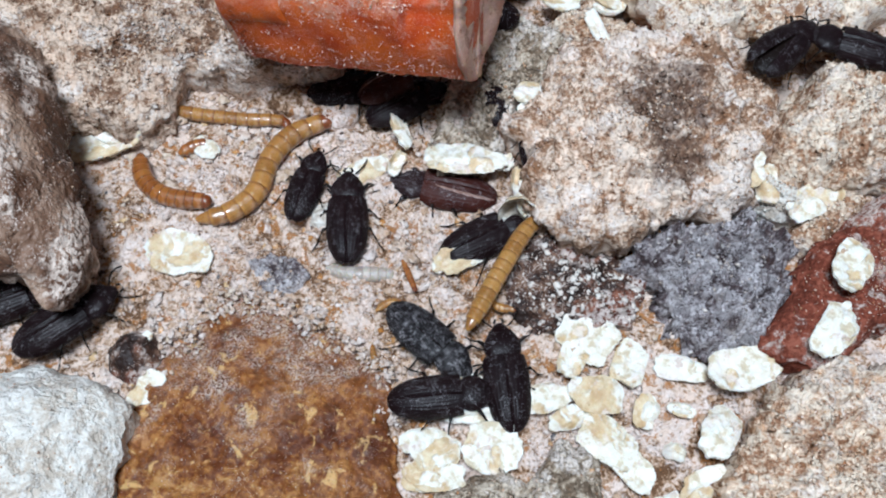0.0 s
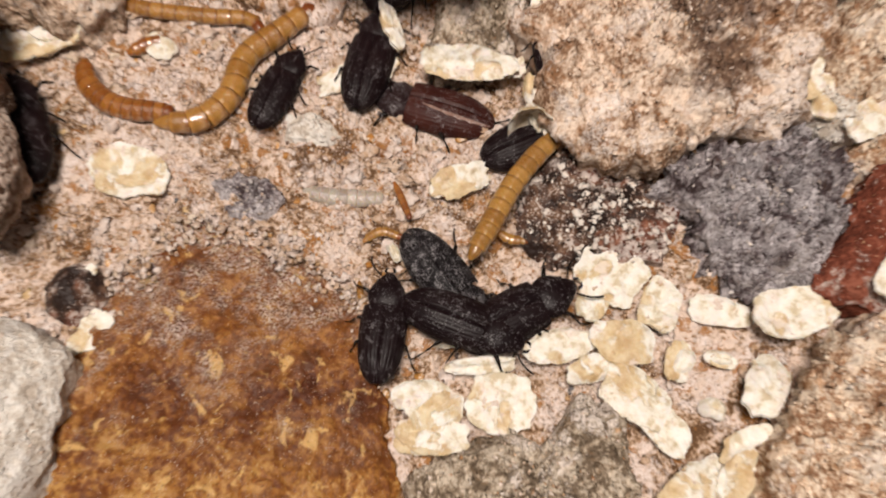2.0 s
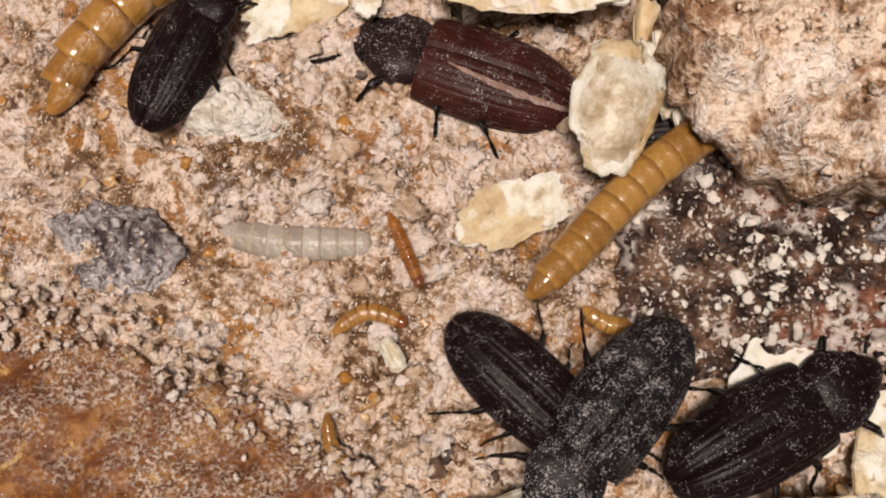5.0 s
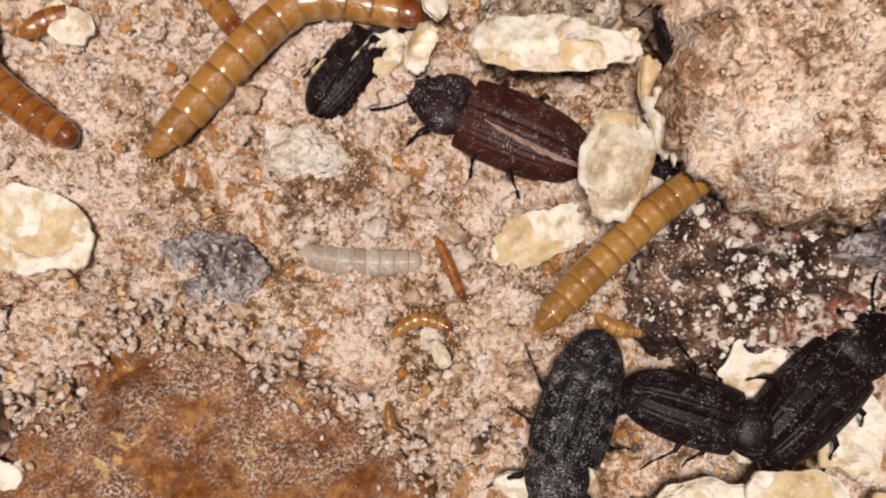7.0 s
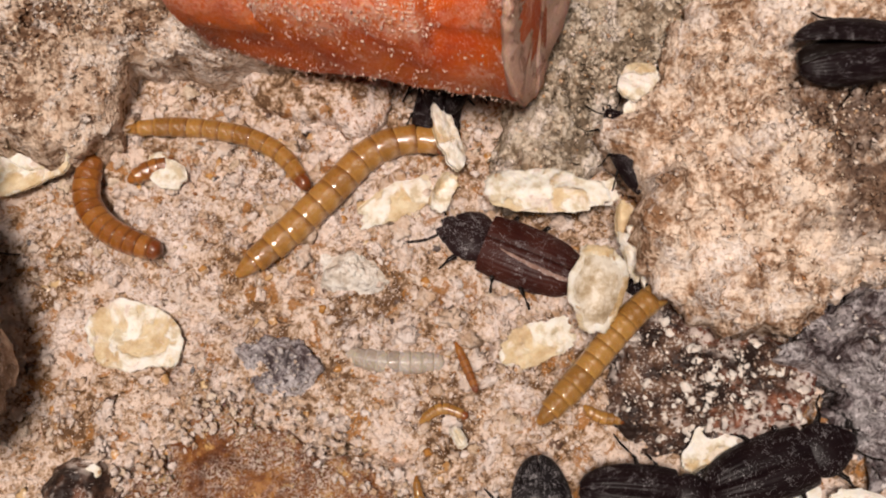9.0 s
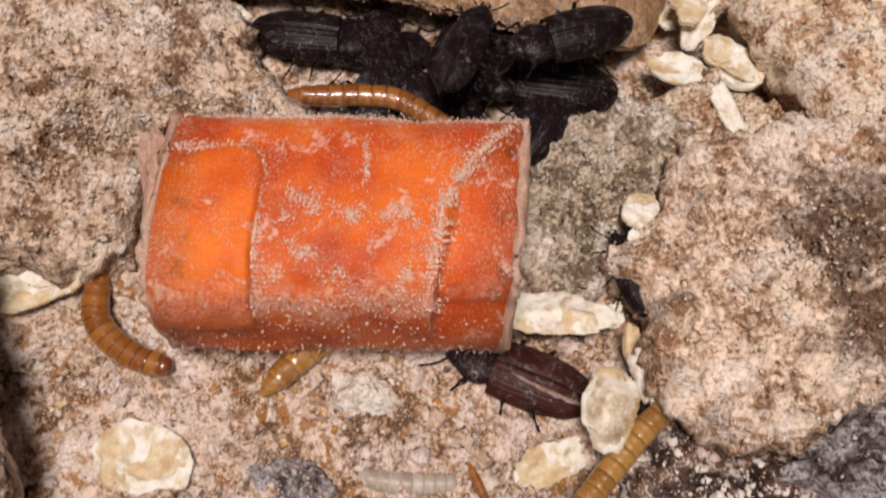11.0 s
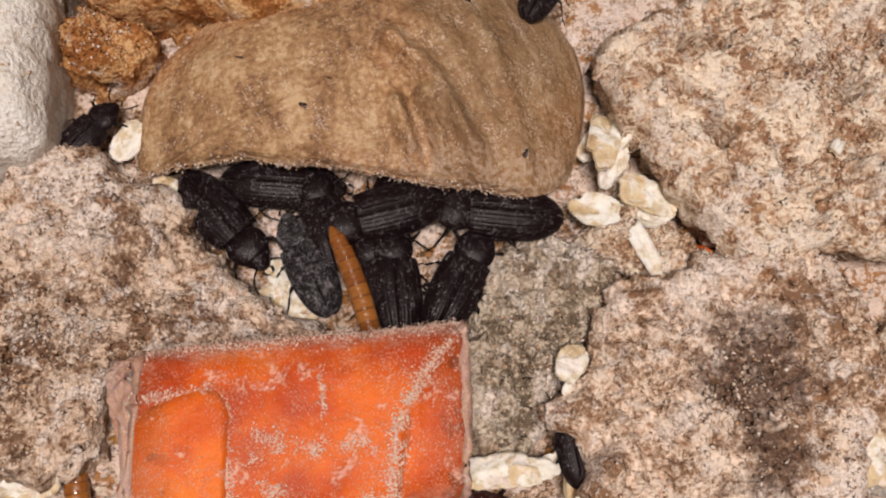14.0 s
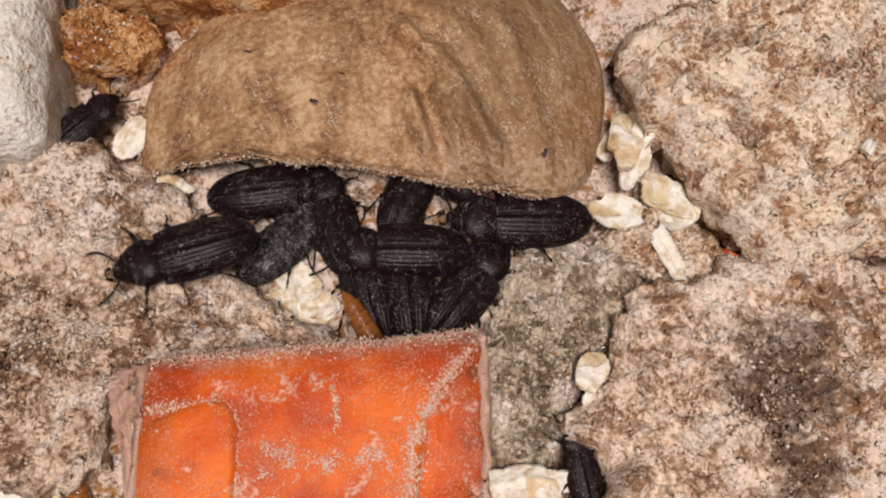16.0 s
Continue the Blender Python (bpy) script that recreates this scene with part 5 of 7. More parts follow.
# ---- mealworms ----
def worm_material(name, tones, ring):
    m = Mat(name, 0.28, 0.4)
    sep = m.t.nodes.new("ShaderNodeSeparateXYZ")
    m.link(m.co.outputs["Generated"], sep.inputs[0])
    base = m.ramp(m.math("ADD", m.math("MULTIPLY", m.noise(2.6, 5, 0.6), 0.7), m.math("MULTIPLY", m.each(), 0.3)), [(0.36, tones[0]), (0.62, tones[1])])
    wave = m.math("ADD", sep.outputs["X"], m.math("MULTIPLY", m.math("SUBTRACT", m.noise(1.4, 3, 0.5), 0.5), 0.25))
    base = m.mix(m.math("MULTIPLY", m.step(wave, 0.70, 0.93), 0.65), base, ring)
    base = m.mix(m.math("MULTIPLY", m.step(wave, 0.22, 0.06), 0.35), base, tuple(min(1.0, 1.5 * c) for c in tones[1]))
    dusty = m.math("MAXIMUM", m.step(m.noise(0.5, 5, 0.75), 0.63, 0.70), m.math("MULTIPLY", m.step(m.noise(4, 5, 0.65), 0.56, 0.68), 0.6))
    m.color(m.mix(m.math("MULTIPLY", dusty, 0.5), base, (0.70, 0.55, 0.42)))
    m.rough(m.math("ADD", m.noise(0.7, 4, 0.65), m.math("MULTIPLY", dusty, 0.6)), 0.10, 0.55)
    m.bump(m.math("ADD", m.math("MULTIPLY", m.noise(0.5, 3, 0.6), 0.5), m.noise(1.5, 3, 0.5)), 0.26).soft(0.25, (1.6, 0.8, 0.2))
    m.b.inputs["Coat Weight"].default_value = 0.7
    m.b.inputs["Coat Roughness"].default_value = 0.05
    return m.m


M_WORM = worm_material("amber_mealworm_skin", [(0.26, 0.115, 0.022), (0.40, 0.20, 0.046)], (0.17, 0.058, 0.012))
M_WORM_RED = worm_material("red_brown_mealworm_skin", [(0.22, 0.068, 0.010), (0.33, 0.125, 0.022)], (0.12, 0.030, 0.006))
M_WORM_PALE = worm_material("pale_mealworm_skin", [(0.26, 0.120, 0.024), (0.40, 0.21, 0.052)], (0.20, 0.085, 0.020))
M_WORM_SKIN = worm_material("shed_mealworm_skin", [(0.34, 0.28, 0.23), (0.48, 0.42, 0.36)], (0.36, 0.29, 0.23))
M_WORM_SKIN.node_tree.nodes["Principled BSDF"].inputs["Coat Weight"].default_value = 0.1
M_WORM_HEAD = worm_material("mealworm_head", [(0.16, 0.04, 0.008), (0.24, 0.07, 0.014)], (0.07, 0.02, 0.006))


def worm(label, centre, length, radius, skin, count=13):
    """A mealworm as a chain of rings, drawn straight along +x about its own origin; head last."""
    root = tagged(new("mealworm"), label, "mealworm", "mealworms")
    root.location = (centre[0] * CM, centre[1] * CM, 0)
    step = length / count
    meshes = {}
    pieces = []
    for k in range(count):
        kind = "tail_tip" if k == 0 else "head" if k == count - 1 else "ring"
        if kind not in meshes:
            rows, cols, pts = 11, 20, []
            for i in range(rows):
                u = -0.5 + i / (rows - 1)
                r = radius * (0.975 + 0.025 * math.cos(u * 2.6) - 0.028 * max(0, -u - 0.36) / 0.14 - 0.012 * max(0, u - 0.42) / 0.08)
                if kind == "tail_tip":
                    r *= (max(0.02, u + 0.5)) ** 0.45 * 0.93 + 0.05
                if kind == "head":
                    r *= max(0.05, 1 - (max(0, u + 0.15) / 0.66) ** 2) ** 0.6 * 0.92
                for j in range(cols):
                    a = 2 * math.pi * j / cols
                    pts.append((u * step * 1.10, r * math.cos(a), r * 0.92 * math.sin(a)))
            ob = grid_mesh(kind, pts, rows, cols, M_WORM_HEAD if kind == "head" and skin != M_WORM_SKIN else skin, root, wrap=True, cap=True)
            meshes[kind] = ob.data
        else:
            ob = new(kind, meshes[kind])
            ob.parent = root
        girth = min(1.0, 0.70 + 0.13 * k, 0.80 + 0.07 * (count - 1 - k))
        ob.scale = (1, girth, girth)
        pieces.append(ob)
    return root, pieces, step


def lay(pieces, step, line, z, bend=1.0):
    """Poses of the rings along a line of (x, y) about the worm's origin, from the tail on."""
    p = np.array(line, float)
    fine = []
    for i in range(len(p) - 1):
        a, b, c, d = p[max(i - 1, 0)], p[i], p[i + 1], p[min(i + 2, len(p) - 1)]
        for s in np.linspace(0, 1, 10, endpoint=False):
            fine.append(0.5 * (2 * b + (c - a) * s + (2 * a - 5 * b + 4 * c - d) * s * s + (3 * b - a - 3 * c + d) * s**3))
    fine.append(p[-1])
    fine = np.array(fine)
    fine = np.vstack([fine, fine[-1] + (fine[-1] - fine[-3]) / np.linalg.norm(fine[-1] - fine[-3]) * 3.0])
    far = np.r_[0, np.cumsum(np.linalg.norm(np.diff(fine, axis=0), axis=1))]
    out, last = [], None
    for k in range(len(pieces)):
        s = (k + 0.5) * step
        a, b = [np.array([np.interp(q, far, fine[:, n]) for n in (0, 1)]) for q in (s - step * 0.45, s + step * 0.45)]
        turn = math.degrees(math.atan2(*(b - a)[::-1]))
        mid = (a + b) / 2
        out.append(pose(mid[0] * CM, mid[1] * CM, z * CM, 0, 0, turn))
    return out


def crawl(thing, rows):
    """Key a worm's rings: rows of seconds, height and the line on which it lies, in the world's centimetres."""
    root, pieces, step = thing
    cx, cy = root.location.x / CM, root.location.y / CM
    tracks = [(t, lay(pieces, step, [(x - cx, y - cy) for x, y in line], z)) for t, z, line in rows]
    for k, ob in enumerate(pieces):
        keys = [(t, poses[k]) for t, poses in tracks]
        if keys[0][0] > 0:
            keys.insert(0, (0.0, keys[0][1]))
        if keys[-1][0] < 16:
            keys.append((16.0, keys[-1][1]))
        walk(ob, keys)


def rest(thing, z, line):
    root, pieces, step = thing
    cx, cy = root.location.x / CM, root.location.y / CM
    for ob, m in zip(pieces, lay(pieces, step, [(x - cx, y - cy) for x, y in line], z)):
        ob.matrix_local = m @ Matrix.Diagonal((*ob.scale, 1))


# ---- the animals in the scene ----
beetle_b1 = beetle(proto_black, pose(-0.0112, -0.0032, 0.0003, 0, 0, 92), 0.98)
beetle_b2 = beetle(proto_black, pose(-0.0170, 0.0015, 0.0003, 0, 0, 75), 0.8)
beetle_b3 = beetle(proto_brown, pose(0.0011, 0.0016, -0.0017, 8, 0, 169), 1.08)
beetle_b4 = beetle(proto_black, pose(0.0083, -0.0058, 0.0000, 0, 0, 29), 1)
beetle_b5 = beetle(proto_dusty, pose(0.0007, -0.0215, 0.0008, 0, 0, -40), 0.96)
beetle_b6 = beetle(proto_black, pose(0.0026, -0.0288, 0.0018, 0, 0, 7), 0.95)
beetle_b8 = beetle(proto_black, pose(0.0100, -0.0254, 0.0008, 0, 0, 97), 1.0)
beetle_b9 = beetle(proto_black, pose(-0.0100, -0.0560, 0.0018, 0, 0, 32), 0.85)
beetle_b10 = beetle(proto_black, pose(-0.0454, -0.0195, 0.0018, 0, 0, 38), 1.0)
beetle_b12 = beetle(proto_black, pose(0.0484, 0.0192, 0.0098, 0, 0, 43), 0.88)
beetle_b14 = beetle(proto_black, pose(-0.0112, 0.0168, 0.0008, 0, 0, 12), 0.9)
beetle_b15 = beetle(proto_black, pose(-0.0033, 0.0147, 0.0008, 0, 0, 30), 0.9)
beetle_b17 = beetle(proto_black, pose(0.0078, 0.0172, 0.0008, 0, 0, 109), 0.9)
beetle_b20 = beetle(proto_black, pose(0.0138, 0.0066, 0.0008, 0, 0, 94), 0.65)
beetle_b21 = beetle(proto_black, pose(0.0570, 0.0190, 0.0100, 0, 0, 160), 0.95)
beetle_r1 = beetle(proto_black, pose(-0.0041, 0.0289, 0.0108, 0, 0, 67), 0.75)
beetle_r2 = beetle(proto_black, pose(0.0058, 0.0305, 0.0098, 0, 0, -163), 0.92)
beetle_r3 = beetle(proto_black, pose(0.0028, 0.0587, 0.0068, 0, 0, 5), 0.85)
beetle_l1 = beetle(proto_black, pose(-0.0385, 0.0454, 0.0028, 0, 0, 116), 0.7)
beetle_c1 = beetle(proto_black, pose(-0.0191, 0.0358, 0.0008, 0, 0, -4), 1)
beetle_c2 = beetle(proto_black, pose(-0.0130, 0.0354, -0.0002, 0, 0, -8), 1)
beetle_c3 = beetle(proto_dusty, pose(-0.0134, 0.0263, 0.0008, 0, 0, 90), 0.9)
beetle_c4 = beetle(proto_black, pose(-0.0052, 0.0298, 0.0018, 0, 0, -159), 1.05)
beetle_c5 = beetle(proto_black, pose(0.0041, 0.0301, 0.0013, 0, 0, 173), 1.12)
beetle_c6 = beetle(proto_black, pose(0.0055, 0.0275, 0.0013, 0, 0, 61), 1)
beetle_c7 = beetle(proto_black, pose(-0.0060, 0.0271, 0.0003, 0, 0, 134), 0.95)
beetle_b13 = beetle(proto_brown, pose(-0.0051, 0.0170, 0.0028, 0, 0, 33), 0.8)
worm_w1 = worm("amber glossy mealworm lying in the flour", (-1.95, 0.37), 2.6, 0.155, M_WORM)
worm_w2 = worm("reddish-brown curved mealworm in the flour", (-3.66, 0.23), 1.5, 0.135, M_WORM_RED)
worm_w3 = worm("pale amber mealworm half sunk in the flour", (-2.75, 1.08), 2.1, 0.1, M_WORM)
worm_w4 = worm("pale yellow mealworm leaning on a dark lump", (0.99, -1.07), 1.95, 0.125, M_WORM_PALE)
worm_w7 = worm("amber mealworm among the crowded beetles", (-1.17, 2.58), 1.9, 0.12, M_WORM_RED)
rest(worm("thin brown mealworm skin in the flour", (-0.24, -1.15), 0.50, 0.045, M_WORM_RED, 8), 0.1, [(-0.36, -0.95), (-0.28, -1.12), (-0.18, -1.36)])
rest(worm("small amber mealworm in the flour", (-0.45, -1.62), 0.50, 0.055, M_WORM, 8), 0.08, [(-0.68, -1.68), (-0.48, -1.55), (-0.25, -1.62)])
rest(worm("curled amber mealworm skin beside a dark lump", (0.95, -1.61), 0.42, 0.06, M_WORM, 7), 0.14, [(0.80, -1.52), (0.93, -1.62), (1.12, -1.64)])
rest(worm("small amber mealworm beside the potato slab", (-0.6, -2.35), 0.45, 0.045, M_WORM, 8), 0.12, [(-0.7, -2.15), (-0.66, -2.35), (-0.5, -2.5)])
beetle(proto_black, pose(-0.0535, -0.0165, 0.0005, 0, 0, 25))
rest(worm("empty greyish mealworm skin sunk in the flour", (-0.98, -1.1), 0.95, 0.11, M_WORM_SKIN, 9), -0.01, [(-1.4, -1.05), (-1.0, -1.12), (-0.5, -1.12)])
rest(worm("curled dark brown mealworm piece in the flour", (-3.3, 0.72), 0.5, 0.10, M_WORM_RED, 6), 0.12, [(-3.55, 0.6), (-3.35, 0.72), (-3.1, 0.8)])


def part_wings(ob, degrees):
    """Spread a beetle's wing cases a little about their hinges."""
    hinge = Matrix.Translation((0.18 * CM, 0, 0.3 * CM))
    cases = sorted((c for c in ob.children if c.name.split(".")[0] == "wing_case"), key=lambda c: c.name)
    for side, case in zip((1, -1), cases):
        case.matrix_local = hinge @ pose(0, 0, 0, side * 6, 5, -side * degrees) @ hinge.inverted()


part_wings(beetle_b12, 7)
tagged(beetle_b12, "dark brown darkling beetle with slightly parted wing cases")



def motions():
    """All that moves: the carrot, the beetles and the mealworms."""
    walk(carrot, [(0.0, pose(-0.0069, 0.0185, 0.0131, 0, -9.5, -12.5)), (1.0, pose(-0.0069, 0.0191, 0.0129, 2, -9.6, -11.5)), (8.0, pose(-0.0080, 0.0235, 0.0041, 4, -11, -15.5)), (8.7, pose(-0.0080, 0.0235, 0.0039, 4, -11, -15.5)), (10.7, pose(-0.0150, 0.0092, 0)), (16.0, pose(-0.0150, 0.0092, 0))])
    walk(cup_flake, [(0.0, pose(0.0118, -0.0035, 0.0044, 0, -78, 82)), (2.5, pose(0.0118, -0.0035, 0.0044, 0, -74, 82)), (3.5, pose(0.0112, -0.0025, 0.0048, -14, -35, 76)), (6.0, pose(0.0091, -0.0052, 0.0046, -8, -6, 80)), (16.0, pose(0.0091, -0.0054, 0.0046, -8, -6, 80))])
    walk(beetle_b1, [
        (0.00, pose(-0.0112, -0.0032, 0.0003, 0, 0, 92.5)),
        (0.50, pose(-0.0105, 0.0005, 0.0003, 0, 0, 85.9)),
        (1.00, pose(-0.0100, 0.0023, 0.0003, 0, 0, 91.6)),
        (1.50, pose(-0.0092, 0.0041, 0.0003, 0, 0, 85.5)),
        (2.00, pose(-0.0067, 0.0064, 0.0003, 0, 0, 77.4)),
        (2.60, pose(-0.0035, 0.0120, 0.0008, 0, 0, 70.0)),
        (6.00, pose(-0.0045, 0.0170, 0.0008, 0, 0, 80.0)),
        (8.50, pose(-0.0045, 0.0175, 0.0008, 0, 0, 85.0)),
        (10.00, pose(-0.0045, 0.0260, 0.0008, 0, 0, 90.0)),
        (16.00, pose(-0.0045, 0.0260, 0.0008, 0, 0, 90.0)),
    ])
    stride(beetle_b1)
    walk(beetle_b2, [
        (0.00, pose(-0.0170, 0.0015, 0.0003, 0, 0, 75.2)),
        (0.50, pose(-0.0177, 0.0018, 0.0003, 0, 0, 83.7)),
        (1.00, pose(-0.0174, 0.0017, 0.0003, 0, 0, 75.7)),
        (1.50, pose(-0.0176, 0.0024, 0.0003, 0, 0, 76.7)),
        (2.00, pose(-0.0173, 0.0021, 0.0003, 0, 0, 67.4)),
        (3.00, pose(-0.0171, 0.0010, 0.0003, 0, 0, 67.3)),
        (3.50, pose(-0.0171, 0.0003, 0.0003, 0, 0, 67.0)),
        (6.00, pose(-0.0130, 0.0028, 0.0003, 0, 0, 66.1)),
        (6.50, pose(-0.0108, 0.0040, 0.0000, 0, 0, 61.9)),
        (7.00, pose(-0.0094, 0.0048, -0.0012, 0, 0, 54.2)),
        (7.50, pose(-0.0072, 0.0072, -0.0024, 0, 0, 62.0)),
        (8.50, pose(-0.0050, 0.0150, -0.0007, 0, 0, 75.0)),
        (10.00, pose(-0.0060, 0.0140, -0.0002, 0, 0, 80.0)),
        (16.00, pose(-0.0060, 0.0140, -0.0002, 0, 0, 80.0)),
    ])
    stride(beetle_b2)
    walk(beetle_b3, [
        (0.00, pose(0.0011, 0.0016, -0.0017, 8, 0, 168.6)),
        (0.50, pose(0.0011, 0.0016, -0.0017, 8, 0, 168.6)),
        (1.50, pose(0.0003, 0.0012, -0.0017, 8, 0, 165.7)),
        (2.00, pose(-0.0001, 0.0003, -0.0017, 8, 0, 163.9)),
        (2.50, pose(0.0000, 0.0003, -0.0017, 8, 0, 159.5)),
        (3.50, pose(0.0001, 0.0001, -0.0017, 8, 0, 161.5)),
        (6.00, pose(0.0006, -0.0004, -0.0017, 8, 0, 161.3)),
        (7.00, pose(0.0005, -0.0008, -0.0017, 8, 0, 156.7)),
        (8.00, pose(0.0002, -0.0005, -0.0017, 8, 0, 155.3)),
        (8.50, pose(0.0011, -0.0006, -0.0017, 8, 0, 158.1)),
        (10.80, pose(0.0010, -0.0010, -0.0017, 8, 0, 158.2)),
        (11.50, pose(0.0011, -0.0008, -0.0017, 8, 0, 159.8)),
        (16.00, pose(0.0011, -0.0008, -0.0017, 8, 0, 159.8)),
    ])
    stride(beetle_b3)
    walk(beetle_b4, [
        (0.00, pose(0.0083, -0.0058, 0.0000, 0, 0, 29.5)),
        (0.50, pose(0.0085, -0.0050, 0.0000, 0, 0, 23.5)),
        (1.00, pose(0.0106, -0.0042, 0.0000, 0, 0, 26.4)),
        (1.50, pose(0.0114, -0.0044, 0.0000, 0, 0, 27.3)),
        (2.00, pose(0.0133, -0.0036, 0.0000, 0, 0, 25.3)),
        (2.50, pose(0.0135, -0.0039, 0.0000, 0, 0, 20.5)),
        (3.50, pose(0.0142, -0.0047, 0.0000, 0, 0, 6.6)),
        (6.00, pose(0.0190, -0.0020, -0.0012, 0, 0, 10.0)),
        (16.00, pose(0.0190, -0.0020, -0.0012, 0, 0, 10.0)),
    ])
    stride(beetle_b4)
    walk(beetle_b5, [
        (0.00, pose(0.0007, -0.0215, 0.0008, 0, 0, -40.4)),
        (0.50, pose(0.0012, -0.0207, 0.0008, 0, 0, -40.5)),
        (1.00, pose(0.0013, -0.0210, 0.0008, 0, 0, -42.5)),
        (1.50, pose(0.0018, -0.0206, 0.0008, 0, 0, -41.0)),
        (2.00, pose(0.0027, -0.0218, 0.0008, 0, 0, -50.0)),
        (2.50, pose(0.0049, -0.0221, 0.0008, 0, 0, -77.7)),
        (3.00, pose(0.0077, -0.0218, 0.0008, 0, 0, -88.1)),
        (3.50, pose(0.0082, -0.0220, 0.0008, 0, 0, -102.4)),
        (6.00, pose(0.0090, -0.0228, 0.0036, 0, 0, -145.5)),
        (6.50, pose(0.0104, -0.0233, 0.0036, 0, 0, -154.2)),
        (7.00, pose(0.0059, -0.0235, 0.0008, 0, 0, -108.6)),
        (7.50, pose(0.0056, -0.0252, 0.0008, 0, 0, -89.4)),
        (8.00, pose(0.0052, -0.0264, 0.0008, 0, 0, -85.5)),
        (8.50, pose(0.0043, -0.0270, 0.0008, 0, 0, -85.1)),
        (16.00, pose(0.0043, -0.0270, 0.0008, 0, 0, -85.1)),
    ])
    stride(beetle_b5)
    walk(beetle_b6, [
        (0.00, pose(0.0026, -0.0288, 0.0018, 0, 0, 6.9)),
        (0.50, pose(0.0024, -0.0286, 0.0018, 0, 0, 9.2)),
        (1.00, pose(0.0025, -0.0292, 0.0018, 0, 0, 13.2)),
        (1.50, pose(0.0039, -0.0263, 0.0018, 0, 0, -5.5)),
        (2.00, pose(0.0047, -0.0267, 0.0018, 0, 0, -19.8)),
        (2.50, pose(0.0066, -0.0258, 0.0018, 0, 0, -22.3)),
        (3.00, pose(0.0082, -0.0269, 0.0018, 0, 0, -32.2)),
        (3.50, pose(0.0095, -0.0259, 0.0018, 0, 0, -20.0)),
        (5.00, pose(0.0120, -0.0460, 0.0028, 0, 0, -60.0)),
        (16.00, pose(0.0120, -0.0460, 0.0028, 0, 0, -60.0)),
    ])
    stride(beetle_b6)
    walk(beetle_b8, [
        (0.00, pose(0.0100, -0.0254, 0.0008, 0, 0, 96.7)),
        (0.50, pose(0.0101, -0.0248, 0.0008, 0, 0, 83.5)),
        (1.00, pose(0.0110, -0.0238, 0.0008, 0, 0, 47.8)),
        (1.50, pose(0.0112, -0.0247, 0.0008, 0, 0, 37.3)),
        (2.00, pose(0.0107, -0.0249, 0.0008, 0, 0, 29.8)),
        (2.50, pose(0.0140, -0.0239, 0.0008, 0, 0, 20.3)),
        (3.00, pose(0.0143, -0.0236, 0.0008, 0, 0, 14.5)),
        (3.50, pose(0.0188, -0.0232, 0.0008, 0, 0, 3.5)),
        (6.00, pose(0.0195, -0.0204, 0.0008, 0, 0, 41.4)),
        (6.50, pose(0.0216, -0.0198, 0.0008, 0, 0, 37.7)),
        (7.00, pose(0.0237, -0.0201, 0.0008, 0, 0, 44.4)),
        (7.50, pose(0.0243, -0.0197, 0.0008, 0, 0, 35.2)),
        (8.00, pose(0.0243, -0.0193, 0.0008, 0, 0, 32.1)),
        (8.50, pose(0.0252, -0.0201, 0.0008, 0, 0, 19.6)),
        (16.00, pose(0.0252, -0.0201, 0.0008, 0, 0, 19.6)),
    ])
    stride(beetle_b8)
    walk(beetle_b9, [
        (0.00, pose(-0.0100, -0.0560, 0.0018, 0, 0, 32.0)),
        (0.60, pose(-0.0075, -0.0480, 0.0018, 0, 0, 32.0)),
        (1.00, pose(-0.0051, -0.0389, 0.0018, 0, 0, 31.6)),
        (1.50, pose(-0.0034, -0.0344, 0.0018, 0, 0, 84.6)),
        (2.00, pose(-0.0041, -0.0268, 0.0018, 0, 0, 85.0)),
        (2.50, pose(-0.0028, -0.0232, 0.0018, 0, 0, 52.8)),
        (3.00, pose(-0.0018, -0.0229, 0.0018, 0, 0, 35.1)),
        (3.50, pose(-0.0005, -0.0218, 0.0018, 0, 0, 12.9)),
        (4.75, pose(0.0038, -0.0209, 0.0018, 0, 0, -31.1)),
        (6.00, pose(0.0081, -0.0200, 0.0018, 0, 0, -75.0)),
        (6.50, pose(0.0096, -0.0211, 0.0018, 0, 0, -56.9)),
        (7.00, pose(0.0155, -0.0224, 0.0018, 0, 0, -16.4)),
        (7.50, pose(0.0145, -0.0225, 0.0018, 0, 0, -10.6)),
        (8.00, pose(0.0141, -0.0227, 0.0018, 0, 0, -6.0)),
        (8.50, pose(0.0137, -0.0229, 0.0018, 0, 0, -4.1)),
        (16.00, pose(0.0137, -0.0229, 0.0018, 0, 0, -4.1)),
    ])
    stride(beetle_b9)
    walk(beetle_b10, [
        (0.00, pose(-0.0454, -0.0195, 0.0018, 0, 0, 38.0)),
        (0.50, pose(-0.0430, -0.0172, 0.0018, 0, 0, 51.7)),
        (1.00, pose(-0.0424, -0.0194, 0.0018, 0, 0, 60.3)),
        (1.50, pose(-0.0436, -0.0109, 0.0018, 0, 0, 87.4)),
        (2.00, pose(-0.0451, -0.0049, 0.0018, 0, 0, 108.7)),
        (3.00, pose(-0.0520, -0.0020, 0.0018, 0, 0, 130.0)),
        (16.00, pose(-0.0520, -0.0020, 0.0018, 0, 0, 130.0)),
    ])
    stride(beetle_b10)
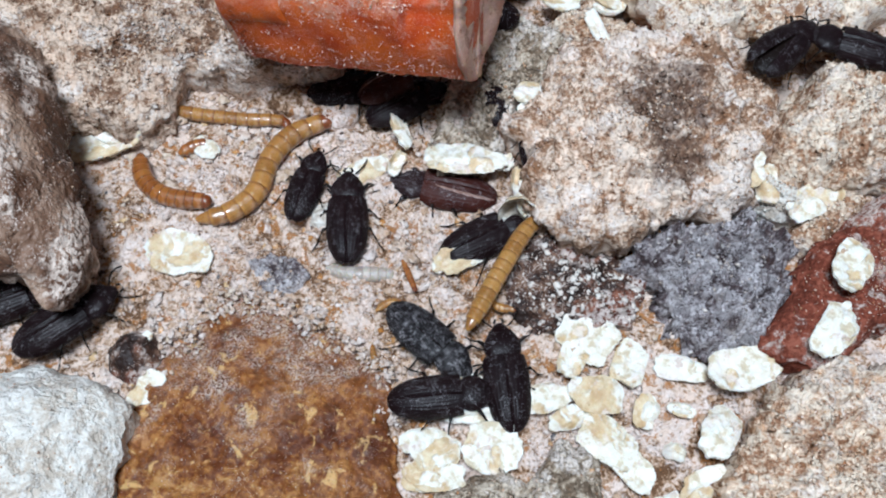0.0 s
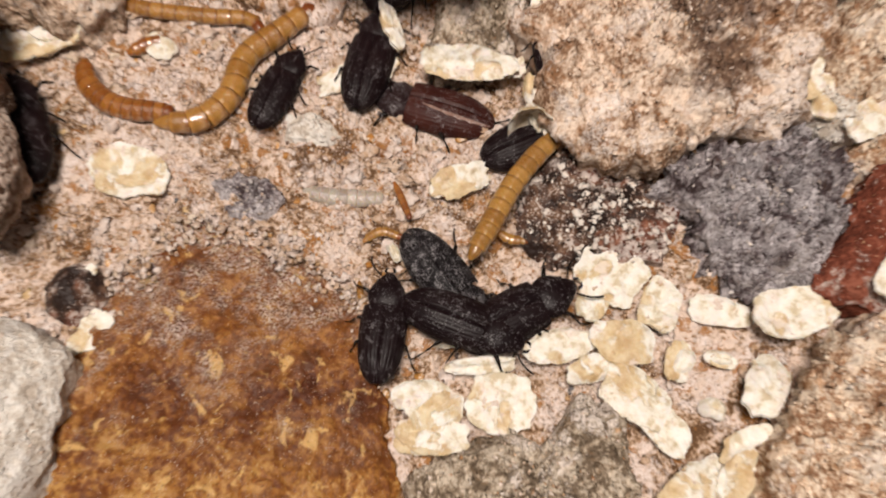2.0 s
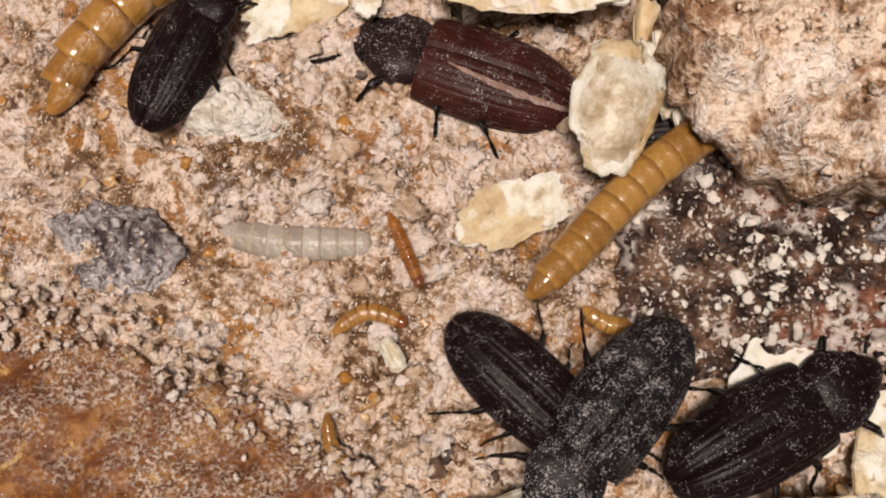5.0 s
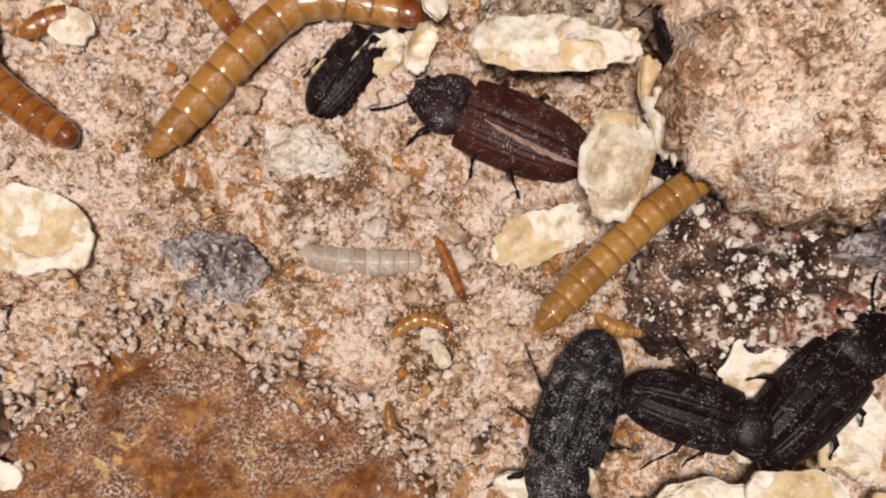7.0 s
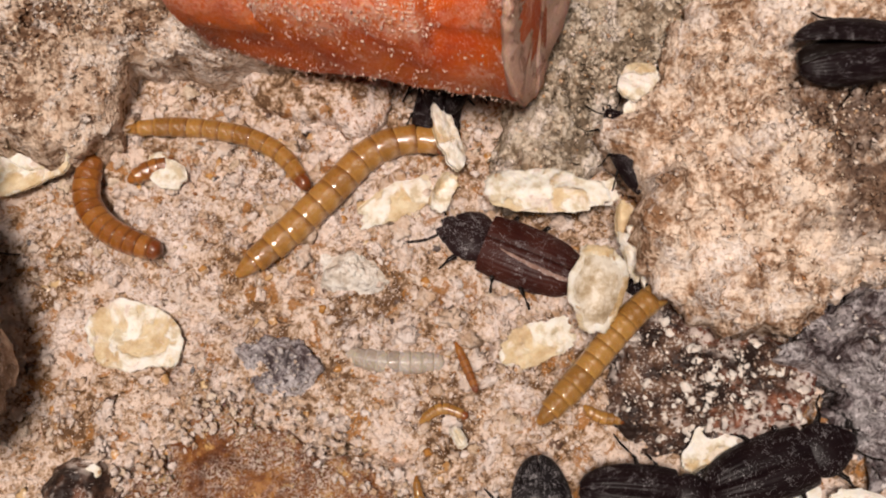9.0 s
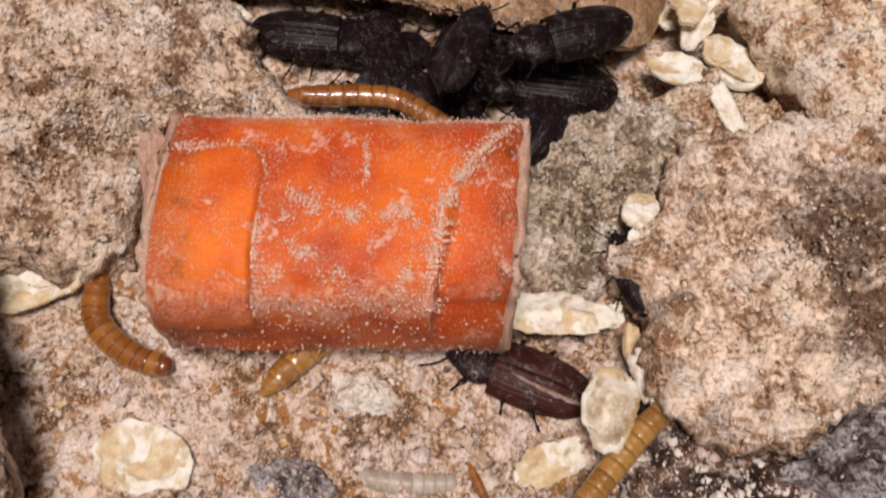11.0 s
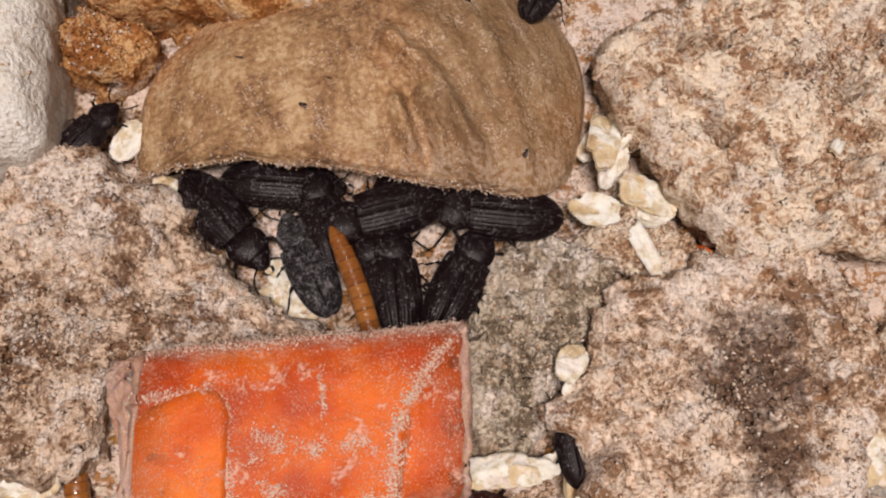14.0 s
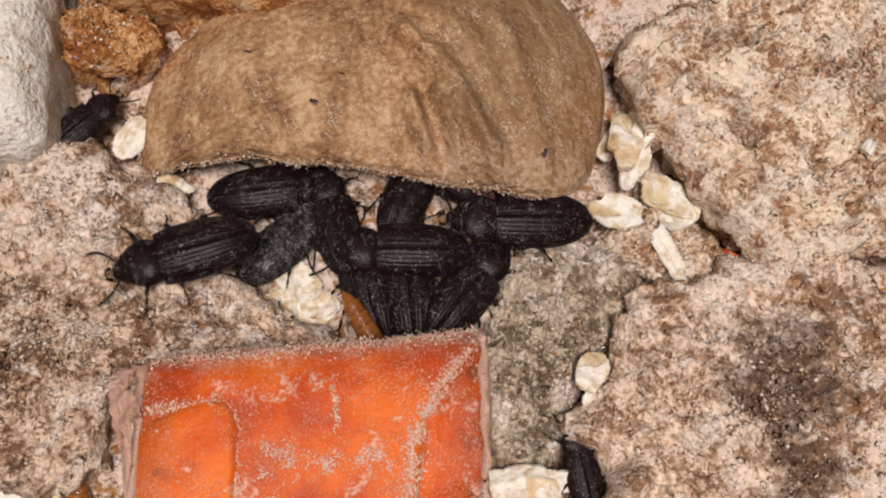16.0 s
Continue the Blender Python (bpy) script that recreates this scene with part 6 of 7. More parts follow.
    walk(beetle_b12, [
        (0.00, pose(0.0484, 0.0192, 0.0098, 0, 0, 42.8)),
        (0.50, pose(0.0506, 0.0195, 0.0098, 0, 0, 33.8)),
        (1.00, pose(0.0529, 0.0215, 0.0098, 0, 0, 25.8)),
        (1.50, pose(0.0527, 0.0193, 0.0098, 0, 0, 27.5)),
        (2.75, pose(0.0438, 0.0177, 0.0098, 0, 0, 108.7)),
        (4.00, pose(0.0350, 0.0160, 0.0098, 0, 0, 190.0)),
        (6.50, pose(0.0200, 0.0150, 0.0098, 0, 0, 120.0)),
        (7.00, pose(0.0190, 0.0124, 0.0098, 0, 0, 56.0)),
        (7.50, pose(0.0180, 0.0098, 0.0098, 0, 0, -8.0)),
        (8.00, pose(0.0179, 0.0092, 0.0098, 0, 0, -8.4)),
        (8.50, pose(0.0242, 0.0110, 0.0098, 0, 0, 2.1)),
        (8.70, pose(0.0272, 0.0122, 0.0098, 0, 0, 3.9)),
        (10.60, pose(0.0560, 0.0260, 0.0098, 0, 0, 20.0)),
        (16.00, pose(0.0560, 0.0260, 0.0098, 0, 0, 20.0)),
    ])
    stride(beetle_b12)
    walk(beetle_b21, [(0.00, pose(0.0572, 0.0190, 0.0100, 0, 0, 160)), (0.40, pose(0.0590, 0.0186, 0.0100, 0, 0, 162)), (0.80, pose(0.0630, 0.0170, 0.0100, 0, 0, 162)), (1.20, pose(0.0670, 0.0160, 0.0100, 0, 0, 165)), (16.00, pose(0.0700, 0.0160, 0.0060, 0, 0, 165))])
    stride(beetle_b21)
    walk(beetle_b14, [
        (0.00, pose(-0.0112, 0.0168, 0.0008, 0, 0, 12.3)),
        (0.50, pose(-0.0116, 0.0170, 0.0008, 0, 0, 11.4)),
        (1.00, pose(-0.0109, 0.0179, 0.0008, 0, 0, 13.6)),
        (1.50, pose(-0.0117, 0.0180, 0.0008, 0, 0, 12.4)),
        (5.00, pose(-0.0100, 0.0290, 0.0008, 0, 0, 90.0)),
        (9.00, pose(-0.0120, 0.0340, 0.0008, 0, 0, 100.0)),
        (16.00, pose(-0.0120, 0.0340, 0.0008, 0, 0, 100.0)),
    ])
    stride(beetle_b14)
    walk(beetle_b15, [
        (0.00, pose(-0.0033, 0.0147, 0.0008, 0, 0, 30.1)),
        (0.50, pose(-0.0034, 0.0150, 0.0008, 0, 0, 30.7)),
        (1.00, pose(-0.0032, 0.0154, 0.0008, 0, 0, 32.0)),
        (1.50, pose(-0.0025, 0.0160, 0.0008, 0, 0, 33.8)),
        (4.50, pose(-0.0020, 0.0290, 0.0008, 0, 0, 70.0)),
        (9.00, pose(-0.0030, 0.0370, 0.0008, 0, 0, 60.0)),
        (16.00, pose(-0.0030, 0.0370, 0.0008, 0, 0, 60.0)),
    ])
    stride(beetle_b15)
    walk(beetle_b17, [
        (0.00, pose(0.0078, 0.0172, 0.0008, 0, 0, 108.5)),
        (0.50, pose(0.0079, 0.0185, 0.0008, 0, 0, 126.5)),
        (1.00, pose(0.0087, 0.0193, 0.0008, 0, 0, 128.3)),
        (1.50, pose(0.0079, 0.0227, 0.0008, 0, 0, 136.8)),
        (5.00, pose(0.0060, 0.0290, 0.0008, 0, 0, 110.0)),
        (9.00, pose(0.0000, 0.0390, 0.0008, 0, 0, 140.0)),
        (16.00, pose(0.0000, 0.0390, 0.0008, 0, 0, 140.0)),
    ])
    stride(beetle_b17)
    walk(beetle_b20, [
        (0.00, pose(0.0138, 0.0066, 0.0040, 0, 0, 94.3)),
        (7.50, pose(0.0138, 0.0066, 0.0040, 0, 0, 94.3)),
        (8.00, pose(0.0130, 0.0079, 0.0040, 0, 0, 118.2)),
        (8.50, pose(0.0124, 0.0079, 0.0040, 0, 0, 115.5)),
        (10.80, pose(0.0122, 0.0081, 0.0040, 0, 0, 111.9)),
        (11.50, pose(0.0121, 0.0082, 0.0040, 0, 0, 107.2)),
        (12.50, pose(0.0114, 0.0069, 0.0040, 0, 0, 101.9)),
        (13.50, pose(0.0117, 0.0062, 0.0040, 0, 0, 96.7)),
        (14.50, pose(0.0128, 0.0058, 0.0040, 0, 0, 92.4)),
        (16.00, pose(0.0110, 0.0050, 0.0040, 0, 0, 95.2)),
    ])
    stride(beetle_b20)
    walk(beetle_r1, [
        (0.00, pose(-0.0041, 0.0289, 0.0108, 0, 0, 66.6)),
        (11.00, pose(-0.0041, 0.0289, 0.0108, 0, 0, 66.6)),
        (11.50, pose(-0.0023, 0.0382, on_rind(-0.0023, 0.0382) - 0.0002, 0, 0, 46.1)),
        (12.00, pose(-0.0034, 0.0419, on_rind(-0.0034, 0.0419) - 0.0002, 0, 0, 84.0)),
        (12.50, pose(-0.0024, 0.0475, on_rind(-0.0024, 0.0475) - 0.0002, 0, 0, 81.7)),
        (13.00, pose(0.0034, 0.0509, on_rind(0.0034, 0.0509) - 0.0002, 0, 0, 41.7)),
        (13.50, pose(0.0101, 0.0531, on_rind(0.0101, 0.0531) - 0.0002, 0, 0, 50.4)),
        (14.00, pose(0.0165, 0.0590, 0.0060, 0, 0, 55.0)),
        (16.00, pose(0.0220, 0.0660, 0.0078, 0, 0, 60.0)),
    ])
    stride(beetle_r1)
    walk(beetle_r2, [
        (0.00, pose(0.0058, 0.0305, 0.0098, 0, 0, -162.9)),
        (11.00, pose(0.0058, 0.0305, 0.0098, 0, 0, -162.9)),
        (11.50, pose(0.0082, 0.0341, on_rind(0.0082, 0.0341) - 0.0002, 0, 0, -232.4)),
        (12.00, pose(0.0096, 0.0355, on_rind(0.0096, 0.0355) - 0.0002, 0, 0, -267.4)),
        (12.50, pose(0.0129, 0.0447, on_rind(0.0129, 0.0447) - 0.0002, 0, 0, -278.2)),
        (13.00, pose(0.0165, 0.0547, on_rind(0.0165, 0.0547) - 0.0002, 0, 0, -269.5)),
        (16.00, pose(0.0220, 0.0720, 0.0058, 0, 0, -270.0)),
    ])
    stride(beetle_r2)
    walk(beetle_r3, [
        (0.00, pose(0.0028, 0.0587, 0.0068, 0, 0, 4.7)),
        (12.50, pose(0.0028, 0.0587, 0.0068, 0, 0, 4.7)),
        (16.00, pose(0.0028, 0.0587, 0.0068, 0, 0, 4.7)),
    ])
    stride(beetle_r3)
    walk(beetle_l1, [
        (0.00, pose(-0.0385, 0.0454, 0.0028, 0, 0, 115.5)),
        (12.00, pose(-0.0385, 0.0454, 0.0028, 0, 0, 115.5)),
        (12.50, pose(-0.0380, 0.0451, 0.0028, 0, 0, 72.9)),
        (13.00, pose(-0.0375, 0.0448, 0.0028, 0, 0, 30.3)),
        (14.00, pose(-0.0372, 0.0452, 0.0028, 0, 0, 45.5)),
        (15.00, pose(-0.0378, 0.0462, 0.0028, 0, 0, 43.8)),
        (16.00, pose(-0.0377, 0.0459, 0.0028, 0, 0, 40.8)),
    ])
    stride(beetle_l1)
    walk(beetle_c1, [
        (0.00, pose(-0.0191, 0.0358, 0.0008, 0, 0, -4.4)),
        (11.50, pose(-0.0191, 0.0358, 0.0008, 0, 0, -4.4)),
        (12.00, pose(-0.0197, 0.0353, 0.0008, 0, 0, -0.6)),
        (12.50, pose(-0.0201, 0.0359, 0.0008, 0, 0, -10.0)),
        (13.00, pose(-0.0204, 0.0367, 0.0008, 0, 0, -8.2)),
        (13.50, pose(-0.0214, 0.0360, 0.0008, 0, 0, -35.9)),
        (14.00, pose(-0.0226, 0.0338, 0.0008, 0, 0, -53.5)),
        (14.50, pose(-0.0227, 0.0342, 0.0008, 0, 0, -53.1)),
        (15.00, pose(-0.0236, 0.0339, 0.0008, 0, 0, -71.3)),
        (15.50, pose(-0.0243, 0.0305, 0.0043, 0, 0, -131.0)),
        (16.00, pose(-0.0272, 0.0291, 0.0083, 0, 0, -168.0)),
    ])
    stride(beetle_c1)
    walk(beetle_c2, [
        (0.00, pose(-0.0130, 0.0354, -0.0002, 0, 0, -8.1)),
        (11.50, pose(-0.0130, 0.0354, -0.0002, 0, 0, -8.1)),
        (12.50, pose(-0.0124, 0.0373, -0.0002, 0, 0, -9.1)),
        (13.00, pose(-0.0125, 0.0374, -0.0002, 0, 0, -13.3)),
        (14.00, pose(-0.0156, 0.0382, -0.0002, 0, 0, -7.8)),
        (14.50, pose(-0.0156, 0.0383, -0.0002, 0, 0, -9.5)),
        (15.00, pose(-0.0164, 0.0382, -0.0002, 0, 0, -6.2)),
        (15.50, pose(-0.0178, 0.0384, -0.0002, 0, 0, 1.9)),
        (16.00, pose(-0.0178, 0.0377, -0.0002, 0, 0, 4.1)),
    ])
    stride(beetle_c2)
    walk(beetle_c3, [
        (0.00, pose(-0.0134, 0.0263, 0.0008, 0, 0, 90.0)),
        (12.00, pose(-0.0134, 0.0263, 0.0008, 0, 0, 90.0)),
        (13.00, pose(-0.0131, 0.0267, 0.0008, 0, 0, 93.4)),
        (13.50, pose(-0.0138, 0.0273, 0.0008, 0, 0, 109.4)),
        (14.00, pose(-0.0142, 0.0289, 0.0008, 0, 0, 109.8)),
        (14.50, pose(-0.0142, 0.0289, 0.0008, 0, 0, 121.0)),
        (14.75, pose(-0.0155, 0.0305, 0.0008, 0, 0, 163.9)),
        (15.00, pose(-0.0168, 0.0321, 0.0008, 0, 0, 206.8)),
        (15.25, pose(-0.0170, 0.0320, 0.0008, 0, 0, 123.9)),
        (15.50, pose(-0.0172, 0.0318, 0.0008, 0, 0, 40.9)),
        (16.00, pose(-0.0169, 0.0318, 0.0008, 0, 0, 36.0)),
    ])
    stride(beetle_c3)
    walk(beetle_c4, [
        (0.00, pose(-0.0052, 0.0298, 0.0018, 0, 0, -158.8)),
        (11.50, pose(-0.0052, 0.0298, 0.0018, 0, 0, -158.8)),
        (12.00, pose(-0.0049, 0.0297, 0.0018, 0, 0, -161.7)),
        (12.50, pose(-0.0053, 0.0306, 0.0018, 0, 0, -167.3)),
        (13.00, pose(-0.0052, 0.0307, 0.0018, 0, 0, -165.2)),
        (13.50, pose(-0.0058, 0.0333, 0.0018, 0, 0, -172.2)),
        (14.00, pose(-0.0060, 0.0332, 0.0018, 0, 0, -170.7)),
        (14.50, pose(-0.0069, 0.0340, 0.0018, 0, 0, -172.4)),
        (15.00, pose(-0.0075, 0.0327, 0.0018, 0, 0, -176.1)),
        (15.50, pose(-0.0061, 0.0298, 0.0018, 0, 0, -172.3)),
        (16.00, pose(-0.0056, 0.0293, 0.0018, 0, 0, -185.8)),
    ])
    stride(beetle_c4)
    walk(beetle_c5, [
        (0.00, pose(0.0041, 0.0301, 0.0013, 0, 0, 172.9)),
        (11.50, pose(0.0041, 0.0301, 0.0013, 0, 0, 172.9)),
        (12.00, pose(0.0055, 0.0312, 0.0013, 0, 0, 167.2)),
        (12.50, pose(0.0064, 0.0322, 0.0013, 0, 0, 163.9)),
        (13.00, pose(0.0068, 0.0324, 0.0013, 0, 0, 164.5)),
        (13.50, pose(0.0063, 0.0326, 0.0013, 0, 0, 168.5)),
        (14.00, pose(0.0068, 0.0327, 0.0013, 0, 0, 169.3)),
        (14.50, pose(0.0074, 0.0322, 0.0013, 0, 0, 169.1)),
        (15.00, pose(0.0076, 0.0321, 0.0013, 0, 0, 174.0)),
        (15.50, pose(0.0079, 0.0321, 0.0013, 0, 0, 171.6)),
        (16.00, pose(0.0077, 0.0319, 0.0013, 0, 0, 174.3)),
    ])
    stride(beetle_c5)
    walk(beetle_c6, [
        (0.00, pose(0.0055, 0.0275, 0.0013, 0, 0, 61.4)),
        (11.50, pose(0.0055, 0.0275, 0.0013, 0, 0, 61.4)),
        (12.00, pose(0.0068, 0.0257, 0.0013, 0, 0, 55.9)),
        (12.50, pose(0.0048, 0.0267, 0.0013, 0, 0, 59.3)),
        (13.00, pose(0.0033, 0.0265, 0.0013, 0, 0, 59.1)),
        (13.50, pose(0.0023, 0.0261, 0.0013, 0, 0, 60.5)),
        (14.00, pose(0.0029, 0.0254, 0.0013, 0, 0, 58.2)),
        (14.50, pose(0.0021, 0.0251, 0.0013, 0, 0, 48.8)),
        (15.00, pose(0.0016, 0.0254, 0.0013, 0, 0, 52.7)),
        (15.50, pose(0.0018, 0.0254, 0.0013, 0, 0, 52.1)),
        (16.00, pose(0.0020, 0.0248, 0.0013, 0, 0, 46.3)),
    ])
    stride(beetle_c6)
    walk(beetle_c7, [
        (0.00, pose(-0.0060, 0.0271, 0.0003, 0, 0, 134.3)),
        (12.00, pose(-0.0060, 0.0271, 0.0003, 0, 0, 134.3)),
        (12.50, pose(-0.0054, 0.0270, 0.0003, 0, 0, 133.1)),
        (13.00, pose(-0.0037, 0.0259, 0.0003, 0, 0, 134.5)),
        (13.50, pose(-0.0045, 0.0262, 0.0003, 0, 0, 111.7)),
        (14.00, pose(-0.0057, 0.0266, 0.0003, 0, 0, 109.2)),
        (14.50, pose(-0.0075, 0.0287, 0.0003, 0, 0, 105.3)),
        (15.00, pose(-0.0076, 0.0280, 0.0003, 0, 0, 96.3)),
        (15.50, pose(-0.0092, 0.0274, 0.0003, 0, 0, 100.4)),
        (16.00, pose(-0.0092, 0.0266, 0.0003, 0, 0, 102.5)),
    ])
    stride(beetle_c7)
    walk(beetle_b13, [
        (0.00, pose(-0.0051, 0.0170, 0.0028, 0, 0, 32.8)),
        (0.50, pose(-0.0053, 0.0178, 0.0028, 0, 0, 33.1)),
        (1.00, pose(-0.0056, 0.0182, 0.0028, 0, 0, 30.2)),
        (1.50, pose(-0.0052, 0.0184, 0.0028, 0, 0, 30.4)),
        (5.00, pose(0.0010, 0.0290, 0.0018, 0, 0, 80.0)),
        (9.00, pose(0.0050, 0.0390, 0.0013, 0, 0, 90.0)),
        (16.00, pose(0.0050, 0.0390, 0.0013, 0, 0, 90.0)),
    ])
    stride(beetle_b13)
    crawl(worm_w1, [
        (0.0, 0.15, [(-3.16, -0.43), (-2.75, -0.33), (-2.40, -0.01), (-2.23, 0.58), (-1.87, 1.00), (-1.23, 1.25)]),
        (0.5, 0.15, [(-3.18, -0.40), (-2.70, -0.30), (-2.35, 0.05), (-2.17, 0.64), (-1.89, 1.06), (-1.46, 1.26)]),
        (1.0, 0.15, [(-3.16, -0.33), (-2.70, -0.24), (-2.36, 0.17), (-2.18, 0.71), (-1.86, 1.09), (-1.44, 1.34)]),
        (1.5, 0.15, [(-3.21, -0.35), (-2.70, -0.25), (-2.37, 0.10), (-2.19, 0.63), (-1.85, 1.04), (-1.34, 1.33)]),
        (2.0, 0.15, [(-3.12, -0.31), (-2.61, -0.26), (-2.29, 0.08), (-2.17, 0.57), (-1.80, 0.93), (-1.36, 1.34)]),
        (2.5, 0.15, [(-3.15, -0.36), (-2.63, -0.34), (-2.26, -0.03), (-2.12, 0.34), (-1.92, 0.67), (-1.62, 0.96)]),
    ] + [
        (3.5, 0.15, [(-2.78, -0.38), (-2.44, -0.29), (-2.19, -0.09), (-2.07, 0.15), (-1.82, 0.45), (-1.54, 0.66)]),
        (6.0, 0.15, [(-2.37, -0.32), (-2.28, 0.02), (-2.09, 0.27), (-1.86, 0.49), (-1.59, 0.63), (-1.31, 0.60)]),
        (6.5, 0.15, [(-2.42, -0.33), (-2.25, -0.05), (-2.01, 0.25), (-1.73, 0.50), (-1.48, 0.71), (-1.19, 0.71)]),
        (7.0, 0.15, [(-2.48, -0.35), (-2.21, -0.01), (-1.93, 0.34), (-1.60, 0.70), (-1.31, 0.88), (-0.92, 0.83)]),
        (7.5, 0.15, [(-2.47, -0.30), (-2.12, 0.15), (-1.78, 0.57), (-1.48, 0.99), (-1.08, 1.06), (-0.69, 0.80)]),
        (8.0, 0.15, [(-2.48, -0.41), (-2.13, 0.02), (-1.73, 0.46), (-1.36, 0.86), (-0.99, 0.96), (-0.65, 0.76)]),
    ] + [
        (8.5, 0.15, [(-2.46, -0.35), (-2.07, 0.02), (-1.62, 0.51), (-1.27, 0.89), (-0.91, 1.03), (-0.62, 1.00)]),
        (10.8, 0.15, [(-2.30, -0.33), (-1.97, 0.03), (-1.50, 0.43), (-1.07, 0.79), (-0.73, 0.97), (-0.40, 0.98)]),
    ])
    crawl(worm_w2, [
        (0.0, 0.14, [(-4.07, 0.58), (-3.97, 0.18), (-3.63, -0.08), (-3.12, -0.15)]),
        (0.5, 0.14, [(-4.09, 0.58), (-3.95, 0.18), (-3.61, -0.07), (-3.19, -0.06)]),
        (1.0, 0.14, [(-4.10, 0.61), (-3.95, 0.21), (-3.60, -0.05), (-3.13, 0.01)]),
        (1.5, 0.14, [(-4.08, 0.64), (-3.98, 0.22), (-3.61, -0.07), (-3.13, -0.09)]),
        (2.0, 0.14, [(-4.03, 0.50), (-3.95, 0.17), (-3.59, -0.11), (-3.10, -0.17)]),
        (7.5, 0.14, [(-3.85, 0.90), (-3.84, 0.43), (-3.59, 0.13), (-3.16, -0.19)]),
    ] + [
        (8.5, 0.14, [(-3.86, 0.92), (-3.92, 0.45), (-3.65, 0.10), (-3.13, -0.14)]),
        (10.8, 0.14, [(-3.93, 0.95), (-3.94, 0.40), (-3.58, 0.04), (-3.06, -0.10)]),
        (11.5, 0.14, [(-3.93, 0.96), (-3.92, 0.47), (-3.51, 0.09), (-3.03, -0.10)]),
    ])
    crawl(worm_w3, [
        (0.5, 0.11, [(-4.06, 1.37), (-3.52, 1.28), (-2.71, 1.19), (-2.15, 1.18), (-1.97, 0.99)]),
        (1.5, 0.11, [(-4.01, 1.37), (-3.49, 1.25), (-2.71, 1.17), (-2.17, 1.16), (-2.00, 0.98)]),
        (7.5, 0.11, [(-3.70, 1.26), (-3.09, 1.16), (-2.54, 1.13), (-2.17, 0.97), (-1.88, 0.61)]),
        (8.0, 0.11, [(-3.73, 1.31), (-3.13, 1.13), (-2.59, 1.13), (-2.19, 0.93), (-1.89, 0.63)]),
        (8.5, 0.11, [(-3.65, 1.14), (-3.11, 1.17), (-2.46, 1.08), (-2.07, 0.88), (-1.85, 0.61)]),
    ])
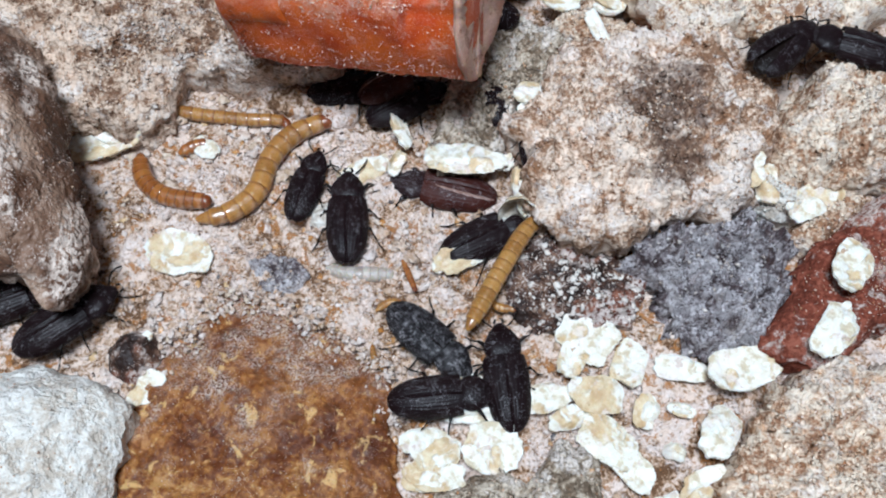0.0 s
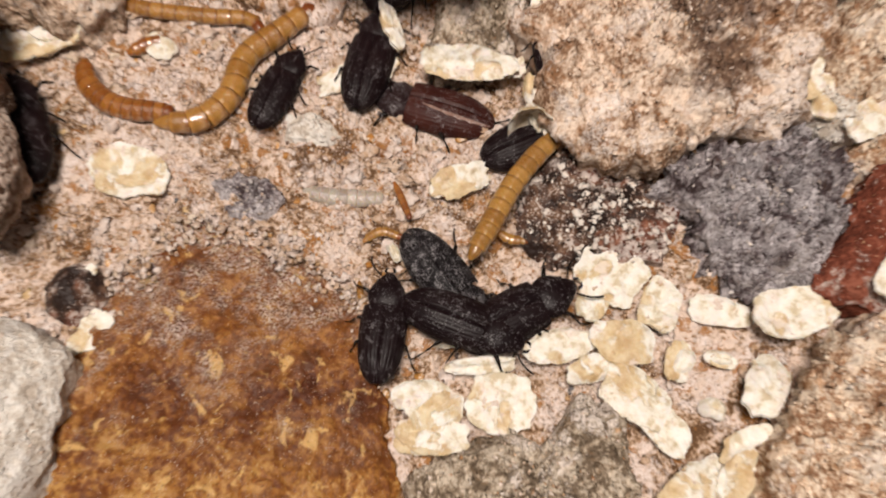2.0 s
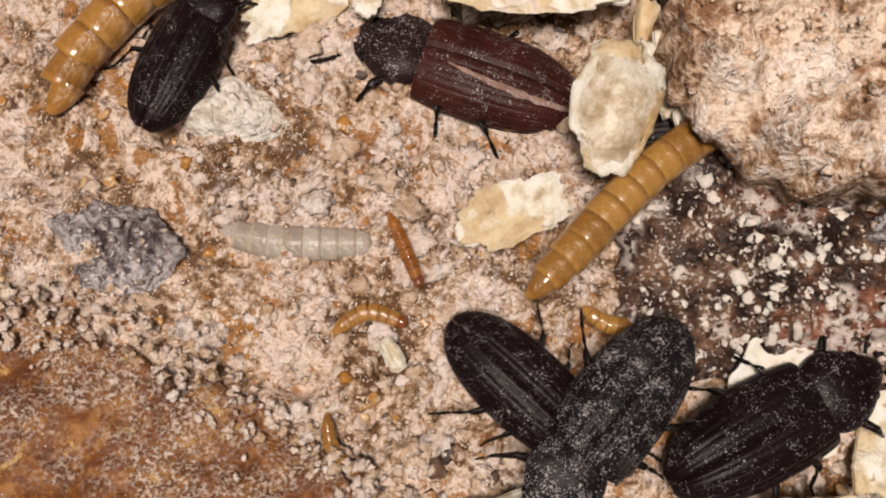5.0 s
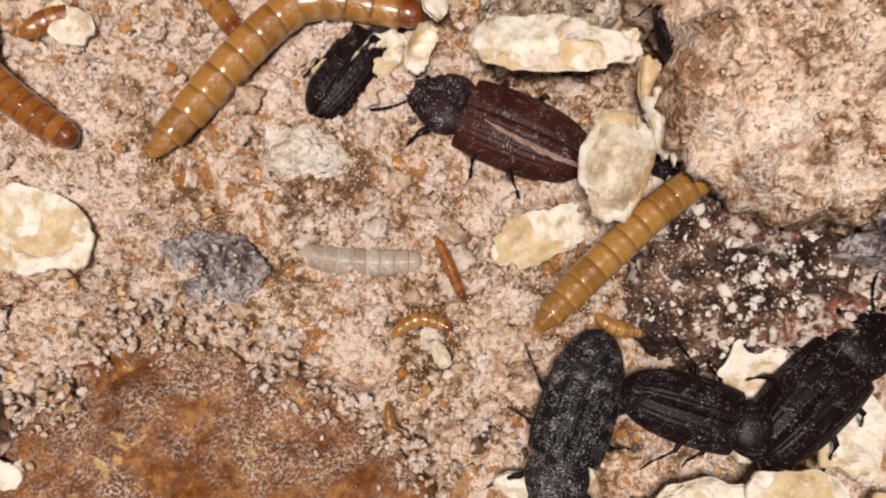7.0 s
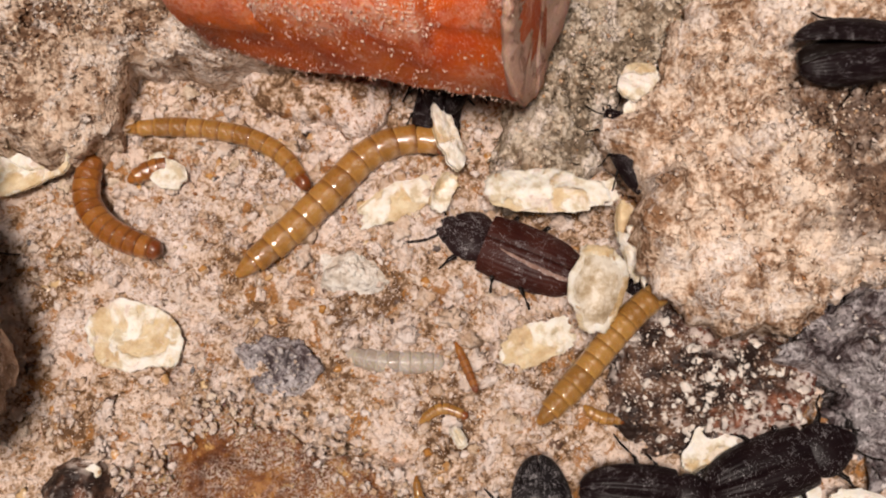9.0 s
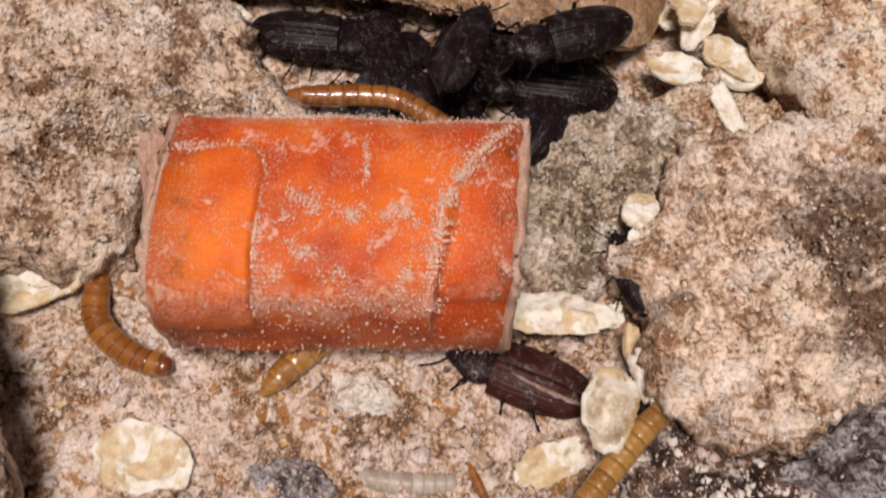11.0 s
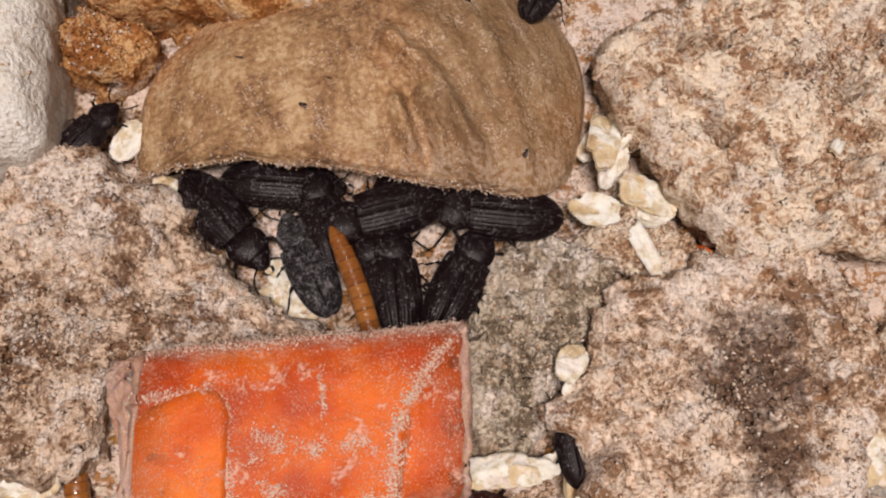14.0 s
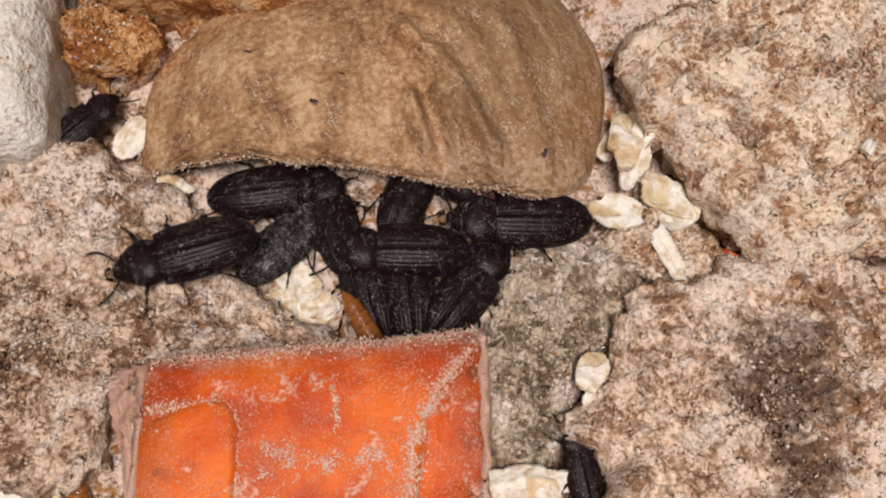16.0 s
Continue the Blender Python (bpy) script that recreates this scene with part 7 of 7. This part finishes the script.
    crawl(worm_w4, [
        (0.0, 0.42, [(0.51, -2.04), (0.71, -1.65), (1.00, -1.10), (1.30, -0.60), (1.58, -0.41)]),
        (0.5, 0.42, [(0.49, -2.07), (0.72, -1.63), (1.03, -1.03), (1.33, -0.53), (1.57, -0.42)]),
        (1.0, 0.42, [(0.47, -2.08), (0.68, -1.68), (1.01, -1.04), (1.31, -0.50), (1.54, -0.44)]),
        (1.5, 0.42, [(0.45, -2.04), (0.65, -1.62), (0.97, -1.08), (1.26, -0.59), (1.54, -0.42)]),
        (2.0, 0.42, [(0.49, -1.97), (0.72, -1.55), (0.97, -1.07), (1.29, -0.65), (1.55, -0.43)]),
        (2.5, 0.42, [(0.61, -1.68), (0.83, -1.32), (1.05, -0.99), (1.28, -0.60), (1.53, -0.45)]),
    ] + [
        (3.0, 0.42, [(0.56, -1.59), (0.77, -1.24), (1.04, -0.87), (1.32, -0.57), (1.60, -0.42)]),
        (3.5, 0.42, [(0.40, -1.72), (0.64, -1.35), (0.95, -0.96), (1.23, -0.63), (1.53, -0.45)]),
        (6.0, 0.42, [(0.47, -1.39), (0.76, -1.15), (0.99, -0.92), (1.25, -0.70), (1.48, -0.56)]),
        (7.0, 0.42, [(0.34, -1.66), (0.65, -1.33), (0.93, -1.06), (1.21, -0.80), (1.43, -0.64)]),
        (8.0, 0.42, [(0.39, -1.71), (0.69, -1.37), (0.95, -1.06), (1.26, -0.75), (1.47, -0.57)]),
        (8.5, 0.42, [(0.36, -1.72), (0.70, -1.36), (0.97, -1.03), (1.24, -0.73), (1.41, -0.59)]),
    ] + [
        (10.8, 0.42, [(0.45, -1.56), (0.72, -1.26), (0.94, -1.01), (1.22, -0.70), (1.39, -0.55)]),
    ])
    crawl(worm_w7, [
        (11.0, 0.46, [(-2.20, 2.75), (-1.91, 2.73), (-1.44, 2.74), (-1.09, 2.71), (-0.85, 2.58)]),
        (11.5, 0.46, [(-2.13, 2.86), (-1.90, 2.73), (-1.49, 2.84), (-1.03, 2.81), (-0.82, 2.58)]),
        (12.0, 0.46, [(-2.21, 2.85), (-1.80, 2.88), (-1.34, 2.97), (-0.87, 2.80), (-0.62, 2.35)]),
        (12.5, 0.46, [(-2.09, 2.87), (-1.64, 3.11), (-1.19, 3.10), (-0.90, 2.69), (-0.65, 2.20)]),
        (13.0, 0.46, [(-2.16, 2.92), (-1.70, 3.15), (-1.27, 3.23), (-0.95, 2.82), (-0.75, 2.14)]),
        (13.5, 0.46, [(-1.43, 3.33), (-1.13, 3.25), (-0.90, 3.00), (-0.80, 2.54), (-0.79, 2.04)]),
    ] + [
        (14.0, 0.46, [(-1.12, 3.19), (-1.02, 2.95), (-0.92, 2.62), (-0.85, 2.36), (-0.79, 2.01)]),
        (14.5, 0.46, [(-1.11, 3.01), (-1.04, 2.75), (-0.98, 2.49), (-0.91, 2.23), (-0.81, 1.94)]),
        (15.0, 0.46, [(-1.16, 2.82), (-1.09, 2.53), (-1.04, 2.27), (-0.96, 2.07), (-0.86, 1.82)]),
        (15.5, 0.46, [(-1.23, 2.60), (-1.12, 2.37), (-1.02, 2.15), (-0.91, 1.95), (-0.78, 1.70)]),
        (16.0, 0.46, [(-1.16, 2.50), (-1.04, 2.28), (-0.94, 2.06), (-0.84, 1.87), (-0.72, 1.63)]),
    ])


motions()
